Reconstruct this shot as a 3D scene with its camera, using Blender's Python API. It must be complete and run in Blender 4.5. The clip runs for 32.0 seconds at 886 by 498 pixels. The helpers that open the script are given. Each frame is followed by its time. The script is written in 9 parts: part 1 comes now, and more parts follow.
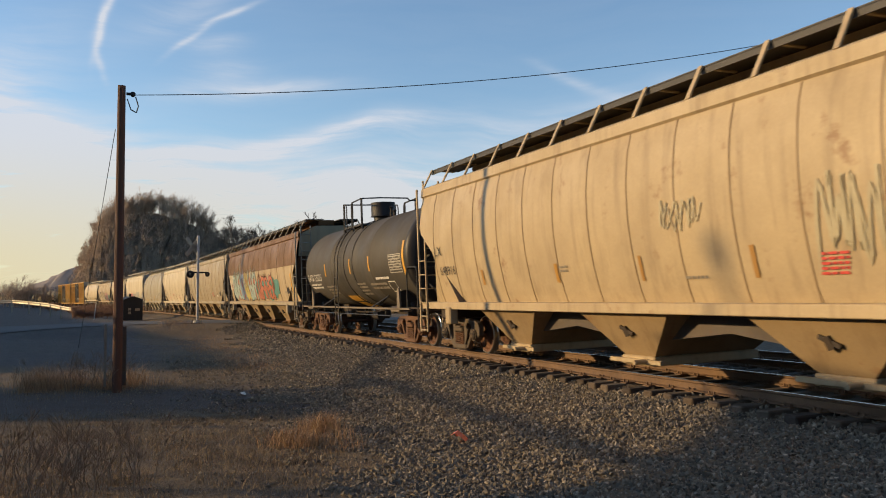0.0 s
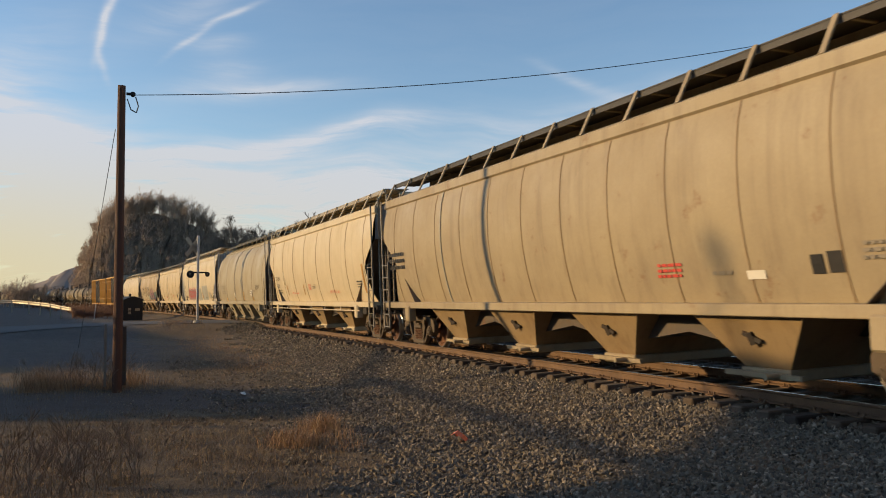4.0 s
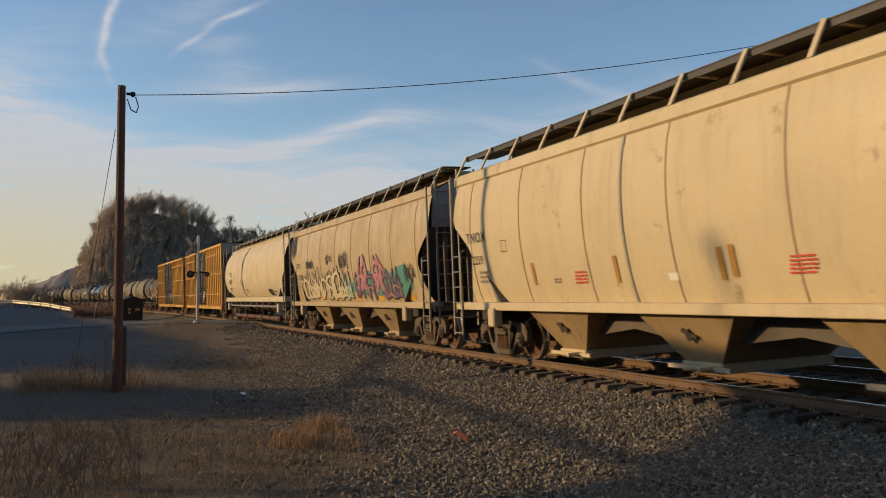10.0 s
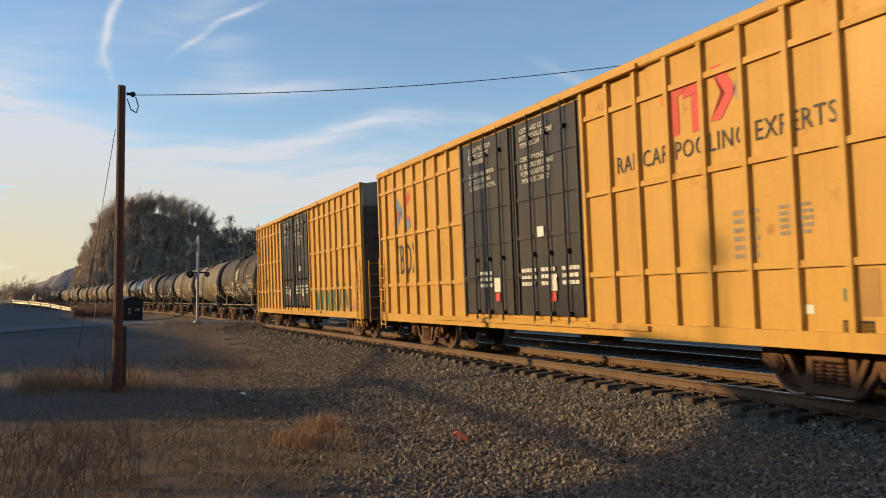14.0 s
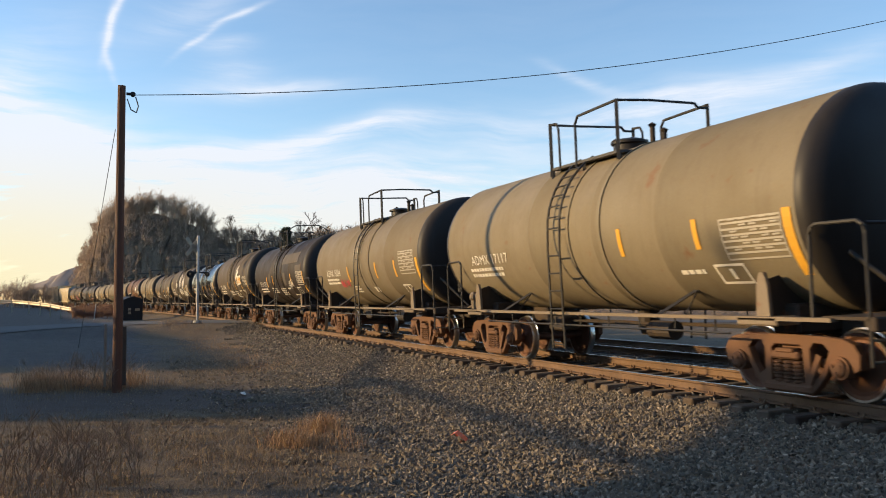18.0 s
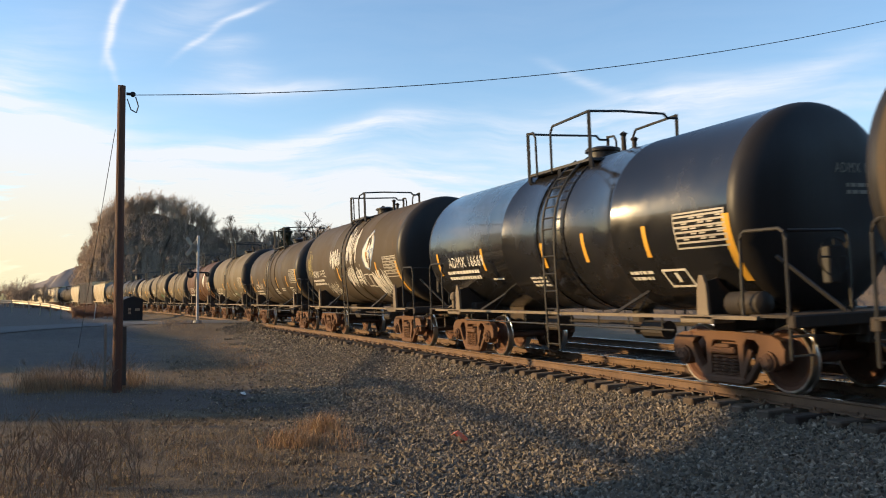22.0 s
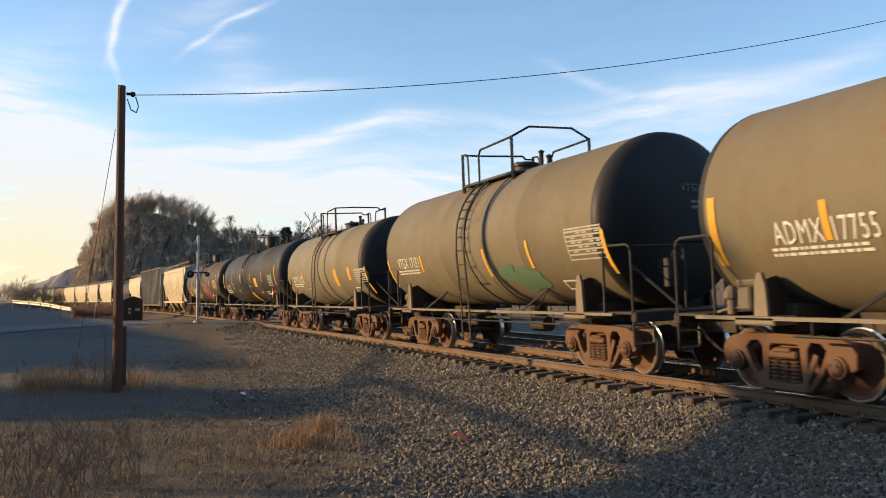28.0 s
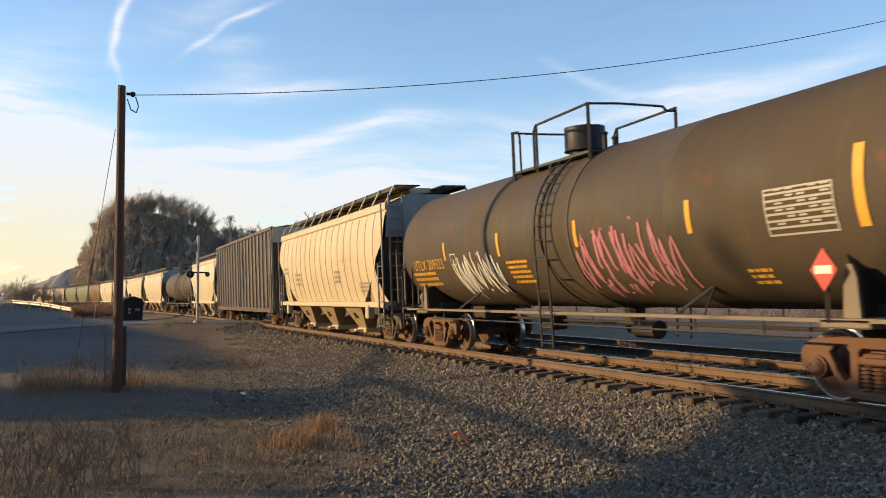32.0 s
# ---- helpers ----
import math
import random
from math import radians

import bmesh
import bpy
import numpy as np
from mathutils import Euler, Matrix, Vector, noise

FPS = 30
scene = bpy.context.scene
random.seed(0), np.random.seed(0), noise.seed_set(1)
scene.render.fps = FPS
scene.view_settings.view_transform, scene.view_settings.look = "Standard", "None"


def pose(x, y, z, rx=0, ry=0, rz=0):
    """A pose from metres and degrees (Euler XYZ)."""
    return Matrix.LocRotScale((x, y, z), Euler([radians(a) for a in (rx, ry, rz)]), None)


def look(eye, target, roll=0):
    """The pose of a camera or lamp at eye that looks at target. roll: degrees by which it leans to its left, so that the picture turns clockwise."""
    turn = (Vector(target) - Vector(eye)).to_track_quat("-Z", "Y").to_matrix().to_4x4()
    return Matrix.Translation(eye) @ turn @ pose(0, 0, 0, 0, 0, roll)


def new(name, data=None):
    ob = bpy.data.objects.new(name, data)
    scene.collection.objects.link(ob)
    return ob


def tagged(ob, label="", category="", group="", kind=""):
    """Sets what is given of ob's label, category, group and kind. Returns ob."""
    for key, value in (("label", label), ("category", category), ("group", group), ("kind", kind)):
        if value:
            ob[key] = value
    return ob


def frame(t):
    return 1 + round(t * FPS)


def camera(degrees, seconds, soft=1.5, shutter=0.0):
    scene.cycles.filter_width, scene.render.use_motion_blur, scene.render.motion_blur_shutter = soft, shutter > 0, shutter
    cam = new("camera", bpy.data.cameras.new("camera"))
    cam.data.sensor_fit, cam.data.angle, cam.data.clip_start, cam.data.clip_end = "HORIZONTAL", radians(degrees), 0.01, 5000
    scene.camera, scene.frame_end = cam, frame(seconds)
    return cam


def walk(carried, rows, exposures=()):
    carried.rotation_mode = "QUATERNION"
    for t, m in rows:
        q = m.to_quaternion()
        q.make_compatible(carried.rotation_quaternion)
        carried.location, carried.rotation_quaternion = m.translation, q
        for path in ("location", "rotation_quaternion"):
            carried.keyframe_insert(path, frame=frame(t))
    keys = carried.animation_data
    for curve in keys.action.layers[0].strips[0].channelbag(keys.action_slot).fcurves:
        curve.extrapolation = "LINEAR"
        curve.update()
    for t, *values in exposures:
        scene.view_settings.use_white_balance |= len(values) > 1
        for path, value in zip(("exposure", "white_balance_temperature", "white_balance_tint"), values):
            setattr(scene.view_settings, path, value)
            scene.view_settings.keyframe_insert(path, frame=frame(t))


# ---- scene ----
# The camera stands still beside the line; x runs along the near track, z = 0 is the top of the rail.
cam = camera(54.98, 32.0, soft=1.0, shutter=0.12)
EYE = (0.0, 0.0, 1.308)
YAW, TILT, LEAN = 0.3885, 0.0581, -0.35
AIM = (-math.cos(YAW) * math.cos(TILT), math.sin(YAW) * math.cos(TILT), 1.308 + math.sin(TILT))
BRIGHT = 0.38     # the clip's camera brightens and darkens on the way
STAND = look(EYE, AIM, LEAN)
walk(cam, [(0.0, STAND), (32.0, STAND)], exposures=[(t, BRIGHT + e, k, 10.0) for t, e, k in (
    (0.0, -0.02, 6410), (1.0, 0.14, 6360), (2.0, 0.34, 6360), (3.0, 0.16, 6360), (4.5, -0.25, 6510), (6.0, -0.46, 6510), (7.0, -0.1, 6410), (8.0, -0.1, 6410), (9.0, -0.42, 6460), (10.0, -0.32, 6460), (11.0, -0.14, 6410), (13.0, -0.2, 6410), (14.0, -0.0, 6410), (17.0, 0.26, 6360), (18.0, 0.36, 6360), (20.0, 0.38, 6360), (25.0, 0.42, 6360), (32.0, 0.36, 6360))])

# ---- daylight ----
SUN_AZ, SUN_EL = radians(246.0), radians(13.0)   # where the low sun stands, seen from above
sun_way = Vector((math.cos(SUN_AZ) * math.cos(SUN_EL), math.sin(SUN_AZ) * math.cos(SUN_EL), math.sin(SUN_EL)))
sun = new("sun", bpy.data.lights.new("sun", "SUN"))
sun.data.energy, sun.data.angle, sun.data.color = 3.8, radians(1.1), (1.0, 0.685, 0.325)
sun.matrix_world = look((0, 0, 60), Vector((0, 0, 60)) - sun_way)
world = bpy.data.worlds.new("sky")
scene.world = world
world.use_nodes = True
wn = world.node_tree.nodes
sky = wn.new("ShaderNodeTexSky")
sky.sky_type, sky.sun_disc = "NISHITA", False
sky.sun_elevation, sky.sun_rotation = SUN_EL, math.pi / 2 - SUN_AZ
sky.air_density, sky.dust_density, sky.ozone_density = 1.0, 0.35, 2.4
world.node_tree.links.new(sky.outputs[0], wn["Background"].inputs[0])
wn["Background"].inputs[1].default_value = 0.15


# ---- materials ----
def nodes(name):
    m = bpy.data.materials.new(name)
    m.use_nodes = True
    t = m.node_tree
    return m, t, t.nodes["Principled BSDF"]


def link(t, a, b):
    t.links.new(a, b)


def coords(t, scale=(1, 1, 1), shift=True):
    """Object coordinates, shifted by the thing's own random number."""
    c = t.nodes.new("ShaderNodeTexCoord")
    mp = t.nodes.new("ShaderNodeMapping")
    mp.inputs["Scale"].default_value = scale
    link(t, c.outputs["Object"], mp.inputs[0])
    if shift:
        oi = t.nodes.new("ShaderNodeObjectInfo")
        mul = t.nodes.new("ShaderNodeMath")
        mul.operation = "MULTIPLY"
        mul.inputs[1].default_value = 37.0
        link(t, oi.outputs["Random"], mul.inputs[0])
        link(t, mul.outputs[0], mp.inputs["Location"])
    return mp.outputs[0]


def noise_fac(t, vec, scale, detail=5, rough=0.6, lo=0.4, hi=0.6):
    n = t.nodes.new("ShaderNodeTexNoise")
    n.inputs["Scale"].default_value, n.inputs["Detail"].default_value, n.inputs["Roughness"].default_value = scale, detail, rough
    link(t, vec, n.inputs["Vector"])
    r = t.nodes.new("ShaderNodeMapRange")
    r.inputs[1].default_value, r.inputs[2].default_value = lo, hi
    link(t, n.outputs[0], r.inputs[0])
    return r.outputs[0]


def mixc(t, fac, a, b, k=1.0):
    """Mix of two colours (or sockets) by fac * k."""
    m = t.nodes.new("ShaderNodeMix")
    m.data_type = "RGBA"
    if k != 1.0:
        mu = t.nodes.new("ShaderNodeMath")
        mu.operation = "MULTIPLY"
        mu.inputs[1].default_value = k
        link(t, fac, mu.inputs[0])
        fac = mu.outputs[0]
    link(t, fac, m.inputs[0])
    for sock, v in ((m.inputs[6], a), (m.inputs[7], b)):
        if isinstance(v, tuple):
            sock.default_value = (*v, 1)
        else:
            link(t, v, sock)
    return m.outputs[2]


def bump(t, bsdf, height, strength, dist):
    b = t.nodes.new("ShaderNodeBump")
    b.inputs["Strength"].default_value, b.inputs["Distance"].default_value = strength, dist
    link(t, height, b.inputs["Height"])
    link(t, b.outputs[0], bsdf.inputs["Normal"])


def paint(name, base, dirt=(0.16, 0.11, 0.07), rough=0.5, dirty=0.5, streak=0.6, rust=0.0, metal=0.0, coat=0.0):
    """Weathered paint: blotches, streaks run down by rain, a fine grain, and rust in spots."""
    m, t, b = nodes(name)
    v = coords(t)
    big = noise_fac(t, v, 0.55, 6, 0.62, 0.36, 0.72)
    vs = coords(t, (1.6, 1.6, 0.1))
    st = noise_fac(t, vs, 2.4, 6, 0.65, 0.5, 0.78)
    fine = noise_fac(t, v, 26, 3, 0.6, 0.3, 0.7)
    dark = tuple(c * 0.84 for c in base)
    c = mixc(t, fine, base, dark, 0.55)
    c = mixc(t, big, c, dirt, 0.45 * dirty)
    c = mixc(t, st, c, dirt, 0.75 * streak)
    if rust:
        rs = noise_fac(t, v, 1.7, 8, 0.7, 0.62 - 0.14 * rust, 0.7)
        c = mixc(t, rs, c, (0.17, 0.065, 0.025), min(1.0, 0.5 + rust * 0.5))
    link(t, c, b.inputs["Base Color"])
    rr = t.nodes.new("ShaderNodeMapRange")
    rr.inputs[3].default_value, rr.inputs[4].default_value = max(0.05, rough - 0.1), min(1.0, rough + 0.22)
    link(t, big, rr.inputs[0])
    link(t, rr.outputs[0], b.inputs["Roughness"])
    b.inputs["Metallic"].default_value = metal
    b.inputs["Specular IOR Level"].default_value = 0.5 if rough < 0.4 else 0.25
    b.inputs["Coat Weight"].default_value = coat
    wob = noise_fac(t, v, 0.9, 3, 0.5, 0.0, 1.0)
    bump(t, b, wob, 0.25, 0.02)
    return m


def plain(name, base, rough=0.6, metal=0.0, vary=0.3, scale=8.0, relief=0.3, other=None, depth=0.01, stretch=(1, 1, 1)):
    """A material with two scales of variation and a relief."""
    m, t, b = nodes(name)
    v = coords(t, stretch)
    a = noise_fac(t, v, scale, 6, 0.65, 0.3, 0.7)
    d = noise_fac(t, v, scale * 0.13, 4, 0.6, 0.35, 0.68)
    other = other or tuple(c * 0.5 for c in base)
    c = mixc(t, a, base, tuple(0.5 * (p + q) for p, q in zip(base, other)), vary * 1.6)
    c = mixc(t, d, c, other, vary)
    link(t, c, b.inputs["Base Color"])
    b.inputs["Roughness"].default_value, b.inputs["Metallic"].default_value = rough, metal
    if relief:
        bump(t, b, a, relief, depth)
    return m


def per_piece(name, cols, rough=0.85, scale=20.0, island=False, relief=0.4):
    """Pieces that differ from one another: a colour ramp over a random number for each piece."""
    m, t, b = nodes(name)
    if island:
        rnd = t.nodes.new("ShaderNodeNewGeometry").outputs["Random Per Island"]
    else:
        rnd = t.nodes.new("ShaderNodeObjectInfo").outputs["Random"]
    ramp = t.nodes.new("ShaderNodeValToRGB")
    ramp.color_ramp.interpolation = "LINEAR"
    el = ramp.color_ramp.elements
    while len(el) < len(cols):
        el.new(0.5)
    for i, cc in enumerate(cols):
        el[i].position, el[i].color = i / max(1, len(cols) - 1), (*cc, 1)
    link(t, rnd, ramp.inputs[0])
    v = coords(t, shift=False)
    f = noise_fac(t, v, scale, 5, 0.65, 0.3, 0.7)
    c = mixc(t, f, ramp.outputs[0], (0.03, 0.025, 0.02), 0.35)
    link(t, c, b.inputs["Base Color"])
    b.inputs["Roughness"].default_value = rough
    if relief:
        bump(t, b, f, relief, 0.01)
    return m


M = {}
M["hop_tan"] = paint("tan_paint", (0.480, 0.368, 0.216), dirty=0.75, streak=0.7, rust=0.12)
M["hop_dirty"] = paint("dirty_tan_paint", (0.381, 0.306, 0.190), dirt=(0.2, 0.15, 0.1), dirty=1.0, streak=0.9, rust=0.1)
M["chute_grime"] = paint("grimy_chute_paint", (0.33, 0.235, 0.125), dirt=(0.14, 0.085, 0.045), dirty=0.9, streak=0.8, rust=0.2)
M["hop_cream"] = paint("cream_paint", (0.58, 0.483, 0.316), dirty=0.35, streak=0.35)
M["hop_sand"] = paint("sand_paint", (0.576, 0.464, 0.288), dirty=0.4, streak=0.35, rust=0.05)
M["hop_grey"] = paint("warm_grey_paint", (0.37, 0.315, 0.205), dirty=0.5, streak=0.3)
M["hop_rust"] = paint("rusted_tan_paint", (0.21, 0.105, 0.036), dirt=(0.06, 0.029, 0.013), dirty=1.6, streak=1.2, rust=0.45)
M["hop_green"] = paint("drab_green_paint", (0.16, 0.17, 0.08), dirty=0.6, streak=0.5, rust=0.1)
M["patch_grey"] = paint("grey_patch_paint", (0.34, 0.33, 0.27), dirty=0.4, streak=0.3)
M["end_grey"] = paint("end_grey_paint", (0.36, 0.35, 0.33), dirty=0.7, streak=0.7, rust=0.1)
# dark base puts the shade of ends and gaps into the colour, under dirt
M["end_shade"] = paint("end_shade_paint", (0.10, 0.085, 0.075), dirty=0.7, streak=0.6, rust=0.2)
M["box_yellow"] = paint("yellow_paint", (0.576, 0.320, 0.060), dirt=(0.3, 0.15, 0.05), dirty=0.6, streak=0.55, rust=0.05)
M["box_brown"] = paint("brown_paint", (0.10, 0.07, 0.05), dirty=0.7, streak=0.9, rust=0.3)
M["door_black"] = paint("door_black_paint", (0.035, 0.033, 0.032), dirt=(0.12, 0.09, 0.06), rough=0.5, dirty=0.5, streak=0.5)
M["tank_black"] = paint("black_tank_paint", (0.027, 0.023, 0.020), dirt=(0.10, 0.072, 0.043), rough=0.6, dirty=0.8, streak=0.45)
M["tank_dust"] = paint("dusty_grey_black_tank_paint", (0.062, 0.054, 0.042), dirt=(0.11, 0.085, 0.055), rough=0.62, dirty=0.7, streak=0.5)
M["tank_umber"] = paint("dark_umber_tank_paint", (0.020, 0.014, 0.010), dirt=(0.05, 0.032, 0.02), rough=0.62, dirty=0.8, streak=0.5, rust=0.1)
M["patch_dark"] = paint("dull_dark_grey_patch_paint", (0.085, 0.072, 0.055), rough=0.7, dirty=0.5, streak=0.5)
M["tank_gloss"] = paint("glossy_black_paint", (0.012, 0.012, 0.013), dirt=(0.05, 0.04, 0.03), rough=0.2, dirty=0.3, streak=0.2, coat=0.3)
M["tank_brown"] = paint("dusty_brown_paint", (0.066, 0.049, 0.031), dirt=(0.118, 0.086, 0.052), rough=0.68, dirty=0.8, streak=0.5, rust=0.15)
M["tank_tan"] = paint("dusty_tan_tank_paint", (0.172, 0.138, 0.086), dirt=(0.13, 0.096, 0.058), rough=0.68, dirty=0.8, streak=0.6, rust=0.12)
M["tank_pale"] = paint("pale_tan_tank_paint", (0.205, 0.168, 0.106), dirt=(0.13, 0.097, 0.06), rough=0.66, dirty=0.7, streak=0.6, rust=0.08)
M["tank_rust"] = paint("rusty_brown_tank_paint", (0.109, 0.051, 0.023), dirt=(0.10, 0.06, 0.035), rough=0.6, dirty=0.8, streak=0.7, rust=0.5)
M["saddle_grey"] = paint("dusty_dark_steel", (0.21, 0.165, 0.115), dirt=(0.13, 0.09, 0.055), rough=0.6, dirty=0.7, streak=0.4, rust=0.1)
# heads and manways: darker than most of the shells
M["tank_end"] = paint("dark_tank_end", (0.024, 0.021, 0.019), dirt=(0.06, 0.05, 0.045), rough=0.5, dirty=0.5, streak=0.3)
M["under"] = paint("underframe_black", (0.035, 0.030, 0.026), dirt=(0.12, 0.075, 0.04), rough=0.7, dirty=0.8, streak=0.4, rust=0.2)
M["rail_handle"] = paint("handrail_black", (0.03, 0.03, 0.03), dirt=(0.12, 0.09, 0.06), rough=0.5, dirty=0.5, streak=0.2)
M["truck"] = paint("rusty_truck_iron", (0.15, 0.078, 0.044), dirt=(0.10, 0.065, 0.045), rough=0.8, dirty=0.7, streak=0.3, rust=0.4)
M["truck_grey"] = paint("grey_truck_iron", (0.12, 0.09, 0.062), dirt=(0.06, 0.045, 0.033), rough=0.8, dirty=0.7, streak=0.3, rust=0.2)
M["wheel"] = plain("wheel_steel_rusty", (0.16, 0.07, 0.035), 0.7, 0.3, 0.5, 6.0, 0.2, (0.07, 0.04, 0.03))
M["tread"] = plain("polished_wheel_tread", (0.62, 0.58, 0.52), 0.28, 1.0, 0.15, 30.0, 0.05)
M["white"] = paint("white_marking", (0.74, 0.70, 0.60), dirty=0.3, streak=0.15)
M["black"] = paint("black_marking", (0.03, 0.03, 0.03), dirty=0.2, streak=0.2)
M["pale_mark"] = paint("dusty_white_marking", (0.44, 0.40, 0.32), dirty=0.4, streak=0.25)
M["grey_mark"] = paint("faded_grey_marking", (0.28, 0.24, 0.18), dirty=0.4, streak=0.3)
M["stripe"] = paint("yellow_reflector", (0.70, 0.36, 0.035), dirty=0.3, streak=0.3)
M["stripe_dull"] = paint("dull_reflector", (0.42, 0.22, 0.05), dirty=0.6, streak=0.4)
M["red"] = paint("red_marking", (0.62, 0.08, 0.06), dirty=0.3, streak=0.3)
M["spray_red"] = paint("red_spray_paint", (0.55, 0.05, 0.07), dirty=0.2, streak=0.1)
M["spray_pink"] = paint("pink_spray_paint", (0.50, 0.19, 0.22), dirty=0.7, streak=0.55)
M["spray_teal"] = paint("teal_spray_paint", (0.09, 0.27, 0.225), dirty=0.7, streak=0.55)
M["spray_pale"] = paint("pale_teal_spray_paint", (0.36, 0.46, 0.40), dirty=0.7, streak=0.55)
M["spray_blue"] = paint("slate_blue_spray_paint", (0.18, 0.24, 0.32), dirty=0.3, streak=0.2)
M["spray_orange"] = paint("coral_spray_paint", (0.50, 0.165, 0.09), dirty=0.7, streak=0.55)
M["spray_yellow"] = paint("yellow_spray_paint", (0.50, 0.41, 0.12), dirty=0.7, streak=0.55)
M["spray_purple"] = paint("mauve_spray_paint", (0.16, 0.10, 0.18), dirty=0.3, streak=0.2)
M["spray_green"] = paint("green_spray_paint", (0.10, 0.17, 0.10), dirty=0.3, streak=0.2)
M["galv"] = paint("galvanised_steel", (0.315, 0.285, 0.232), rough=0.45, metal=0.5, dirty=0.6, streak=0.3, rust=0.1)
M["seam"] = paint("grimy_seam", (0.30, 0.205, 0.11), dirty=0.6, streak=0.5)
M["grate_pale"] = paint("pale_steel_walkway", (0.34, 0.31, 0.26), dirty=0.6, streak=0.3)
M["spray_faint"] = paint("faded_teal_spray_paint", (0.46, 0.395, 0.25), dirty=0.7, streak=0.7)
# far twigs are paler than near bark: distance haze is put into the colour
M["woods"] = per_piece("hazy_woods_twigs", [(0.28, 0.20, 0.145), (0.45, 0.33, 0.235), (0.35, 0.25, 0.18)], 0.9, 3.0, True, 0)
M["red_brush"] = per_piece("reddish_brush_twigs", [(0.20, 0.095, 0.06), (0.30, 0.16, 0.10), (0.14, 0.07, 0.045)], 0.9, 3.0, True, 0)
M["grate"] = plain("dark_steel_grating", (0.055, 0.05, 0.045), 0.6, 0.3, 0.4, 20.0, 0.3)
M["rail_side"] = plain("rusty_rail", (0.18, 0.105, 0.055), 0.8, 0.1, 0.5, 14.0, 0.4, (0.07, 0.042, 0.027))
M["rail_top"] = plain("polished_rail_head", (0.6, 0.56, 0.5), 0.25, 1.0, 0.15, 20.0, 0.05)
M["tie"] = per_piece("creosoted_tie_wood", [(0.05, 0.035, 0.025), (0.10, 0.07, 0.045), (0.15, 0.11, 0.075)], 0.9, 9.0)
M["stone"] = per_piece("ballast_stone", [(0.07, 0.058, 0.043), (0.17, 0.138, 0.098), (0.26, 0.207, 0.142), (0.145, 0.12, 0.09), (0.215, 0.172, 0.12), (0.45, 0.37, 0.27)], 0.9, 30.0, True, 0.3)
M["wood"] = plain("weathered_pole_wood", (0.19, 0.075, 0.038), 0.85, 0, 0.7, 9.0, 0.6, (0.05, 0.03, 0.02), 0.02, (3, 3, 0.15))
M["concrete"] = plain("concrete", (0.36, 0.33, 0.28), 0.9, 0, 0.4, 12.0, 0.3)
M["metal_white"] = paint("white_painted_metal", (0.555, 0.540, 0.510), dirty=0.5, streak=0.4)
M["black_box"] = paint("black_painted_steel", (0.02, 0.02, 0.022), dirt=(0.05, 0.045, 0.04), rough=0.6)
M["asphalt"] = plain("worn_asphalt", (0.066, 0.065, 0.066), 0.9, 0, 0.5, 14.0, 0.3, (0.10, 0.095, 0.09))
M["dry_grass"] = per_piece("dry_grass", [(0.22, 0.155, 0.09), (0.31, 0.22, 0.13), (0.42, 0.30, 0.175), (0.15, 0.105, 0.068)], 0.9, 5.0, True, 0)
# brighter copy of the dry grass, with low sunlight put into the colour
M["sunlit_grass"] = per_piece("sunlit_dry_grass", [(0.36, 0.205, 0.10), (0.50, 0.30, 0.15), (0.60, 0.39, 0.21), (0.26, 0.15, 0.08)], 0.9, 5.0, True, 0)
M["weed"] = per_piece("dead_weed_stalk", [(0.22, 0.15, 0.10), (0.34, 0.24, 0.155), (0.27, 0.175, 0.115)], 0.9, 5.0, True, 0)
M["bark"] = per_piece("bare_twigs", [(0.10, 0.070, 0.050), (0.17, 0.125, 0.09), (0.13, 0.088, 0.06)], 0.9, 3.0, True, 0)
M["hillside"] = plain("brushy_hillside", (0.17, 0.127, 0.09), 0.95, 0, 0.6, 0.5, 0.8, (0.08, 0.06, 0.045), 0.9)
M["bluff"] = plain("rocky_bluff_face", (0.36, 0.26, 0.165), 0.95, 0, 0.8, 0.45, 0.9, (0.15, 0.105, 0.075), 1.2)
M["far_hill"] = plain("hazy_far_hill", (0.225, 0.19, 0.175), 0.95, 0, 0.3, 0.05, 0, (0.185, 0.155, 0.14))
M["orange"] = plain("orange_plastic", (0.85, 0.20, 0.09), 0.5, 0, 0.25, 12.0, 0.2)
M["evergreen"] = per_piece("dark_evergreen", [(0.02, 0.028, 0.015), (0.04, 0.045, 0.025)], 0.9, 3.0, True, 0)


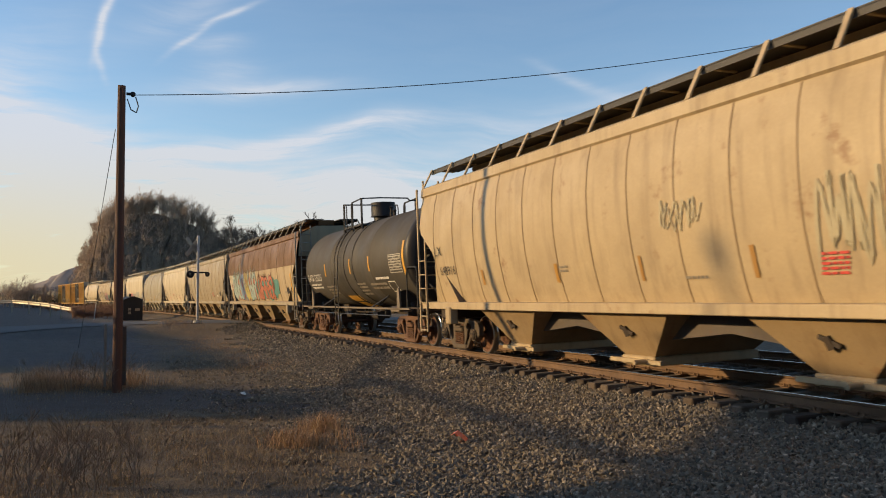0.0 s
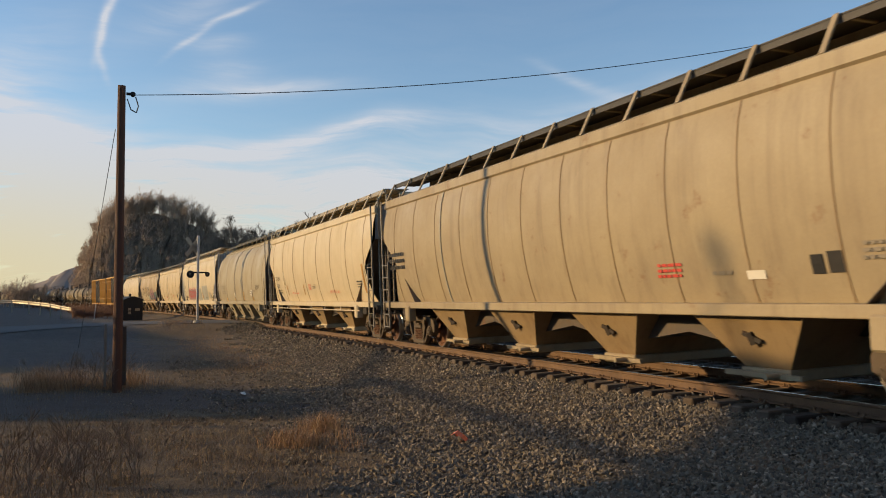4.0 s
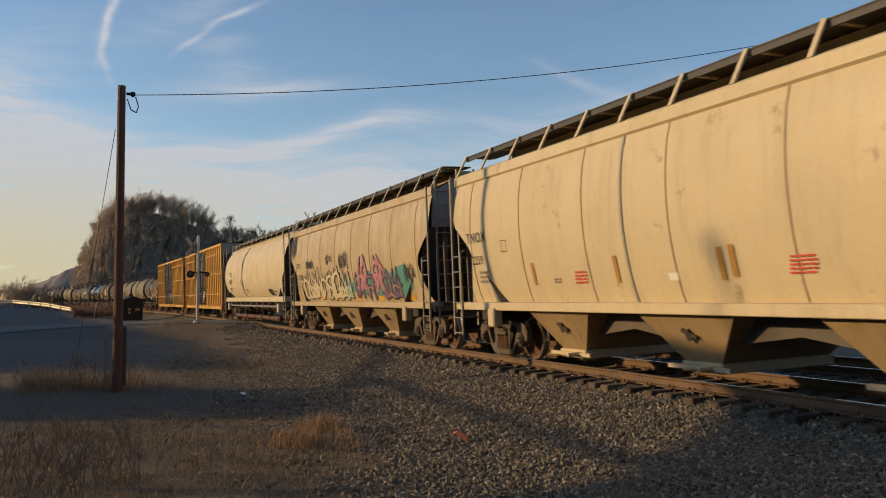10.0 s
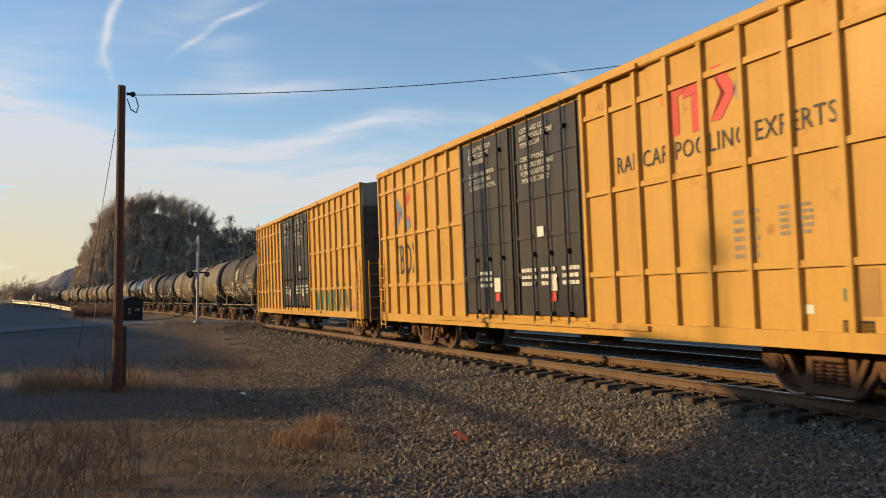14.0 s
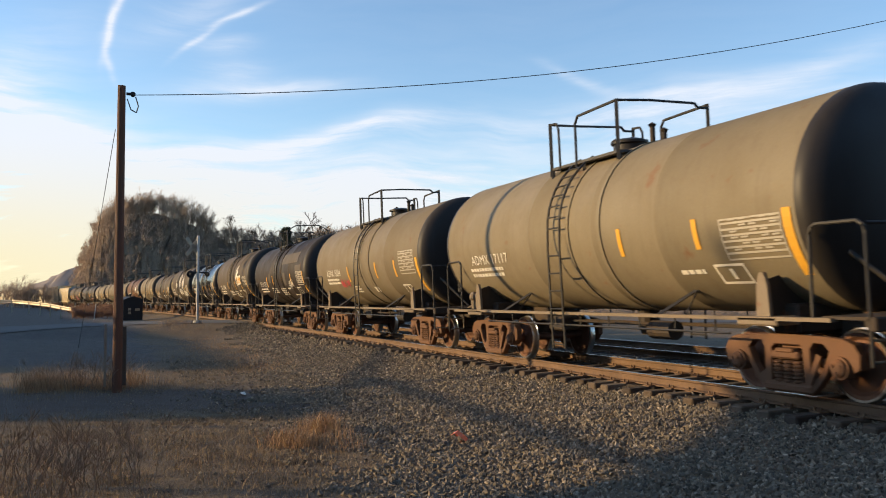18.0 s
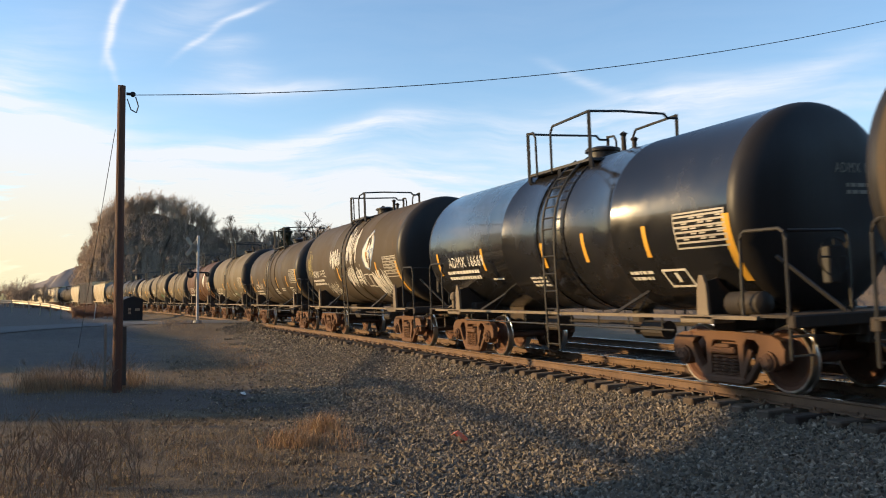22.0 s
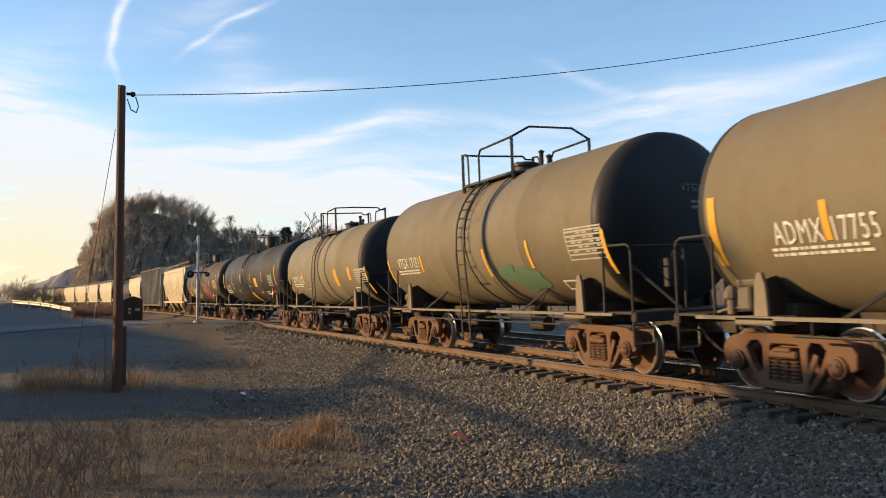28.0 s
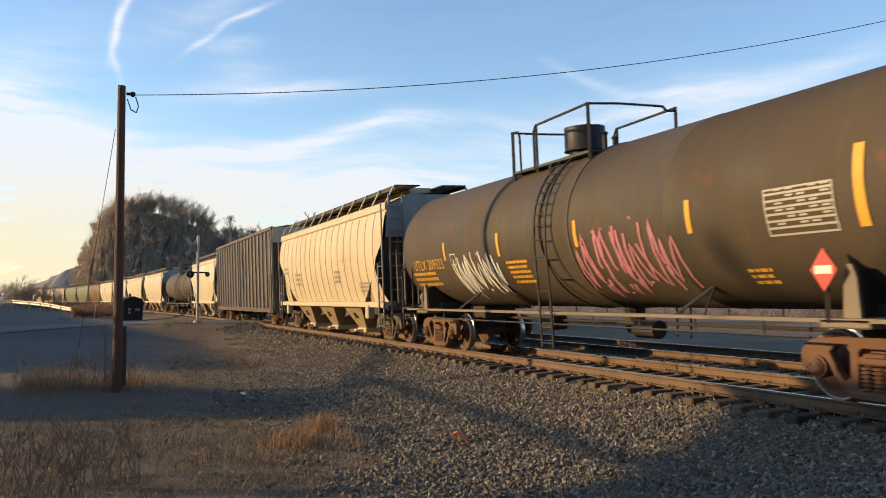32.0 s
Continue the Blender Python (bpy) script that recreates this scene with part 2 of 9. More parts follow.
def ground_mat():
    """Bare dirt and short dry grass in patches, a trodden dirt track across them, darkened as if shaded, and a worn
    asphalt lot.
    """
    m, t, b = nodes("bare_dirt_and_dry_grass")
    v = coords(t, shift=False)
    big = noise_fac(t, v, 0.30, 6, 0.62, 0.40, 0.62)
    mid = noise_fac(t, v, 1.6, 7, 0.7, 0.36, 0.66)
    fine = noise_fac(t, v, 22, 6, 0.7, 0.3, 0.7)
    grit = noise_fac(t, v, 90, 3, 0.6, 0.35, 0.65)
    sep = t.nodes.new("ShaderNodeSeparateXYZ")
    link(t, v, sep.inputs[0])
    wob = noise_fac(t, v, 0.55, 5, 0.6, 0.2, 0.8)

    def calc(op, p, q):
        n = t.nodes.new("ShaderNodeMath")
        n.operation = op
        for i, k in enumerate((p, q)):
            if isinstance(k, (int, float)):
                n.inputs[i].default_value = k
            else:
                link(t, k, n.inputs[i])
        return n.outputs[0]

    def ramp(val, lo, hi):
        r = t.nodes.new("ShaderNodeMapRange")
        r.interpolation_type = "SMOOTHSTEP"
        r.inputs[1].default_value, r.inputs[2].default_value = lo, hi
        link(t, val, r.inputs[0])
        return r.outputs[0]

    x, y = sep.outputs[0], sep.outputs[1]
    c = mixc(t, fine, (0.062, 0.046, 0.033), (0.155, 0.116, 0.078), 0.95)
    c = mixc(t, mid, c, (0.20, 0.132, 0.068), 0.8)
    c = mixc(t, big, c, (0.215, 0.148, 0.075), 0.55)
    # the track: a strip some five metres wide that leads to the ballast; part of its dark tone is painted shade
    off = calc("ABSOLUTE", calc("ADD", calc("SUBTRACT", x, calc("MULTIPLY", y, 0.3)), 18.6), 0.0)
    strip = ramp(calc("ADD", off, calc("MULTIPLY", wob, 1.8)), 4.0, 2.4)
    dirt = mixc(t, fine, (0.062, 0.044, 0.036), (0.115, 0.085, 0.067), 0.9)
    c = mixc(t, strip, c, dirt, 0.9)
    # the lot
    lot = calc("MULTIPLY", ramp(calc("ADD", x, calc("MULTIPLY", wob, 3.0)), -26.0, -29.5), ramp(calc("ADD", y, calc("MULTIPLY", wob, 2.2)), 4.2, 2.6))
    tar = mixc(t, mid, (0.080, 0.071, 0.066), (0.130, 0.112, 0.098), 0.8)
    c = mixc(t, lot, c, tar, 0.92)
    c = mixc(t, grit, c, (0.04, 0.032, 0.026), 0.45)
    link(t, c, b.inputs["Base Color"])
    b.inputs["Roughness"].default_value = 0.95
    bump(t, b, fine, 0.7, 0.03)
    return m


M["ground"] = ground_mat()


# ---- mesh building ----
class Solid:
    """Vertices and faces of one part, put together from simple pieces."""

    def __init__(self):
        self.v, self.f = [], []

    def add(self, vs, fs):
        k = len(self.v)
        self.v += [tuple(p) for p in vs]
        self.f += [tuple(i + k for i in q) for q in fs]
        return self

    def box(self, x0, x1, y0, y1, z0, z1, c=0.0):
        """A box; c: the width of its chamfers."""
        if c <= 0:
            vs = [(x, y, z) for z in (z0, z1) for y in (y0, y1) for x in (x0, x1)]
            return self.add(vs, [(0, 2, 3, 1), (4, 5, 7, 6), (0, 1, 5, 4), (2, 6, 7, 3), (0, 4, 6, 2), (1, 3, 7, 5)])
        ctr = Vector(((x0 + x1) / 2, (y0 + y1) / 2, (z0 + z1) / 2))
        h = (abs(x1 - x0) / 2, abs(y1 - y0) / 2, abs(z1 - z0) / 2)
        vs, idx = [], {}
        for sx in (-1, 1):
            for sy in (-1, 1):
                for sz in (-1, 1):
                    for ax in range(3):
                        s = (sx, sy, sz)
                        idx[(s, ax)] = len(vs)
                        vs.append(tuple(ctr[i] + s[i] * (h[i] if i == ax else h[i] - c) for i in range(3)))
        fs = []
        for ax in range(3):
            u, w = (ax + 1) % 3, (ax + 2) % 3
            for s in (-1, 1):
                q = []
                for a, b in ((-1, -1), (1, -1), (1, 1), (-1, 1)):
                    k = [0, 0, 0]
                    k[ax], k[u], k[w] = s, a, b
                    q.append(idx[(tuple(k), ax)])
                fs.append(tuple(q if s > 0 else q[::-1]))
            for a in (-1, 1):
                for b in (-1, 1):
                    k0, k1 = [0, 0, 0], [0, 0, 0]
                    k0[ax], k0[u], k0[w] = -1, a, b
                    k1[ax], k1[u], k1[w] = 1, a, b
                    k0, k1 = tuple(k0), tuple(k1)
                    q = (idx[(k0, u)], idx[(k1, u)], idx[(k1, w)], idx[(k0, w)])
                    fs.append(q if a * b > 0 else q[::-1])
        for s in [(a, b, d) for a in (-1, 1) for b in (-1, 1) for d in (-1, 1)]:
            q = tuple(idx[(s, i)] for i in range(3))
            fs.append(q if s[0] * s[1] * s[2] > 0 else q[::-1])
        return self.add(vs, fs)

    def rod(self, p, q, r, n=6, r2=None):
        """A round bar from p to q."""
        p, q = Vector(p), Vector(q)
        d = (q - p).normalized()
        a = d.orthogonal().normalized()
        b = d.cross(a)
        r2 = r if r2 is None else r2
        ring = [(math.cos(2 * math.pi * i / n), math.sin(2 * math.pi * i / n)) for i in range(n)]
        vs = [p + (a * cx + b * sx) * r for cx, sx in ring] + [q + (a * cx + b * sx) * r2 for cx, sx in ring]
        fs = [(i, (i + 1) % n, n + (i + 1) % n, n + i) for i in range(n)]
        return self.add(vs, fs + [tuple(range(n - 1, -1, -1)), tuple(range(n, 2 * n))])

    def tube(self, pts, r, n=6):
        """One unbroken round line through many points."""
        pts = [Vector(p) for p in pts]
        rows = []
        for i, p in enumerate(pts):
            d = (pts[min(len(pts) - 1, i + 1)] - pts[max(0, i - 1)]).normalized()
            a = d.cross(Vector((0, 0, 1)) if abs(d.z) < 0.999 else Vector((0, 1, 0))).normalized()
            c = a.cross(d)
            rows.append([p + (a * math.cos(2 * math.pi * k / n) + c * math.sin(2 * math.pi * k / n)) * r for k in range(n + 1)])
        return self.strip(rows)

    def pipe(self, pts, r, n=6):
        for a, b in zip(pts[:-1], pts[1:]):
            self.rod(a, b, r, n)
        return self

    def beam(self, p, q, w, h, up=(0, 0, 1)):
        """A square bar from p to q, w across and h along up."""
        p, q = Vector(p), Vector(q)
        d = (q - p).normalized()
        s = d.cross(Vector(up))
        s = s.normalized() if s.length > 1e-4 else d.orthogonal().normalized()
        u = s.cross(d)
        c = [s * (w / 2 * a) + u * (h / 2 * b) for a, b in ((-1, -1), (1, -1), (1, 1), (-1, 1))]
        vs = [p + k for k in c] + [q + k for k in c]
        return self.add(vs, [(3, 2, 1, 0), (4, 5, 6, 7), (0, 1, 5, 4), (1, 2, 6, 5), (2, 3, 7, 6), (3, 0, 4, 7)])

    def slab(self, poly, axis, a, b):
        """A flat outline in the two other axes, given depth from a to b along axis (0 x, 1 y, 2 z)."""
        n = len(poly)
        order = {0: lambda u, w, d: (d, u, w), 1: lambda u, w, d: (u, d, w), 2: lambda u, w, d: (u, w, d)}[axis]
        vs = [order(u, w, a) for u, w in poly] + [order(u, w, b) for u, w in poly]
        fs = [tuple(range(n)), tuple(range(2 * n - 1, n - 1, -1))]
        fs += [(i, n + i, n + (i + 1) % n, (i + 1) % n) for i in range(n)]
        return self.add(vs, fs)

    def lathe(self, prof, n, centre=(0, 0, 0), axis=0, caps=False):
        """A profile of (along, radius) turned about an axis."""
        k = len(prof)
        vs = []
        for i in range(n):
            c, s = math.cos(2 * math.pi * i / n), math.sin(2 * math.pi * i / n)
            for a, r in prof:
                p = {0: (a, r * c, r * s), 1: (r * s, a, r * c), 2: (r * c, r * s, a)}[axis]
                vs.append(tuple(p[j] + centre[j] for j in range(3)))
        fs = [(i * k + j, ((i + 1) % n) * k + j, ((i + 1) % n) * k + j + 1, i * k + j + 1) for i in range(n) for j in range(k - 1)]
        if caps:
            fs += [tuple(i * k for i in range(n))[::-1], tuple(i * k + k - 1 for i in range(n))]
        return self.add(vs, fs)

    def strip(self, rows):
        """A skin through rows of points, all of one length."""
        k = len(rows[0])
        vs = [p for r in rows for p in r]
        return self.add(vs, [(i * k + j, i * k + j + 1, (i + 1) * k + j + 1, (i + 1) * k + j) for i in range(len(rows) - 1) for j in range(k - 1)])

    def mesh(self, name, mat, smooth=False, sharp=40, fix=True):
        me = bpy.data.meshes.new(name)
        me.from_pydata(self.v, [], self.f)
        me.materials.append(mat)
        if fix:
            bm = bmesh.new()
            bm.from_mesh(me)
            bmesh.ops.recalc_face_normals(bm, faces=bm.faces)
            bm.to_mesh(me)
            bm.free()
        if smooth:
            me.shade_smooth()
            me.set_sharp_from_angle(angle=radians(sharp))
        me.update()
        return me


def part(name, solid, mat, parent, label="", smooth=False, fix=True):
    """One mesh object under a thing or under a part."""
    me = solid if isinstance(solid, bpy.types.Mesh) else solid.mesh(name, mat, smooth, fix=fix)
    ob = new(name, me)
    ob.parent = parent
    if label:
        ob["label"] = label
    return ob


def thing(name, label, category, group="", kind="", at=None):
    ob = new(name)
    ob.empty_display_size = 0.3
    if at is not None:
        ob.matrix_world = at
    return tagged(ob, label, category, group, kind)


# ---- the line of the track ----
RAIL_Y, BEND, BEND_A, BEND_B, CANT = 9.662, 0.00091, 31.59, 48.42, 0.0346
LINE_S = np.linspace(-120, 620, 3701)
_k = np.clip((LINE_S - BEND_A) / (BEND_B - BEND_A), 0, 1) * BEND
_ds = LINE_S[1] - LINE_S[0]
LINE_TH = np.cumsum(_k) * _ds
LINE_TH -= np.interp(0, LINE_S, LINE_TH)
LINE_X = -np.cumsum(np.cos(LINE_TH)) * _ds
LINE_Y = -np.cumsum(np.sin(LINE_TH)) * _ds
LINE_X -= np.interp(0, LINE_S, LINE_X)
LINE_Y += RAIL_Y - np.interp(0, LINE_S, LINE_Y)


def on_line(s, side=0.0):
    """The place and heading at s metres back along the line, side metres away from the camera's side."""
    th = float(np.interp(s, LINE_S, LINE_TH))
    return (float(np.interp(s, LINE_S, LINE_X)) - math.sin(th) * side, float(np.interp(s, LINE_S, LINE_Y)) + math.cos(th) * side, th)


def gone(t):
    """How far the train has gone, in metres, counted from 16 s."""
    return 13.219 * (t - 16) + 0.5 * 0.01954 * (t - 16) ** 2


def line_pose(s, half=0.0):
    a, b = on_line(s - half), on_line(s + half)
    th = math.atan2(a[1] - b[1], a[0] - b[0]) if half else a[2]
    m = pose((a[0] + b[0]) / 2, (a[1] + b[1]) / 2, 0, 0, 0, math.degrees(th))
    return m @ pose(0, 0, 0, math.degrees(CANT), 0, 0)



# ---- rolling stock: shared running gear ----
def cast_plate(outline, holes, y0, y1, edge=0.012):
    """A cast plate in the plane of the car's side, with windows through it and softened edges."""
    bm = bmesh.new()
    edges = []
    for loop in [outline] + holes:
        vs = [bm.verts.new((u, y0, w)) for u, w in loop]
        edges += [bm.edges.new((vs[i], vs[(i + 1) % len(vs)])) for i in range(len(vs))]
    bmesh.ops.triangle_fill(bm, use_beauty=True, use_dissolve=True, edges=edges, normal=(0, -1, 0))
    grown = bmesh.ops.extrude_face_region(bm, geom=bm.faces[:])
    bmesh.ops.translate(bm, verts=[q for q in grown["geom"] if isinstance(q, bmesh.types.BMVert)], vec=(0, y1 - y0, 0))
    bmesh.ops.recalc_face_normals(bm, faces=bm.faces)
    rim = [e for e in bm.edges if len(e.link_faces) == 2 and abs(e.verts[0].co.y - e.verts[1].co.y) < 1e-6 and e.calc_face_angle(0.0) > 1.0]
    if edge:
        bmesh.ops.bevel(bm, geom=rim, offset=edge, segments=1, affect="EDGES", clamp_overlap=True)
    bm.verts.index_update()
    out = ([tuple(v.co) for v in bm.verts], [tuple(v.index for v in f.verts) for f in bm.faces])
    bm.free()
    return out


def side_frame_mesh(mat):
    """A cast side frame: hooded pedestals, three windows, a spring seat, bearing caps and a brake lever."""
    s = Solid()
    half_rim = [(0.0, 0.85), (0.60, 0.835), (0.94, 0.81), (1.10, 0.75), (1.18, 0.63), (1.17, 0.45), (1.08, 0.40), (1.04, 0.50), (0.98, 0.57), (0.80, 0.57), (0.73, 0.50), (0.66, 0.36), (0.52, 0.18), (0.40, 0.09)]
    rim = half_rim + [(-u, w) for u, w in half_rim[:0:-1]]
    side = [(0.40, 0.66), (0.47, 0.745), (0.62, 0.735), (0.71, 0.65), (0.60, 0.42), (0.50, 0.30), (0.40, 0.36)]
    mid = [(-0.27, 0.66), (-0.22, 0.71), (0.22, 0.71), (0.27, 0.66), (0.29, 0.22), (-0.29, 0.22)]
    s.add(*cast_plate(rim, [side, [(-u, w) for u, w in side[::-1]], mid], -0.97, -1.10))
    for sg in (-1, 1):
        s.lathe([(-1.19, 0.0), (-1.19, 0.075), (-1.16, 0.11), (-1.13, 0.115), (-1.13, 0.145), (-1.02, 0.15), (-0.92, 0.14)], 16, (sg * 0.889, 0, 0.457), 1)
        for a in range(3):
            s.rod((sg * 0.889 + 0.06 * math.cos(a * 2.09 + 0.5), -1.185, 0.457 + 0.06 * math.sin(a * 2.09 + 0.5)), (sg * 0.889 + 0.06 * math.cos(a * 2.09 + 0.5), -1.205, 0.457 + 0.06 * math.sin(a * 2.09 + 0.5)), 0.022, 6)
        s.box(sg * 0.889 - 0.17, sg * 0.889 + 0.17, -1.07, -0.95, 0.52, 0.60, 0.02)
    s.box(-0.42, 0.42, -1.13, -0.93, 0.08, 0.20, 0.03)
    s.box(-0.25, 0.25, -1.15, -0.9, 0.52, 0.62, 0.025)
    s.box(-0.16, 0.16, -1.16, -0.9, 0.60, 0.66, 0.02)
    s.beam((0.40, -1.13, 0.22), (0.60, -1.14, 0.60), 0.075, 0.03, (0, -1, 0))
    return s.mesh("side_frame", mat)


def spring_mesh(mat):
    """One coil spring as a ringed post."""
    s, prof = Solid(), []
    for i in range(6):
        z = 0.205 + i * 0.05
        prof += [(z, 0.052), (z + 0.012, 0.082), (z + 0.030, 0.082), (z + 0.042, 0.052)]
    s.lathe(prof, 10, (0, -1.06, 0), 2, True)
    return s.mesh("spring", mat, True)


def wheelset_meshes():
    """Axle with two wheels: plates and hubs, and the bright treads and flanges."""
    s, t = Solid(), Solid()
    s.rod((0, -1.0, 0), (0, 1.0, 0), 0.075, 10)
    for sg in (-1, 1):
        prof = [(0.80 * sg, 0.0), (0.80 * sg, 0.10), (0.775 * sg, 0.13), (0.735 * sg, 0.18), (0.725 * sg, 0.33), (0.775 * sg, 0.375), (0.780 * sg, 0.425)]
        s.lathe(prof, 28, (0, 0, 0), 1)
        s.lathe([(0.66 * sg, 0.08), (0.68 * sg, 0.15), (0.70 * sg, 0.33), (0.65 * sg, 0.38), (0.645 * sg, 0.44)], 28, (0, 0, 0), 1)
        t.lathe([(0.780 * sg, 0.425), (0.782 * sg, 0.452), (0.775 * sg, 0.457), (0.685 * sg, 0.462), (0.675 * sg, 0.485), (0.655 * sg, 0.485), (0.645 * sg, 0.44)], 28, (0, 0, 0), 1)
    k = len(s.f)
    s.add(t.v, t.f)
    me = s.mesh("wheelset", M["wheel"], True)
    me.materials.append(M["tread"])
    for i, p in enumerate(me.polygons):
        p.material_index = 1 if i >= k else 0
    return me


def bolster_mesh():
    s = Solid()
    s.box(-0.24, 0.24, -0.98, 0.98, 0.50, 0.74, 0.04)
    s.lathe([(0.74, 0.30), (0.80, 0.30), (0.80, 0.0)], 14, (0, 0, 0), 2)
    for sg in (-1, 1):
        s.box(sg * 0.36 - 0.05, sg * 0.36 + 0.05, -0.85, 0.85, 0.40, 0.52, 0.02)
        for y in (-0.75, 0.75):
            s.box(sg * 0.43 - 0.03, sg * 0.43 + 0.03, y - 0.06, y + 0.06, 0.30, 0.62, 0.02)
    return s.mesh("truck", M["truck"])


FRAME_RUST, FRAME_GREY = side_frame_mesh(M["truck"]), side_frame_mesh(M["truck_grey"])
SPRINGS = spring_mesh(M["truck"])
WHEELS = wheelset_meshes()
BOLSTER = bolster_mesh()
AXLES = []      # wheelset, place along the train


def truck(car, x, rusty, s_axle):
    """A two-axle truck under a car, x metres ahead of the car's middle."""
    b = part("truck", BOLSTER, None, car)
    b.location = (x, 0, 0)
    for turn in (0, 180):
        fr = part("side_frame", FRAME_RUST if rusty else FRAME_GREY, None, b)
        fr.rotation_euler = (0, 0, radians(turn))
        if turn == 0:
            for dx in (-0.17, 0.0, 0.17):
                part("spring", SPRINGS, None, b).location = (dx, 0, 0)
    for dx in (-0.889, 0.889):
        w = part("wheelset", WHEELS, None, b, "rust-brown steel wheels")
        w.location = (dx, 0, 0.457)
        AXLES.append((w, s_axle - x - dx, (dx, 0, 0.457)))


def coupler_mesh():
    s = Solid()
    s.box(0.0, 0.62, -0.09, 0.09, 0.80, 0.96, 0.02)
    s.slab([(0.55, -0.16), (0.60, -0.2), (0.86, -0.16), (0.90, -0.02), (0.74, 0.02), (0.80, 0.14), (0.62, 0.18), (0.55, 0.14)], 2, 0.74, 1.02)
    s.box(-0.2, 0.05, -0.2, 0.2, 0.70, 1.06, 0.02)
    return s.mesh("coupler", M["under"])


def hose_mesh():
    s = Solid()
    s.pipe([(0.25, -0.35, 0.80), (0.45, -0.34, 0.62), (0.65, -0.28, 0.45), (0.9, -0.2, 0.42)], 0.025, 6)
    return s.mesh("air_hose", M["under"], True)


COUPLER, HOSE = coupler_mesh(), hose_mesh()


def ends(car, x_end):
    for sg, turn in ((1, 0), (-1, 180)):
        for name, me in (("coupler", COUPLER), ("air_hose", HOSE)):
            o = part(name, me, None, car)
            o.location = (sg * x_end, 0, 0)
            o.rotation_euler = (0, 0, radians(turn))


def ladder(solid, x, y, z0, z1, width=0.42, step=0.34, r=0.018, stile=0.028, face=1):
    """Two stiles and rungs in the plane of the car's side."""
    for dx in (-width / 2, width / 2):
        solid.box(x + dx - stile, x + dx + stile, y - 0.012, y + 0.012, z0, z1)
    z = z0 + 0.12
    while z < z1:
        solid.rod((x - width / 2, y - 0.01, z), (x + width / 2, y - 0.01, z), r, 5)
        z += step


# ---- lettering, stripes and spray paint laid on a car's side ----
def letters(text, size, squeeze=0.8):
    """Outlines of words as a flat mesh: vertices (u, w) and faces, from the built-in font; u runs from 0 rightwards."""
    cu = bpy.data.curves.new("words", "FONT")
    cu.body, cu.size, cu.resolution_u = text, size * 1.38, 2
    cu.space_character = 1.08
    ob = bpy.data.objects.new("words", cu)
    me = bpy.data.meshes.new_from_object(ob)
    vs = [(v.co.x * squeeze, v.co.y) for v in me.vertices]
    fs = [tuple(p.vertices) for p in me.polygons]
    bpy.data.meshes.remove(me)
    bpy.data.objects.remove(ob)
    bpy.data.curves.remove(cu)
    return vs, fs


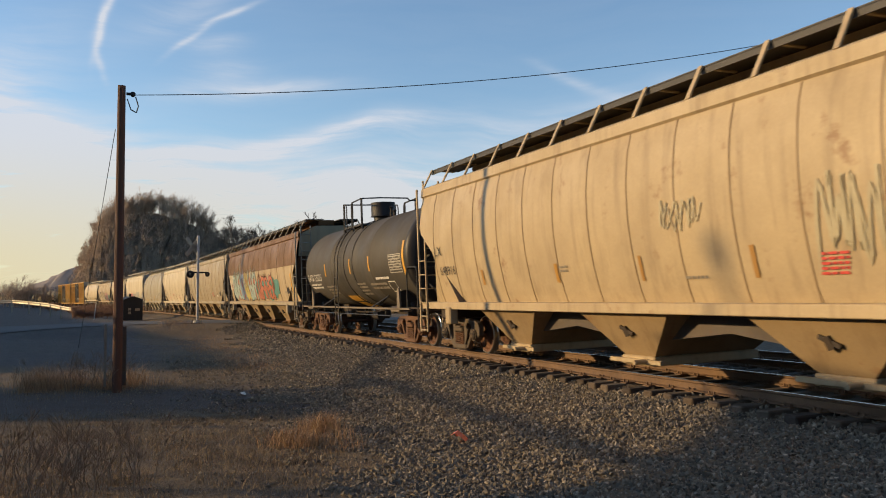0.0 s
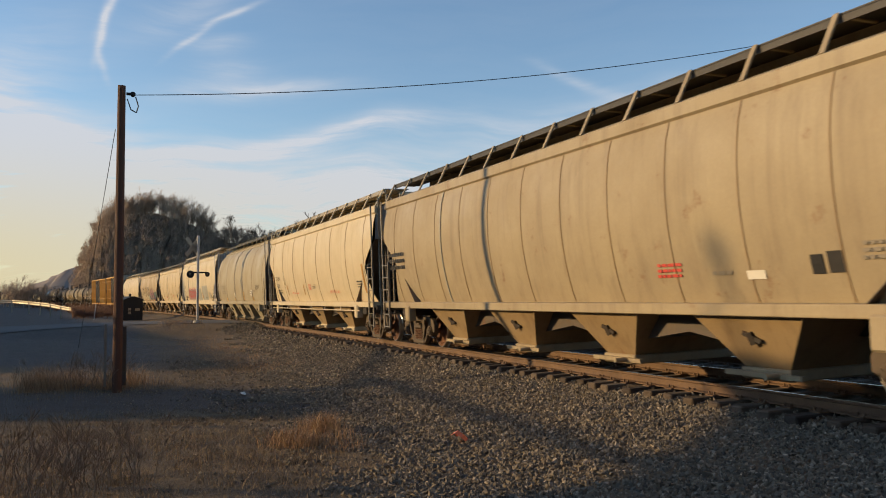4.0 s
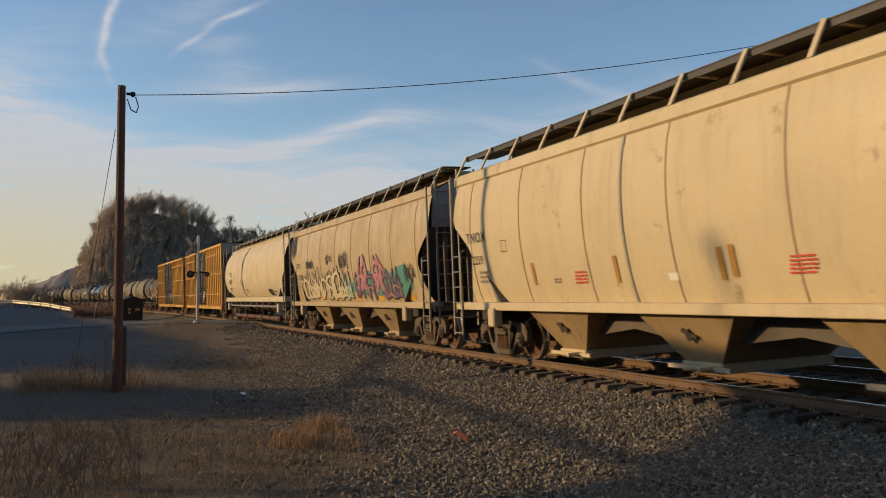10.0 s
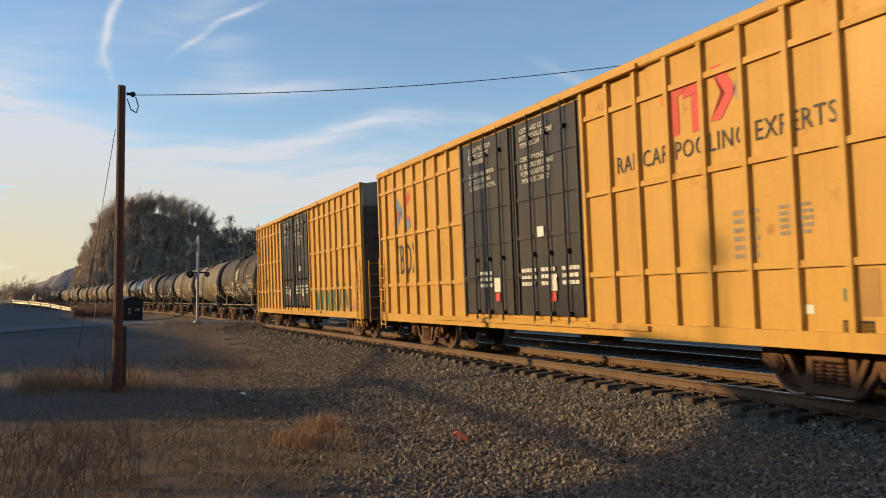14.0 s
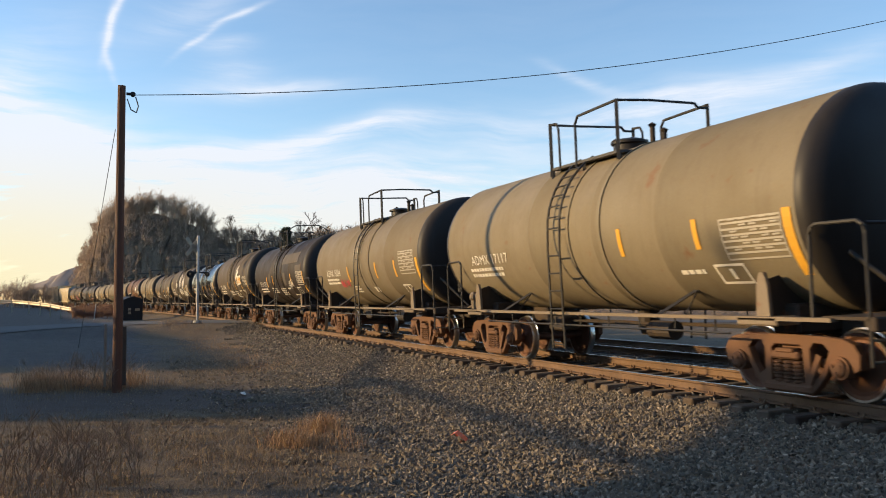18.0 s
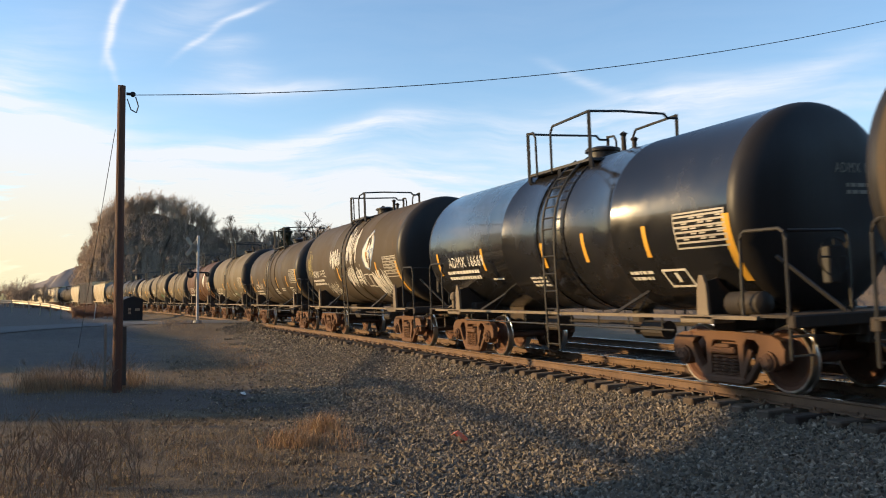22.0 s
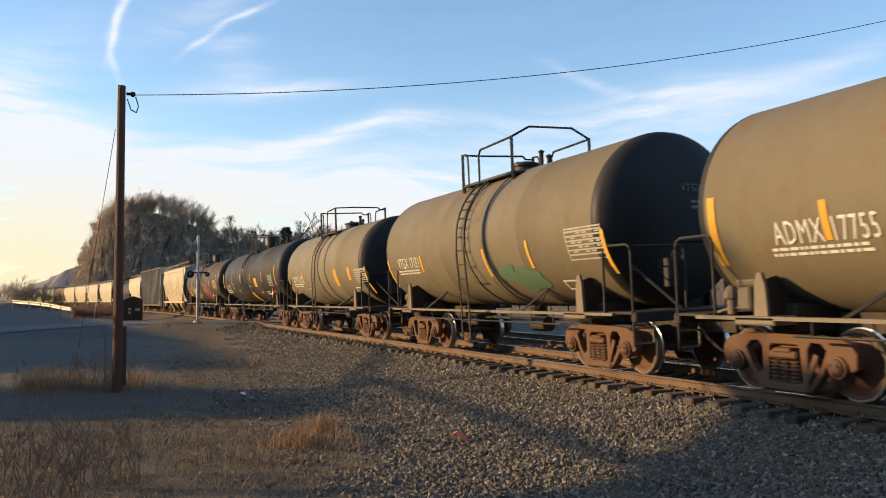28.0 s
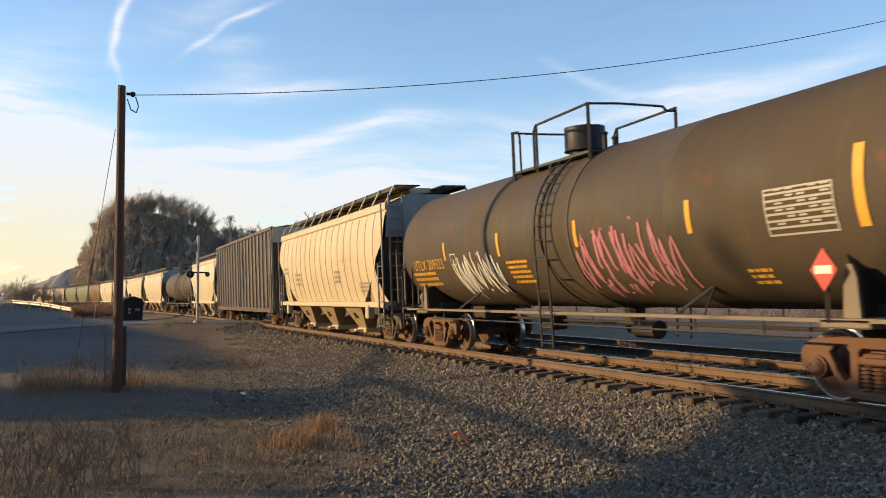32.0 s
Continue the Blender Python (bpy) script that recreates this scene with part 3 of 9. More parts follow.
class Decals:
    """Paint laid on one side of a car, gathered by colour; skin(x, z) gives the place on the surface, lift metres proud of it."""

    def __init__(self, skin):
        self.skin, self.sets, self.serial, self.hold, self.tuck = skin, {}, 0, False, None

    def begin(self):
        """Each mark is a mesh of its own, unless it is a stroke of a larger one."""
        if not self.hold:
            self.serial += 1

    def lay(self, mat, vs, fs, lift=0.004):
        s = self.sets.setdefault((mat, self.serial), Solid())
        k = self.tuck(sum(w for u, w in vs) / len(vs)) if self.tuck else 0.0
        s.add([self.skin(u + k, w, lift) for u, w in vs], fs)

    def words(self, mat, text, x, z, size, squeeze=0.8, lift=0.009):
        self.begin()
        vs, fs = letters(text, size, squeeze)
        self.lay(mat, [(x + u, z + w) for u, w in vs], fs, lift)

    def quad(self, mat, x0, x1, z0, z1, lift=0.004, slant=0.0):
        self.begin()
        if mat.startswith("stripe") and z1 - z0 > 0.3 and x1 - x0 < 0.6 * (z1 - z0):
            x1 = min(x1, x0 + (0.15 if z1 - z0 > 0.8 else 0.11))      # reflector tape is a hand wide
        n = max(1, int((z1 - z0) / 0.12))
        vs, fs = [], []
        for i in range(n + 1):
            k = i / n
            vs += [(x0 + slant * k, z0 + (z1 - z0) * k), (x1 + slant * k, z0 + (z1 - z0) * k)]
        fs = [(2 * i, 2 * i + 1, 2 * i + 3, 2 * i + 2) for i in range(n)]
        self.lay(mat, vs, fs, lift)

    def bars(self, mat, x, z, width, height, rows, rnd, lift=0.008):
        """Small print that nobody can read: rows of short bars."""
        self.begin()
        was, self.hold = self.hold, True
        pitch = height / rows
        for i in range(rows):
            u = x
            while u < x + width * 0.92:
                w = rnd.uniform(0.05, 0.16)
                self.quad(mat, u, min(u + w, x + width), z - i * pitch - pitch * 0.55, z - i * pitch, lift)
                u += w + 0.03
        self.hold = was

    def border(self, mat, x0, x1, z0, z1, w=0.02, lift=0.004):
        self.begin()
        was, self.hold = self.hold, True
        self.quad(mat, x0, x1, z0, z0 + w, lift)
        self.quad(mat, x0, x1, z1 - w, z1, lift)
        self.quad(mat, x0, x0 + w, z0 + w, z1 - w, lift)
        self.quad(mat, x1 - w, x1, z0 + w, z1 - w, lift)
        self.hold = was

    def panel(self, x0, x1, z0, z1, mat="white", lift=0.004):
        """A lined table of small print in a frame."""
        mat = "pale_mark" if mat == "white" else mat
        self.begin()
        was, self.hold = self.hold, True
        self.border(mat, x0, x1, z0, z1, 0.025, lift)
        n = 7
        for i in range(1, n):
            z = z0 + (z1 - z0) * i / n
            self.quad(mat, x0, x1, z, z + 0.03, lift)
            for k in range(1, 6):
                x = x0 + (x1 - x0) * k / 6
                if (i + k) % 3:
                    self.quad(mat, x, x + (x1 - x0) / 6 * 0.7, z + 0.05, z + 0.05 + (z1 - z0) / n * 0.3, lift)
        self.hold = was

    def stroke(self, mat, pts, w, lift=0.006):
        """A brushed line of width w through points (u, w)."""
        self.begin()
        vs, fs = [], []
        for i, p in enumerate(pts):
            a, b = Vector(pts[max(0, i - 1)]), Vector(pts[min(len(pts) - 1, i + 1)])
            d = (b - a)
            d = d.normalized() if d.length > 1e-6 else Vector((1, 0))
            nrm = Vector((-d.y, d.x)) * (w / 2)
            vs += [tuple(Vector(p) + nrm), tuple(Vector(p) - nrm)]
        fs = [(2 * i, 2 * i + 1, 2 * i + 3, 2 * i + 2) for i in range(len(pts) - 1)]
        self.lay(mat, vs, fs, lift)

    def blob(self, mat, cx, cz, rx, rz, rnd, lift=0.005, wob=0.25, n=26):
        """A filled patch with an uneven outline."""
        self.begin()
        ph = [rnd.uniform(0, 6.28) for _ in range(4)]
        rim = []
        for i in range(n):
            a = 2 * math.pi * i / n
            k = 1 + wob * (0.45 * math.sin(2 * a + ph[0]) + 0.5 * math.sin(3 * a + ph[1]) + 0.5 * math.sin(5 * a + ph[2]) + 0.6 * abs(math.sin(3.5 * a + ph[3])) - 0.3)
            rim.append((cx + rx * k * math.cos(a), cz + rz * k * math.sin(a)))
        mid = [((cx + u) / 2, (cz + w) / 2) for u, w in rim]
        fs = [(i, (i + 1) % n, n + (i + 1) % n, n + i) for i in range(n)] + [(n + i, n + (i + 1) % n, 2 * n) for i in range(n)]
        self.lay(mat, rim + mid + [(cx, cz)], fs, lift)

    def scrawl(self, mat, x0, x1, z0, z1, n, w, rnd, lift=0.008):
        """Loose looping strokes, like tags that cannot be read."""
        self.begin()
        was, self.hold = self.hold, True
        for i in range(n):
            cx = x0 + (x1 - x0) * (i + 0.5) / n
            rx = (x1 - x0) / n * rnd.uniform(0.45, 0.75)
            key, up = [], rnd.random() < 0.5
            m = rnd.choice((4, 5, 6))
            for j in range(m):
                up = not up
                u = cx - rx + 2 * rx * ((j + rnd.uniform(-0.7, 0.7)) / (m - 1))
                key.append((u, z0 + (z1 - z0) * (rnd.uniform(0.72, 1.05) if up else rnd.uniform(-0.05, 0.3))))
            pts = []
            for j in range(m - 1):
                p0, p1, p2, p3 = key[max(0, j - 1)], key[j], key[j + 1], key[min(m - 1, j + 2)]
                for q in range(4):
                    f = q / 4
                    pts.append(tuple(0.5 * (2 * p1[i] + (p2[i] - p0[i]) * f + (2 * p0[i] - 5 * p1[i] + 4 * p2[i] - p3[i]) * f * f + (3 * p1[i] - p0[i] - 3 * p2[i] + p3[i]) * f ** 3) for i in (0, 1)))
            pts.append(key[-1])
            self.stroke(mat, pts, w * rnd.uniform(0.7, 1.2), lift)
            if rnd.random() < 0.45:
                self.stroke(mat, [(cx - rx * 0.3, z0 + (z1 - z0) * rnd.uniform(0, 0.3)), (cx + rx * rnd.uniform(-0.2, 0.4), z1 + (z1 - z0) * rnd.uniform(-0.1, 0.15))], w, lift)
        self.hold = was

    def brush(self, mat, pts, w0, w1, lift, grow=0.0):
        """A curved stroke through points, w0 wide at its start and w1 at its end; grow: added all round."""
        run = []
        for j in range(len(pts) - 1):
            p0, p1, p2, p3 = pts[max(0, j - 1)], pts[j], pts[j + 1], pts[min(len(pts) - 1, j + 2)]
            for q in range(5):
                f = q / 5
                run.append(tuple(0.5 * (2 * p1[i] + (p2[i] - p0[i]) * f + (2 * p0[i] - 5 * p1[i] + 4 * p2[i] - p3[i]) * f * f + (3 * p1[i] - p0[i] - 3 * p2[i] + p3[i]) * f ** 3) for i in (0, 1)))
        run.append(pts[-1])
        n, vs = len(run), []
        for i, p in enumerate(run):
            d = Vector(run[min(n - 1, i + 1)]) - Vector(run[max(0, i - 1)])
            d = d.normalized() if d.length > 1e-6 else Vector((1, 0))
            k = i / (n - 1)
            w = (w0 + (w1 - w0) * k) * (0.75 + 0.5 * math.sin(math.pi * k)) / 2 + grow
            q = Vector(p) + d * (grow if i == n - 1 else -grow if i == 0 else 0.0)
            vs += [(q.x - d.y * w, q.y + d.x * w), (q.x + d.y * w, q.y - d.x * w)]
        self.lay(mat, vs, [(2 * i, 2 * i + 1, 2 * i + 3, 2 * i + 2) for i in range(n - 1)], lift)

    def letter(self, fill, line, x0, x1, z0, z1, rnd, shine=None):
        """One wild graffiti letter: curved, tapering limbs with spiked tops and a dark rim, which read as no word."""
        self.begin()
        was, self.hold = self.hold, True
        stems = [[(0.12, 0.0), (0.20, 0.35), (0.14, 0.70), (0.30, 1.15)], [(0.80, 0.02), (0.70, 0.35), (0.80, 0.70), (0.66, 1.22)]]
        arms = [[(0.02, 0.60), (0.25, 0.92), (0.62, 0.95), (0.98, 0.66), (1.02, 0.42)], [(0.10, 0.42), (0.40, 0.52), (0.70, 0.40), (1.0, 0.50)],
                [(0.98, 0.02), (0.70, 0.14), (0.35, 0.06), (0.0, 0.20)], [(0.30, 0.10), (0.52, 0.42), (0.48, 0.72), (0.72, 1.0)], [(-0.06, 0.10), (0.08, 0.40), (-0.04, 0.66), (0.10, 0.98)]]
        rnd.shuffle(arms)
        skew, wide, tall = rnd.uniform(-0.12, 0.18), x1 - x0, z1 - z0
        limbs = []
        for k, path in enumerate(stems + arms[:3]):
            q = [(u + rnd.uniform(-0.06, 0.06), w + rnd.uniform(-0.05, 0.05)) for u, w in path]
            q = [(x0 + wide * (u + skew * w), z0 + tall * w) for u, w in q]
            base = 0.26 * min(wide, tall) if k < 2 else 0.19 * min(wide, tall)
            limbs.append((q, base * rnd.uniform(0.85, 1.2), base * rnd.uniform(0.1, 0.35)))
        for i, (q, a, b) in enumerate(limbs):
            self.brush(line, q, a, b, 0.012 + 0.0004 * i, 0.032)
        for i, (q, a, b) in enumerate(limbs):
            self.brush(fill, q, a, b, 0.016 + 0.0004 * i)
            if shine and i < 3:
                self.brush(shine, [(u - 0.18 * a, w) for u, w in q[:3]], 0.03, 0.015, 0.0195)
        self.hold = was

    def build(self, parent, names):
        for (mat, k), s in self.sets.items():
            part(names.get(mat, "marking"), s, M[mat], parent, fix=False)


NAMES = {"pale_mark": "data_panel", "white": "white_lettering", "black": "black_lettering", "grey_mark": "faded_lettering", "stripe": "reflector_stripe", "stripe_dull": "reflector_stripe", "red": "red_lettering",
         "patch_grey": "paint_patch", "patch_dark": "paint_patch"}
for _n in list(M):
    if _n.startswith("spray_"):
        NAMES[_n] = "graffiti"


# ---- covered hoppers ----
def hop_profile(kind):
    """Half cross-section of a hopper's side, from the sill to the roof's edge: (out, up)."""
    if kind == "tube":      # rounded, one sweep from sill to roof
        return [(1.50, 1.22), (1.58, 1.55), (1.61, 2.0), (1.62, 2.5), (1.58, 3.05), (1.48, 3.55), (1.30, 3.98), (1.08, 4.25), (0.95, 4.35)]
    if kind == "teardrop":
        return [(1.22, 1.50), (1.42, 1.72), (1.54, 2.0), (1.60, 2.45), (1.60, 2.95), (1.53, 3.45), (1.40, 3.85), (1.22, 4.18), (1.05, 4.36)]
    if kind == "flat":
        return [(1.42, 1.28), (1.47, 1.6), (1.53, 1.9), (1.58, 2.3), (1.60, 3.0), (1.585, 3.6), (1.56, 4.05), (1.52, 4.22), (1.36, 4.38)]
    return [(1.31, 1.26), (1.38, 1.45), (1.46, 1.75), (1.53, 2.1), (1.58, 2.5), (1.60, 2.9), (1.585, 3.3), (1.54, 3.7), (1.46, 3.98), (1.42, 4.16)]


def profile_y(prof, z):
    zs = [p[1] for p in prof]
    return float(np.interp(z, zs, [p[0] for p in prof]))


def hopper(name, label, s_mid, half, end, body, opts):
    """A covered hopper: curved side sheets, roof, slope sheets and chutes, sills, ladders, running boards."""
    kind = opts.get("kind", "curve")
    prof = hop_profile(kind)
    rnd = random.Random(opts.get("seed", 1))
    car = thing(name, label, "train car", "cars of the freight train")
    top_z, bot_z = prof[-1][1], prof[0][1]
    notch = opts.get("notch", "round")
    rib_step = opts.get("ribs", 0)
    lower = opts.get("lower")      # height of a paint line: above it another paint
    # side sheets with their end cut-outs
    def x_edge(z):
        if notch == "none":
            k = (z - 2.9) / 1.6
            return end - 0.25 - 1.5 * max(0.0, -k) ** 1.6 * 1.2
        if notch == "tube":
            return end - 0.08 - 0.55 * max(0.0, (2.1 - z) / 0.9) ** 1.5
        if notch == "slant":
            return end - (0.05 if z > 3.15 else 0.05 + (3.15 - z) * 0.72 if z > 2.1 else 0.81)
        if z > 3.25:
            return end - 0.05
        if z > 2.35:
            k = (3.25 - z) / 0.9
            return end - 0.05 - 0.95 * (k * k * (3 - 2 * k))
        k = (2.35 - z) / 1.1
        return end - 1.0 + 0.55 * min(1.0, max(0.0, k)) ** 1.5
    zs = [bot_z, 1.45, 1.7, 1.95, 2.2, 2.35, 2.55, 2.8, 3.05, 3.25, 3.26, 3.5, 3.75, 3.98, top_z]
    zs = sorted(set(min(max(z, bot_z), top_z) for z in zs))
    for sg in (-1, 1):
        groups = [(zs, body)]
        if lower:
            groups = [([z for z in zs if z <= lower] + [lower], opts["lower_mat"]), ([lower] + [z for z in zs if z > lower], body)]
        for zz, mat in groups:
            s = Solid()
            rows = []
            xs_n = 24
            for i in range(xs_n + 1):
                k = -1 + 2 * i / xs_n
                rows.append([(k * x_edge(z), sg * profile_y(prof, z), z) for z in zz])
            s.strip(rows)
            part("side_sheet", s, mat, car, smooth=True)
        # roof edge beam
        e = Solid()
        ye = prof[-1][0]
        if kind in ("tube", "teardrop"):
            e.box(-end + 0.1, end - 0.1, sg * ye - 0.05, sg * ye + 0.05, top_z - 0.03, top_z + 0.06, 0.02)
        else:
            e.slab([(sg * (ye + 0.005), top_z - 0.16), (sg * (ye + 0.075), top_z - 0.10), (sg * (ye + 0.06), top_z + 0.10), (sg * (ye - 0.1), top_z + 0.17), (sg * (ye - 0.1), top_z)], 0, -end, end)
        part("roof_edge", e, opts.get("edge", body), car)
        # weld seams: narrow raised lines down the sheets
        if rib_step:
            r = Solid()
            n = max(2, int(2 * (end - 1.0) / rib_step))
            pts = [(0, sg * (profile_y(prof, z) + 0.004), z) for z in zs]
            for a, b in zip(pts[:-1], pts[1:]):
                r.beam(a, b, 0.022, 0.012, (0, sg, 0))
            seam = r.mesh("side_seam", M["seam"])
            for i in range(n + 1):
                part("side_seam", seam, None, car).location = (-(end - 1.05) + 2 * (end - 1.05) * i / n, 0, 0)
        # a dark band painted round at one joint
        if "band" in opts and sg < 0:
            r = Solid()
            x = opts["band"]
            pts = [(x, sg * (profile_y(prof, z) + 0.012), z) for z in zs]
            for a, b in zip(pts[:-1], pts[1:]):
                r.beam(a, b, 0.06, 0.02, (0, sg, 0))
            part("joint_band", r, M["patch_grey"], car, "dark grey joint band")
        # side sill
        sl = Solid()
        if kind == "flat":
            sl.box(-end - 0.15, end + 0.15, sg * 1.40, sg * 1.63, 1.04, 1.30, 0.02)
        elif kind == "teardrop":
            sl.box(-end + 0.3, end - 0.3, sg * 1.30, sg * 1.56, 1.25, 1.50, 0.02)
        else:
            sl.box(-end, end, sg * 1.26, sg * 1.592, 1.10, 1.27, 0.012)
        part("side_sill", sl, opts.get("sill", body), car)
    # roof
    s = Solid()
    ye = prof[-1][0]
    crown = top_z + 0.40
    rows = []
    for x in (-end + 0.05, 0, end - 0.05):
        rows.append([(x, -ye, top_z + 0.05), (x, -ye * 0.55, crown - 0.06), (x, 0, crown), (x, ye * 0.55, crown - 0.06), (x, ye, top_z + 0.05)])
    s.strip(rows)
    part("roof", s, opts.get("roof", body), car)
    h = Solid()
    h.box(-end + 0.9, end - 0.9, -0.38, 0.38, crown - 0.02, crown + 0.26, 0.03)
    nh = int((2 * end - 2) / 1.1)
    for i in range(nh):
        x = -end + 1.3 + (2 * end - 2.6) * i / (nh - 1)
        h.box(x - 0.04, x + 0.04, -0.46, 0.46, crown + 0.2, crown + 0.30)
    part("hatch_cover", h, opts.get("roof", body), car)
    # end sheets: an upright sheet above, a slope sheet below, posts between
    for sg in (-1, 1):
        s = Solid()
        xe = sg * (end - 0.06)
        if notch == "tube":
            rim = [(profile_y(prof, z), z) for z in (1.9, 2.2, 2.6, 3.0, 3.4, 3.8, 4.1, top_z)]
            s.slab(rim + [(-y, z) for y, z in rim[::-1]], 0, xe - 0.09, xe - 0.03)
        elif notch != "none":
            s.slab([(-1.5, 3.22), (1.5, 3.22), (ye, top_z), (ye * 0.5, crown - 0.05), (-ye * 0.5, crown - 0.05), (-ye, top_z)], 0, xe - 0.03, xe + 0.03)
        part("end_sheet", s if notch != "none" else s.box(xe - 0.03 - sg * 0.9, xe + 0.03 - sg * 0.9, -1.0, 1.0, 3.2, crown - 0.05), opts.get("ends", M["end_grey"]), car)
        sl = Solid()
        a, b = sg * (end - 0.1), sg * (end - 2.4)
        sl.add([(a, -1.5, 3.22), (a, 1.5, 3.22), (b, 1.5, 1.2), (b, -1.5, 1.2), (a - sg * 0.05, -1.5, 3.19), (a - sg * 0.05, 1.5, 3.19), (b - sg * 0.05, 1.5, 1.17), (b - sg * 0.05, -1.5, 1.17)],
               [(0, 1, 2, 3), (7, 6, 5, 4), (0, 4, 5, 1), (2, 6, 7, 3), (1, 5, 6, 2), (0, 3, 7, 4)])
        # slope sheet is coloured dark to stand for the shade inside the notch
        part("slope_sheet", sl, M["end_shade"], car, "end slope sheet, shade put into its dark colour")
        pl = Solid()
        pl.box(min(sg * end, sg * (end - 2.2)), max(sg * end, sg * (end - 2.2)), -0.42, 0.42, 0.82, 1.12, 0.02)
        pl.box(sg * end - 0.06, sg * end + 0.06, -1.55, 1.55, 1.02, 1.16, 0.02)
        for y in (-1.1, -0.45, 0.45, 1.1):
            pl.beam((sg * (end - 0.08), y, 1.15), (sg * (end - 0.14), y, 3.25), 0.10, 0.08, (1, 0, 0))
        pl.rod((sg * (end - 0.45), -0.3, 1.65), (sg * (end - 0.45), 0.45, 1.65), 0.17, 10)
        # frame and reservoir take the same painted shade
        part("end_frame", pl, M["end_shade"], car, "steel end frame and air reservoir, coloured dark as if shaded")
        # ladders on side and end
        for ys in (-1, 1):
            la = Solid()
            xa, xb = sg * (end - 0.03), sg * (end - 0.50)
            la.box(xa - 0.03, xa + 0.03, ys * 1.60, ys * 1.64, 0.5, top_z + 0.1)
            la.box(xb - 0.022, xb + 0.022, ys * 1.60, ys * 1.64, 0.5, 2.45)
            for z in np.arange(0.55, 2.45, 0.36):
                la.rod((xa, ys * 1.63, z), (xb, ys * 1.63, z), 0.017, 5)
            la.beam((xb, ys * 1.62, 2.43), (xb + sg * 0.05, ys * 1.5, 2.5), 0.04, 0.03)
            part("side_ladder", la, opts.get("ladder", M["galv"]), car)
        for ys in (-1, 1):
            lb = Solid()
            for dy in (0.05, 0.49):
                lb.beam((sg * (end + 0.06), ys * (1.45 - dy), 0.7), (sg * (end + 0.06), ys * (1.45 - dy), top_z + 0.35), 0.04, 0.06, (1, 0, 0))
            z = 0.9
            while z < top_z + 0.2:
                lb.rod((sg * (end + 0.07), ys * 1.40, z), (sg * (end + 0.07), ys * 0.96, z), 0.017, 5)
                z += 0.36
            part("end_ladder", lb, opts.get("ladder", M["galv"]), car)
    # running boards on brackets along the roof
    for sg in (-1, 1):
        g = Solid()
        yb, zb = (0.98, top_z + 0.63) if kind not in ("tube", "teardrop") else (0.80, top_z + 0.46)
        g.box(-end - 0.05, end + 0.05, sg * 0.36, sg * (yb + 0.16), zb - 0.03, zb)
        g.box(-end - 0.05, end + 0.05, min(sg * (yb + 0.13), sg * (yb + 0.16)), max(sg * (yb + 0.13), sg * (yb + 0.16)), zb - 0.12, zb - 0.02)
        part("running_board", g, opts.get("board", M["grate"]), car)
        n = int(2 * end / opts.get("post", 1.35))
        p = Solid()
        p.beam((0, sg * (ye + 0.02), top_z + 0.12), (0, sg * (yb + 0.18), zb), 0.03, 0.09, (1, 0, 0))
        p.beam((0, sg * (yb + 0.19), zb - 0.02), (0, sg * 0.5, zb - 0.045), 0.05, 0.03)
        p = p.mesh("walkway_post", opts.get("posts", body))
        for i in range(n + 1):
            part("walkway_post", p, None, car).location = (-end + 0.05 + (2 * end - 0.1) * i / n, 0, 0)
    # chutes
    bays = opts.get("bays", 3)
    x0, x1 = -(half - 1.15), half - 1.15
    bw = (x1 - x0) / bays
    for i in range(bays):
        c = x0 + bw * (i + 0.5)
        s = Solid()
        ow, oz = opts.get("outlet", (0.42, 0.36) if kind != "teardrop" else (0.2, 0.75))
        tw = bw / 2 - max(opts.get("gap", 0.42), 0.2 * bw)
        ht = bot_z - 0.05
        oy = 1.05 if kind != "teardrop" else 0.25
        top = [(c - tw, -1.42, ht), (c + tw, -1.42, ht), (c + tw, 1.42, ht), (c - tw, 1.42, ht)]
        midr = [(c - tw, -1.42, ht - 0.12), (c + tw, -1.42, ht - 0.12), (c + tw, 1.42, ht - 0.12), (c - tw, 1.42, ht - 0.12)]
        bot = [(c - ow, -oy, oz), (c + ow, -oy, oz), (c + ow, oy, oz), (c - ow, oy, oz)]
        s.strip([[q for q in r] + [r[0]] for r in (top, midr, bot)])
        part("chute", s, opts.get("chute", M["chute_grime"]), car)
        for ys in (-1, 1):
            q = Solid()
            q.beam((c - 0.14, ys * 1.30, 0.86), (c + 0.16, ys * 1.26, 0.74), 0.06, 0.09, (0, ys, 0))
            q.beam((c - 0.02, ys * 1.33, 0.86), (c + 0.03, ys * 1.28, 0.70), 0.10, 0.05, (0, ys, 0))
            part("vibrator_bracket", q, M["under"], car, "dark bracket on the chute")
        o = Solid()
        o.box(c - ow - 0.05, c + ow + 0.05, -oy - 0.05, oy + 0.05, oz - 0.16, oz, 0.02)
        o.box(c - ow - 0.3, c + ow + 0.3, -oy - 0.12, -oy - 0.04, oz - 0.12, oz - 0.05)
        o.rod((c + ow - 0.1, -oy - 0.35, oz - 0.08), (c + ow - 0.1, -oy, oz - 0.08), 0.04, 8)
        part("outlet_gate", o, opts.get("gate", body if kind != "teardrop" else M["truck"]), car)
    # dividers close the gaps between chutes; their dark colour stands in for shade
    if kind != "teardrop":
        for i in range(bays - 1):
            c = x0 + bw * (i + 1)
            s = Solid()
            u = bw / 2 - 0.5
            s.slab([(c - u, 0.62), (c - u * 0.5, bot_z - 0.1), (c + u * 0.5, bot_z - 0.1), (c + u, 0.62), (c, 0.80)], 1, -0.95, 0.95)
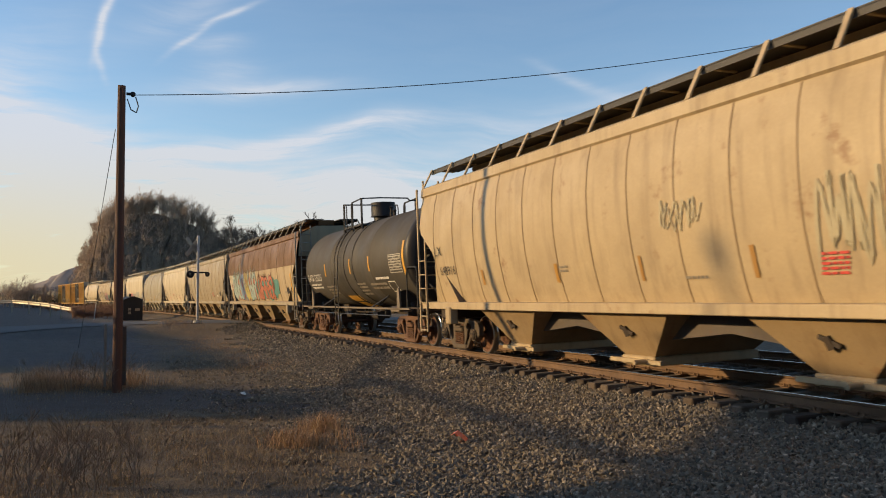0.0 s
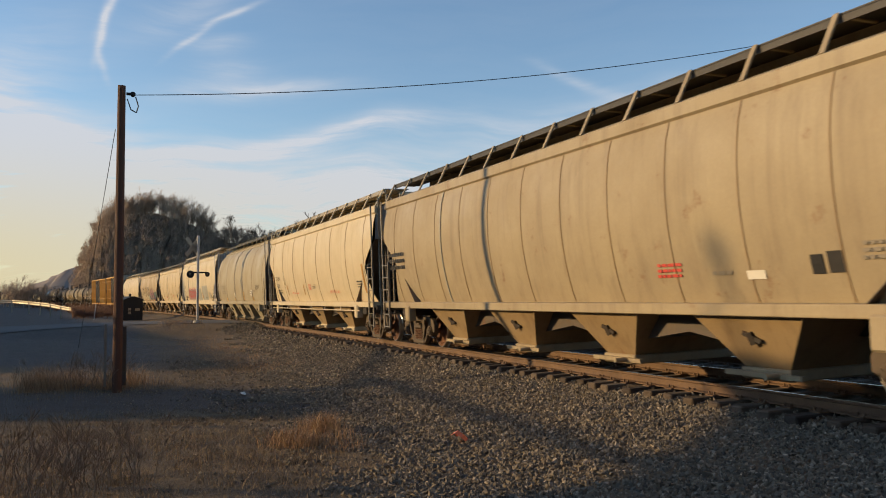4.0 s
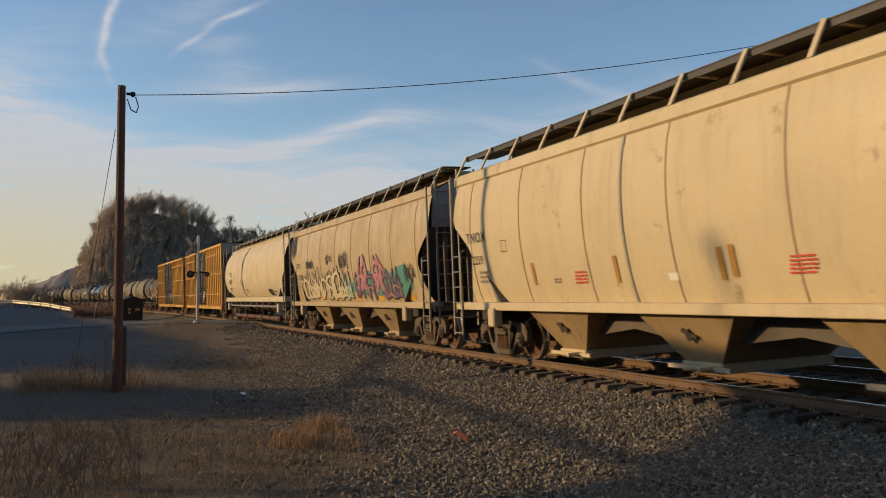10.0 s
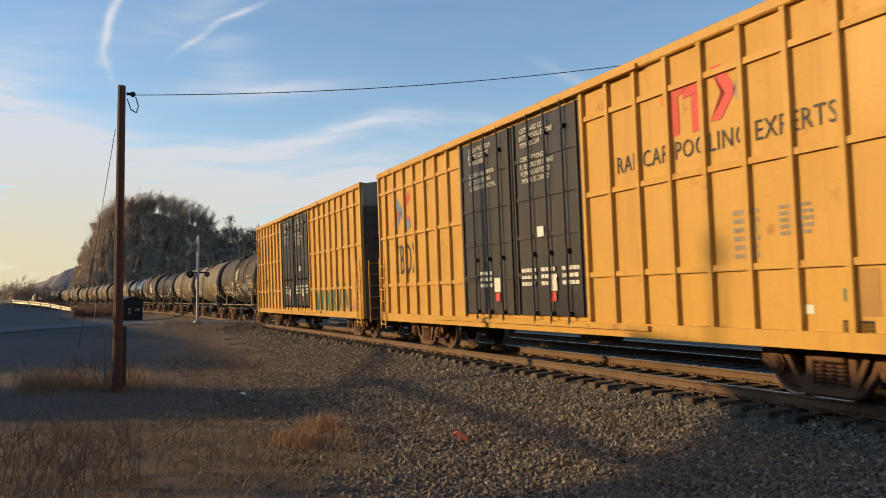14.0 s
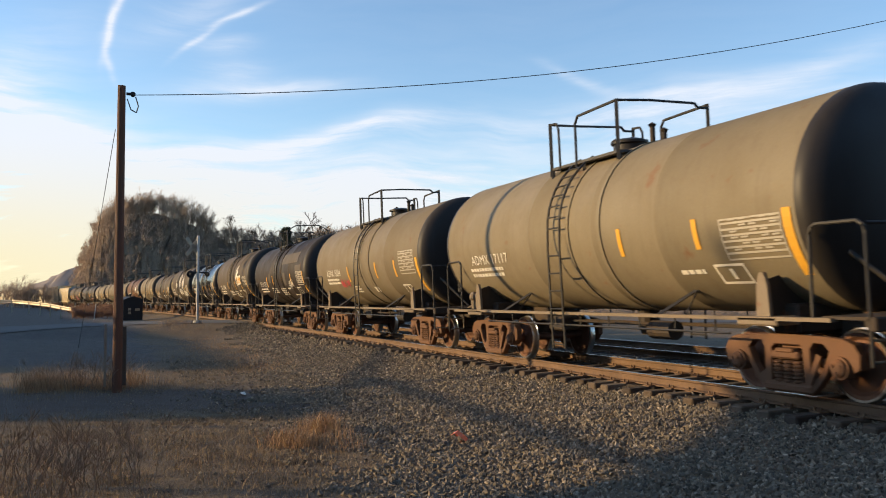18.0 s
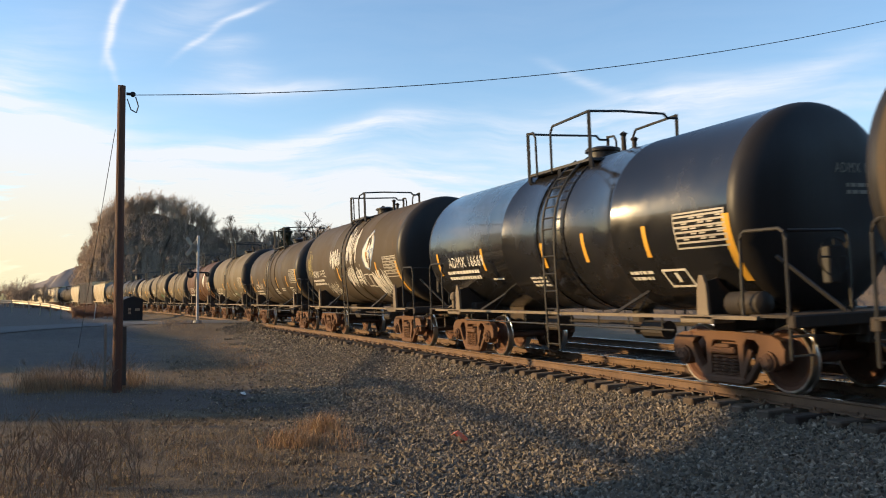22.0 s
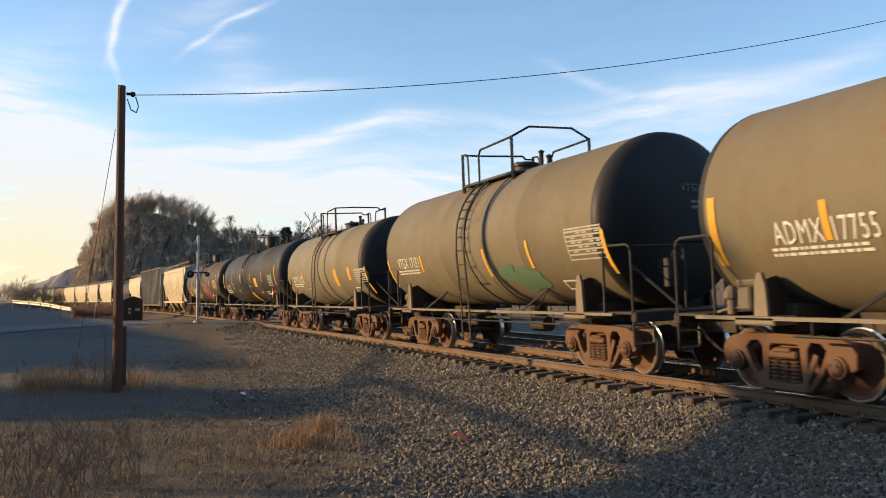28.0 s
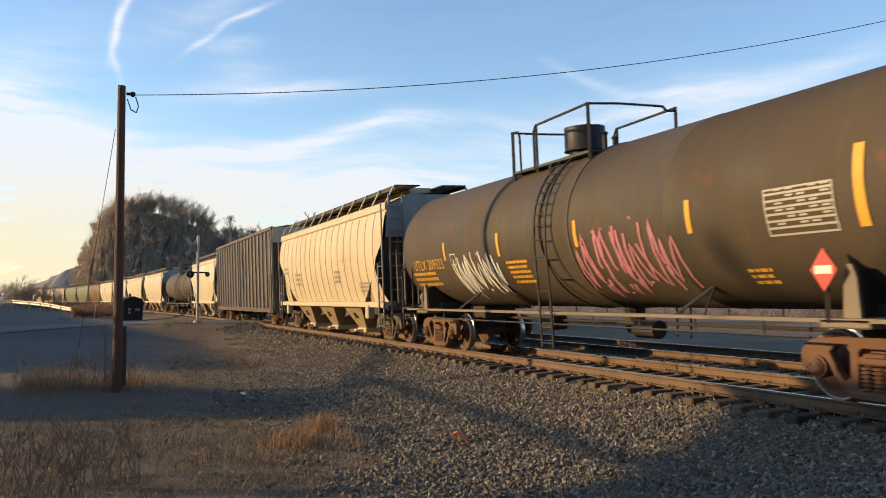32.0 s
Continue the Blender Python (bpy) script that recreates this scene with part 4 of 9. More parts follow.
            part("bay_divider", s, M["end_shade"], car, "sloping sheets between two bays, shade put into their dark colour")
    # centre sill, and a pipe along the pneumatic car
    cs = Solid()
    cs.box(-end + 0.3, end - 0.3, -0.2, 0.2, 0.78, 1.05)
    for sg in (-1, 1):
        cs.box(sg * half - 0.2, sg * half + 0.2, -1.5, 1.5, 0.86, 1.12, 0.03)
    part("centre_sill", cs, M["under"], car)
    if opts.get("pipe"):
        p = Solid()
        p.rod((-half + 1.3, -1.28, 0.42), (half - 1.3, -1.28, 0.42), 0.12, 12)
        for k in range(-3, 4):
            p.rod((k * (half - 1.5) / 3 - 0.03, -1.28, 0.42), (k * (half - 1.5) / 3 + 0.03, -1.28, 0.42), 0.15, 12)
            p.rod((k * (half - 1.5) / 3, -1.28, 0.42), (k * (half - 1.5) / 3, -1.28, 1.2), 0.025, 6)
        part("discharge_pipe", p, M["tank_rust"], car, "rust-brown discharge pipe")
        q = Solid()
        q.rod((-half + 1.0, -1.5, 1.02), (half - 1.0, -1.5, 1.02), 0.055, 8)
        for k in range(-4, 5):
            q.box(k * (half - 1.2) / 4 - 0.05, k * (half - 1.2) / 4 + 0.05, -1.58, -1.42, 0.95, 1.3, 0.01)
        part("air_pipe", q, M["galv"], car)
    if opts.get("rod"):
        q = Solid()
        q.rod((-end + 0.8, -1.6, 0.98), (end - 1.6, -1.6, 0.98), 0.022, 6)
        for k in range(-3, 4):
            q.beam((k * 2.2, -1.6, 0.96), (k * 2.2, -1.55, 1.15), 0.05, 0.03)
        part("gate_rod", q, opts.get("sill", body), car)
    # jacking pads over the trucks
    for sg in (-1, 1):
        for ys in (-1, 1):
            jp = Solid()
            xj = sg * (half - 0.55)
            jp.box(xj - 0.15, xj + 0.15, min(ys * 1.42, ys * 1.645), max(ys * 1.42, ys * 1.645), 0.74, 1.16, 0.03)
            part("jacking_pad", jp, opts.get("sill", body), car)
    for sg in (1, -1):
        truck(car, sg * half, opts.get("rusty", False), s_mid)
    ends(car, end)
    d = Decals(lambda x, z, lift: (x, -(profile_y(prof, z) + lift + 0.012), z))
    if kind in ("curve", "flat"):      # marks low down sit further in, where the sheet tucks under
        d.tuck = lambda z: -1.1 * max(0.0, 1.59 - profile_y(prof, z)) if z < 2.9 else 0.0
    if "marks" in opts:
        opts["marks"](d, rnd, end, half)
    d.build(car, NAMES)
    CARS.append((car, s_mid, half))
    return car


# ---- tank cars ----
def tank(name, label, s_mid, half, long, radius, zc, shell, opts):
    """A tank car: shell with dished heads, saddles, walkways, top platform with rails, ladders."""
    rnd = random.Random(opts.get("seed", 1))
    car = thing(name, label, "train car", "cars of the freight train")
    R, hl = radius, long
    cyl = hl - 0.42
    n = 56
    s = Solid()
    back = opts.get("back", 0.8)      # the shell reaches further towards the rear
    prof = [(-cyl - back, R)]
    seams = opts.get("seams", [-0.35 * cyl, 0.1 * cyl, 0.45 * cyl])
    for x in sorted(seams):
        prof += [(x - 0.03, R), (x - 0.02, R + 0.006), (x + 0.02, R + 0.006), (x + 0.03, R)]
    prof.append((cyl, R))
    s.lathe(prof, n, (0, 0, zc), 0)
    part("shell", s, shell, car, smooth=True)
    for sg in (-1, 1):
        h = Solid()
        rim = cyl if sg > 0 else cyl + back
        pr = [(sg * rim, R + 0.002)]
        for i in range(0, 9):
            a = radians(90 * i / 8)
            pr.append((sg * (rim + 0.06 + 0.36 * math.sin(a)), R * max(0.0, math.cos(a)) ** 0.55))
        h.lathe(pr, n, (0, 0, zc), 0)
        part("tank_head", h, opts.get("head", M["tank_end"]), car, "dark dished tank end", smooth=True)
    if opts.get("jacket", True):
        b = Solid()
        for x in opts.get("bands", (-0.3, 0.75)):
            b.lathe([(x - 0.05, R), (x - 0.05, R + 0.022), (x + 0.05, R + 0.022), (x + 0.05, R)], n, (0, 0, zc), 0)
        part("shell_band", b, shell, car, smooth=True)
    wz = 1.08      # walkway height
    end = half + 1.72
    # stub sills, end platforms
    for sg in (-1, 1):
        f = Solid()
        f.box(min(sg * end, sg * (half - 1.3)), max(sg * end, sg * (half - 1.3)), -0.34, 0.34, 0.80, 1.12, 0.02)
        f.box(sg * end - 0.07, sg * end + 0.07, -1.5, 1.5, 0.95, 1.12, 0.02)
        f.box(min(sg * end, sg * (end - 0.7)), max(sg * end, sg * (end - 0.7)), -1.5, 1.5, 1.08, 1.12)
        part("end_platform", f, opts.get("frame", M["under"]), car, "black steel end platform")
        b = Solid()
        arc = [(R * 0.985 * math.sin(radians(-50 + 100 * i / 14)), zc - R * 0.985 * math.cos(radians(-50 + 100 * i / 14))) for i in range(15)]
        b.slab([(-1.43, 1.0), (-1.38, arc[0][1] - 0.06)] + arc + [(1.38, arc[0][1] - 0.06), (1.43, 1.0)], 0, sg * half - 0.02, sg * half + 0.02)
        b.box(sg * half - 0.24, sg * half + 0.24, -1.1, 1.1, 0.84, 1.25, 0.04)
        part("saddle", b, M["under"], car)
        for ys in (-1, 1):
            b = Solid()
            za = arc[0][1]
            b.slab([(sg * half + u, w) for u, w in ((-0.13, 1.0), (0.13, 1.0), (0.09, za - 0.12), (0.03, za + 0.04), (-0.05, za + 0.04), (-0.10, za - 0.12))], 1, ys * 1.40, ys * 1.455)
            b.box(sg * half - 0.4, sg * half + 0.34, min(ys * 1.15, ys * 1.56), max(ys * 1.15, ys * 1.56), 0.98, 1.10, 0.02)
            part("saddle_flange", b, opts.get("saddle", M["saddle_grey"]), car, "dusty steel flange of the saddle")
        for ys in (-1, 1):
            x0, x1 = sg * (end - 0.02), sg * (end - 0.75)
            rail_mat = opts.get("rail", M["rail_handle"])
            r = Solid()
            r.tube([(x0, ys * 1.48, 0.55), (x0 - sg * 0.004, ys * 1.48, 2.08), (x0 - sg * 0.03, ys * 1.48, 2.18), (x0 - sg * 0.12, ys * 1.48, 2.235), (x1, ys * 1.48, 2.24), (x1 - sg * 0.07, ys * 1.48, 2.2), (x1 - sg * 0.1, ys * 1.48, 2.12), (x1 - sg * 0.104, ys * 1.48, 1.1)], 0.024, 7)
            part("hand_rail", r, rail_mat, car, smooth=True)
            r = Solid()
            r.tube([(x0, ys * 1.46, 2.2), (x0, ys * 0.52, 2.2), (x0, ys * 0.44, 2.15), (x0, ys * 0.42, 2.08), (x0, ys * 0.416, 1.1)], 0.022, 7)
            part("end_rail", r, rail_mat, car, smooth=True)
            r = Solid()
            r.tube([(x0, ys * 1.49, 0.6), (x0, ys * 1.11, 0.6), (x0, ys * 1.1, 0.62), (x0, ys * 1.1, 1.0)], 0.018, 6)
            r.rod((x0, ys * 1.48, 0.85), (x0, ys * 1.1, 0.85), 0.018, 5)
            part("step", r, opts.get("saddle", M["saddle_grey"]), car)
            r = Solid()
            r.rod((sg * (end - 0.7), ys * 1.0, 1.9), (sg * (end - 0.05), ys * 0.5, 1.15), 0.03, 6)
            part("brace", r, rail_mat, car)
        truck(car, sg * half, opts.get("rusty", True), s_mid)
    # brake wheel and cylinder on the front end, control valve on the rear one
    if opts.get("reservoir"):
        bk = Solid()
        bk.lathe([(half + 0.3, 0.0), (half + 0.32, 0.1), (half + 0.38, 0.165), (half + 0.62, 0.17), (half + 0.62, 0.18), (half + 0.68, 0.18), (half + 0.68, 0.17), (half + 1.0, 0.165), (half + 1.06, 0.1), (half + 1.08, 0.0)], 18, (0, -1.22, 1.26), 0)
        part("air_reservoir", bk, M["tank_black"], car, smooth=True)
    vb = Solid()
    xv = -half - 0.62
    vb.box(xv - 0.12, xv + 0.14, -1.2, -0.9, 1.16, 1.48, 0.03)
    vb.lathe([(-0.2, 0.0), (-0.2, 0.09), (0.16, 0.09), (0.2, 0.05), (0.2, 0.0)], 12, (xv + 0.02, -1.05, 1.56), 0)
    vb.lathe([(1.1, 0.07), (1.3, 0.07), (1.34, 0.11), (1.42, 0.11), (1.5, 0.06), (1.52, 0.0)], 10, (xv - 0.26, -1.16, 0), 2)
    vb.pipe([(xv + 0.1, -1.05, 1.3), (xv + 0.34, -1.0, 1.34), (xv + 0.4, -0.9, 1.2), (xv + 0.4, -0.8, 1.1)], 0.022, 6)
    vb.pipe([(xv - 0.1, -1.1, 1.2), (xv - 0.3, -1.2, 1.18), (xv - 0.55, -1.2, 1.12)], 0.02, 6)
    part("control_valve", vb, opts.get("saddle", M["saddle_grey"]), car, "dusty brake control valve with pipes")
    bw = Solid()
    bw.lathe([(-0.015, 0.25), (0.015, 0.27), (0.02, 0.25)], 16, (end - 0.08, -0.62, 1.85), 0)
    bw.box(end - 0.2, end - 0.06, -0.72, -0.5, 1.5, 2.0, 0.02)
    for a in range(4):
        bw.rod((end - 0.07, -0.62, 1.85), (end - 0.07, -0.62 + 0.25 * math.cos(a * 1.57), 1.85 + 0.25 * math.sin(a * 1.57)), 0.014, 5)
    part("brake_wheel", bw, M["rail_handle"], car)
    # long side walkway rails with struts up to the shell
    for ys in (-1, 1):
        w = Solid()
        w.box(-half - 1.2, half + 1.2, ys * 1.42, ys * 1.56, wz - 0.03, wz + 0.02)
        part("side_walkway", w, opts.get("saddle", M["saddle_grey"]), car)
        st = Solid()
        for x in opts.get("struts", (-0.62 * half, 0.58 * half)):
            zz = zc - R * 0.78
            yy = ys * (math.sqrt(R * R - (zz - zc) ** 2) + 0.01)
            for dx in (-0.34, 0.34):
                st.beam((x + dx, ys * 1.5, wz), (x, yy, zz + 0.05), 0.05, 0.02, (0, ys, 0))
        st.rod((-half + 0.6, ys * 1.5, wz - 0.22), (half - 0.6, ys * 1.5, wz - 0.22), 0.018, 5)
        for k in range(-4, 5):
            st.rod((k * half / 5, ys * 1.5, wz - 0.22), (k * half / 5, ys * 1.5, wz), 0.014, 5)
        part("walkway_strut", st, opts.get("rail", M["rail_handle"]), car)
    # ladders to the top platform
    lx = opts.get("ladder", -0.6)
    a_top = radians(60)
    rung = Solid()
    rung.rod((-0.22, 0, 0), (0.22, 0, 0), 0.016, 6)
    rung = rung.mesh("rung", opts.get("rail", M["rail_handle"]))
    for ys in (-1, 1):
        lad = Solid()
        for dx in (-0.22, 0.22):
            pts = [(lx + dx, ys * 1.60, 0.42), (lx + dx, ys * 1.62, 1.3), (lx + dx, ys * (R + 0.12), zc - 0.3)]
            for i in range(1, 9):
                a = a_top * i / 8
                pts.append((lx + dx, ys * (R + 0.11) * math.cos(a), zc + (R + 0.11) * math.sin(a)))
            lad.pipe(pts, 0.024, 5)
        lad = part("ladder", lad, opts.get("rail", M["rail_handle"]), car)
        places = [(float(np.interp(z, [0.42, 1.3, zc - 0.3], [1.60, 1.62, R + 0.12])), float(z)) for z in np.arange(0.5, zc - 0.2, 0.33)]
        places += [((R + 0.11) * math.cos(a_top * (i + 0.3) / 8), zc + (R + 0.11) * math.sin(a_top * (i + 0.3) / 8)) for i in range(8)]
        for y, z in places:
            part("rung", rung, None, lad).location = (lx, ys * y, z)
    # top platform and the rails round it
    top = zc + R
    px0, px1, zt = opts.get("rails", (-1.45, 0.8, 4.83))
    yr = 1.0
    zf = zc + math.sqrt(R * R - yr * yr) + 0.16
    for ys in (-1, 1):
        pf = Solid()
        pf.box(px0 - 0.03, px1 + 0.03, min(ys * 0.62, ys * 1.0), max(ys * 0.62, ys * 1.0), zf, zf + 0.05)
        for x in (px0, (px0 + px1) / 2, px1):
            pf.beam((x, ys * 0.97, zf), (x, ys * 0.97, zf - 0.2), 0.06, 0.05)
        part("top_platform", pf, M["grate"], car)
    arch = opts.get("style", 0)
    rail_mat = opts.get("rail", M["rail_handle"])

    def rail_piece(name, build):
        q = Solid()
        build(q)
        part(name, q, rail_mat, car)

    for x in (px0, px1):
        if arch and x == px1:
            rail_piece("platform_rail", lambda q: q.pipe([(x, -yr, zt), (x, -0.55, zt + 0.24), (x, 0.55, zt + 0.24), (x, yr, zt)], 0.026, 6))
        else:
            rail_piece("platform_rail", lambda q: q.pipe([(x, -yr, zt), (x, -0.3, zt + (0.03 if x == px1 else 0)), (x, 0.7, zt + 0.02), (x, 0.78, zt - 0.06), (x, yr, zt - 0.06)], 0.026, 6))
        for ys in (-1, 1):
            rail_piece("platform_post", lambda q: q.beam((x, ys * yr, zf - 0.12), (x, ys * yr, zt + 0.02), 0.06, 0.045))
    for ys in (-1, 1):
        y = ys * yr
        k = min(px0 + 0.95, px1 - 0.4)
        rail_piece("platform_rail", lambda q: q.pipe([(px0, y, zt), (px0 + 0.24, y, zt - 0.02), (px0 + 0.32, y, zt - 0.14), (px0 + 0.34, y, zf - 0.05)], 0.024, 6))
        rail_piece("platform_rail", lambda q: q.pipe([(k, y, zf - 0.05), (k, y, zt - 0.16), (k + 0.1, y, zt - 0.03), (px1, y, zt)], 0.026, 6))
        if opts.get("mid_post"):
            rail_piece("platform_post", lambda q: q.beam((k + 0.12, y, zf - 0.1), (k + 0.12, y, zt - 0.02), 0.05, 0.04))
    dm = Solid()
    mx = opts.get("manway", (px0 + px1) / 2 + 0.1)
    if opts.get("dome"):
        dm.lathe([(top - 0.15, 0.34), (top + 0.12, 0.34), (top + 0.12, 0.45), (top + 0.15, 0.43), (top + 0.62, 0.43), (top + 0.64, 0.0)], 22, (mx, 0, 0), 2)
    else:
        dm.lathe([(top - 0.1, 0.30), (top + 0.14, 0.30), (top + 0.14, 0.36), (top + 0.19, 0.36), (top + 0.24, 0.20), (top + 0.25, 0.0)], 20, (mx, 0, 0), 2)
    part("manway", dm, opts.get("dome_mat", M["tank_end"]), car, smooth=True)
    vv = Solid()
    for x, h in ((mx - 0.62, 0.26), (mx + 0.6, 0.36), (mx + 0.95, 0.2)):
        vv.lathe([(top - 0.08, 0.10), (top + 0.06, 0.10), (top + 0.08, 0.05), (top + h, 0.05), (top + h + 0.05, 0.08), (top + h + 0.1, 0.0)], 10, (x, 0.1, 0), 2)
    part("valve", vv, M["under"], car)
    # bottom gear
    bo = Solid()
    bo.lathe([(0.62, 0.14), (0.75, 0.2), (1.3, 0.2)], 12, (lx + 0.6, 0, 0), 2, True)
    bo.rod((lx - 1.6, -0.5, 0.85), (lx + 1.9, -0.5, 0.85), 0.03, 6)
    bo.rod((-half + 0.8, 0.35, 0.80), (half - 0.8, 0.35, 0.80), 0.035, 6)
    bo.box(lx - 1.9, lx - 1.3, -0.75, -0.35, 0.66, 0.95, 0.04)
    bo.rod((lx + 1.7, -0.7, 0.78), (lx + 2.3, -0.7, 0.78), 0.16, 12)
    part("bottom_outlet", bo, M["under"], car)
    ends(car, end)
    d = Decals(lambda x, z, lift: (x, -(math.sqrt(max(0.04, R * R - (z - zc) ** 2)) + lift + 0.009), z))
    d.tuck = lambda z: 0.07
    # edge reflectors and marks
    if "marks" not in opts:
        for x in (-cyl + 0.05, -0.3 * cyl, 0.3 * cyl, cyl - 0.16):
            d.quad("stripe", x, x + 0.1, zc - 0.4, zc + 0.3, 0.005)
    if "marks" in opts:
        opts["marks"](d, rnd, cyl, zc)
    d.build(car, NAMES)
    if "head_marks" in opts:
        hd = Decals(lambda y, z, lift: (cyl + 0.06 + 0.36 * math.sin(math.acos(min(1.0, (math.hypot(y, z - zc) / R) ** (1 / 0.55)))) + 0.008, y, z))
        opts["head_marks"](hd, rnd, zc)
        hd.build(car, NAMES)
    CARS.append((car, s_mid, half))
    return car


# ---- boxcars ----
def boxcar(name, label, s_mid, half, end, body, opts):
    car = thing(name, label, "train car", "cars of the freight train")
    rnd = random.Random(opts.get("seed", 1))
    z0, z1, W = opts.get("z0", 0.72), opts.get("z1", 5.12), 1.52
    door = opts.get("door", 2.7)
    dx = opts.get("door_x", -0.5)
    for sg in (-1, 1):
        s = Solid()
        s.box(-end, end, sg * (W - 0.05), sg * W, z0 + 0.1, z1)
        part("side_wall", s, body, car)
        step = opts.get("rib", 0.80)
        xs = []
        x = dx + door + 0.02
        while x < end - 0.2:
            xs.append(x)
            x += step
        x = dx - door - 0.02
        while x > -end + 0.2:
            xs.append(x)
            x -= step
        xs += [-end + 0.05, end - 0.05]
        for x in xs:
            r = Solid()
            r.slab([(x - 0.06, sg * W), (x + 0.06, sg * W), (x + 0.045, sg * (W + 0.075)), (x - 0.045, sg * (W + 0.075))], 2, z0 + 0.12, z1 - 0.12)
            part("side_post", r, opts.get("post", body), car)
        if opts.get("belts", True):
            for k, z in enumerate(opts.get("belt_z", (1.76, 3.16, 4.5))):
                b = Solid()
                for a, c in ((-end + 0.05, dx - door - 0.05), (dx + door + 0.05, end - 0.05)):
                    b.box(a, c, sg * W, sg * (W + 0.05), z - 0.045, z + 0.045)
                part("side_belt", b, body, car)
        c = Solid()
        c.box(-end - 0.02, end + 0.02, sg * (W - 0.08), sg * (W + 0.09), z1 - 0.13, z1 + 0.03, 0.02)
        part("top_chord", c, body, car)
        c = Solid()
        dip = opts.get("dip", 0.0)
        c.slab([(-end, z0 + 0.22), (end, z0 + 0.22), (end, z0), (half * 0.75, z0), (half * 0.6, z0 - dip), (-half * 0.6, z0 - dip), (-half * 0.75, z0), (-end, z0)], 1, sg * (W - 0.05), sg * (W + 0.08))
        part("side_sill", c, opts.get("sill", body), car)
        # two plug doors a side with their locking bars
        for k in (-1, 1):
            if not opts.get("doors", True):
                break
            a, b = sorted((dx + k * 0.04, dx + k * (door - 0.05)))
            q = Solid()
            q.box(a, b, sg * (W + 0.01), sg * (W + 0.06), z0 + 0.3, z1 - 0.22, 0.01)
            for i in range(1, 5):
                z = z0 + 0.3 + (z1 - z0 - 0.52) * i / 5
                q.box(a + 0.05, b - 0.05, sg * (W + 0.06), sg * (W + 0.085), z - 0.04, z + 0.04)
            for u in (a + 0.06, b - 0.12):
                q.box(u, u + 0.06, sg * (W + 0.06), sg * (W + 0.10), z0 + 0.3, z1 - 0.22)
            dr = part("door", q, opts.get("door_mat", M["door_black"]), car, opts.get("door_label", "black plug door with locking bars"))
            g = Solid()
            for u in (a + (b - a) * 0.3, a + (b - a) * 0.55, a + (b - a) * 0.8):
                g.rod((u, sg * (W + 0.13), z0 + 0.15), (u, sg * (W + 0.13), z1 - 0.1), 0.022, 6)
                for z in (z0 + 0.35, z0 + 1.5, z1 - 0.6):
                    g.box(u - 0.05, u + 0.05, sg * (W + 0.06), sg * (W + 0.15), z - 0.04, z + 0.04)
            g.box(a + 0.2, a + 0.9, sg * (W + 0.1), sg * (W + 0.14), z0 + 1.1, z0 + 1.14)
            part("locking_bar", g, opts.get("door_mat", M["door_black"]), dr)
        rail = Solid()
        for z in (z0 + 0.16, z1 - 0.10):
            rail.box(dx - door - 1.8, dx + door + 1.8, sg * (W + 0.08), sg * (W + 0.14), z - 0.04, z + 0.04)
        if opts.get("doors", True):
            part("door_track", rail, body, car)
        for x in (end - 0.32, -end + 0.32):
            la = Solid()
            ladder(la, x, sg * (W + 0.12), 0.5, 2.6)
            part("side_ladder", la, body, car)
    for sg in (-1, 1):
        e = Solid()
        e.box(sg * end - 0.05, sg * end + 0.05, -W, W, z0, z1 - 0.75)
        nz = 9
        for i in range(nz):
            z = z0 + 0.35 + (z1 - z0 - 1.25) * i / (nz - 1)
            rib = Solid()
            rib.slab([(-W + 0.1, z - 0.1), (W - 0.1, z - 0.1), (W - 0.1, z + 0.1), (-W + 0.1, z + 0.1)], 0, sg * (end + 0.05), sg * (end + 0.10))
            part("end_rib", rib, opts.get("end_mat", body), car)
        part("end_wall", e, opts.get("end_mat", body), car)
        e = Solid()
        e.box(sg * end - 0.05, sg * end + 0.06, -W, W, z1 - 0.75, z1)
        part("end_panel", e, opts.get("end_top", body), car, opts.get("end_label", ""))
        for ys in (-1, 1):
            lb = Solid()
            for dy in (0, 0.44):
                lb.beam((sg * (end + 0.14), ys * (1.4 - dy), 0.6), (sg * (end + 0.14), ys * (1.4 - dy), 2.6), 0.04, 0.03, (1, 0, 0))
            for z in np.arange(0.7, 2.6, 0.36):
                lb.rod((sg * (end + 0.14), ys * 1.4, z), (sg * (end + 0.14), ys * 0.96, z), 0.017, 5)
            part("end_ladder", lb, body, car)
        us = Solid()
        us.box(sg * half - 0.2, sg * half + 0.2, -1.4, 1.4, 0.80, 1.0, 0.03)
        part("bolster", us, M["under"], car)
        truck(car, sg * half, opts.get("rusty", True), s_mid)
    rf = Solid()
    rf.strip([[(x, -W, z1 - 0.02), (x, -W * 0.5, z1 + 0.10), (x, 0, z1 + 0.14), (x, W * 0.5, z1 + 0.10), (x, W, z1 - 0.02)] for x in (-end, 0, end)])
    for i in range(13):
        x = -end + 0.5 + (2 * end - 1) * i / 12
        rf.beam((x, -W, z1 + 0.0), (x, 0, z1 + 0.16), 0.08, 0.04)
        rf.beam((x, W, z1 + 0.0), (x, 0, z1 + 0.16), 0.08, 0.04)
    part("roof", rf, opts.get("roof", M["galv"]), car)
    fl = Solid()
    fl.box(-end + 0.05, end - 0.05, -1.4, 1.4, 0.98, 1.1)
    fl.box(-end - 0.4, end + 0.4, -0.22, 0.22, 0.74, 1.0)
    fl.rod((1.0, -0.9, 0.72), (2.0, -0.9, 0.72), 0.2, 12)
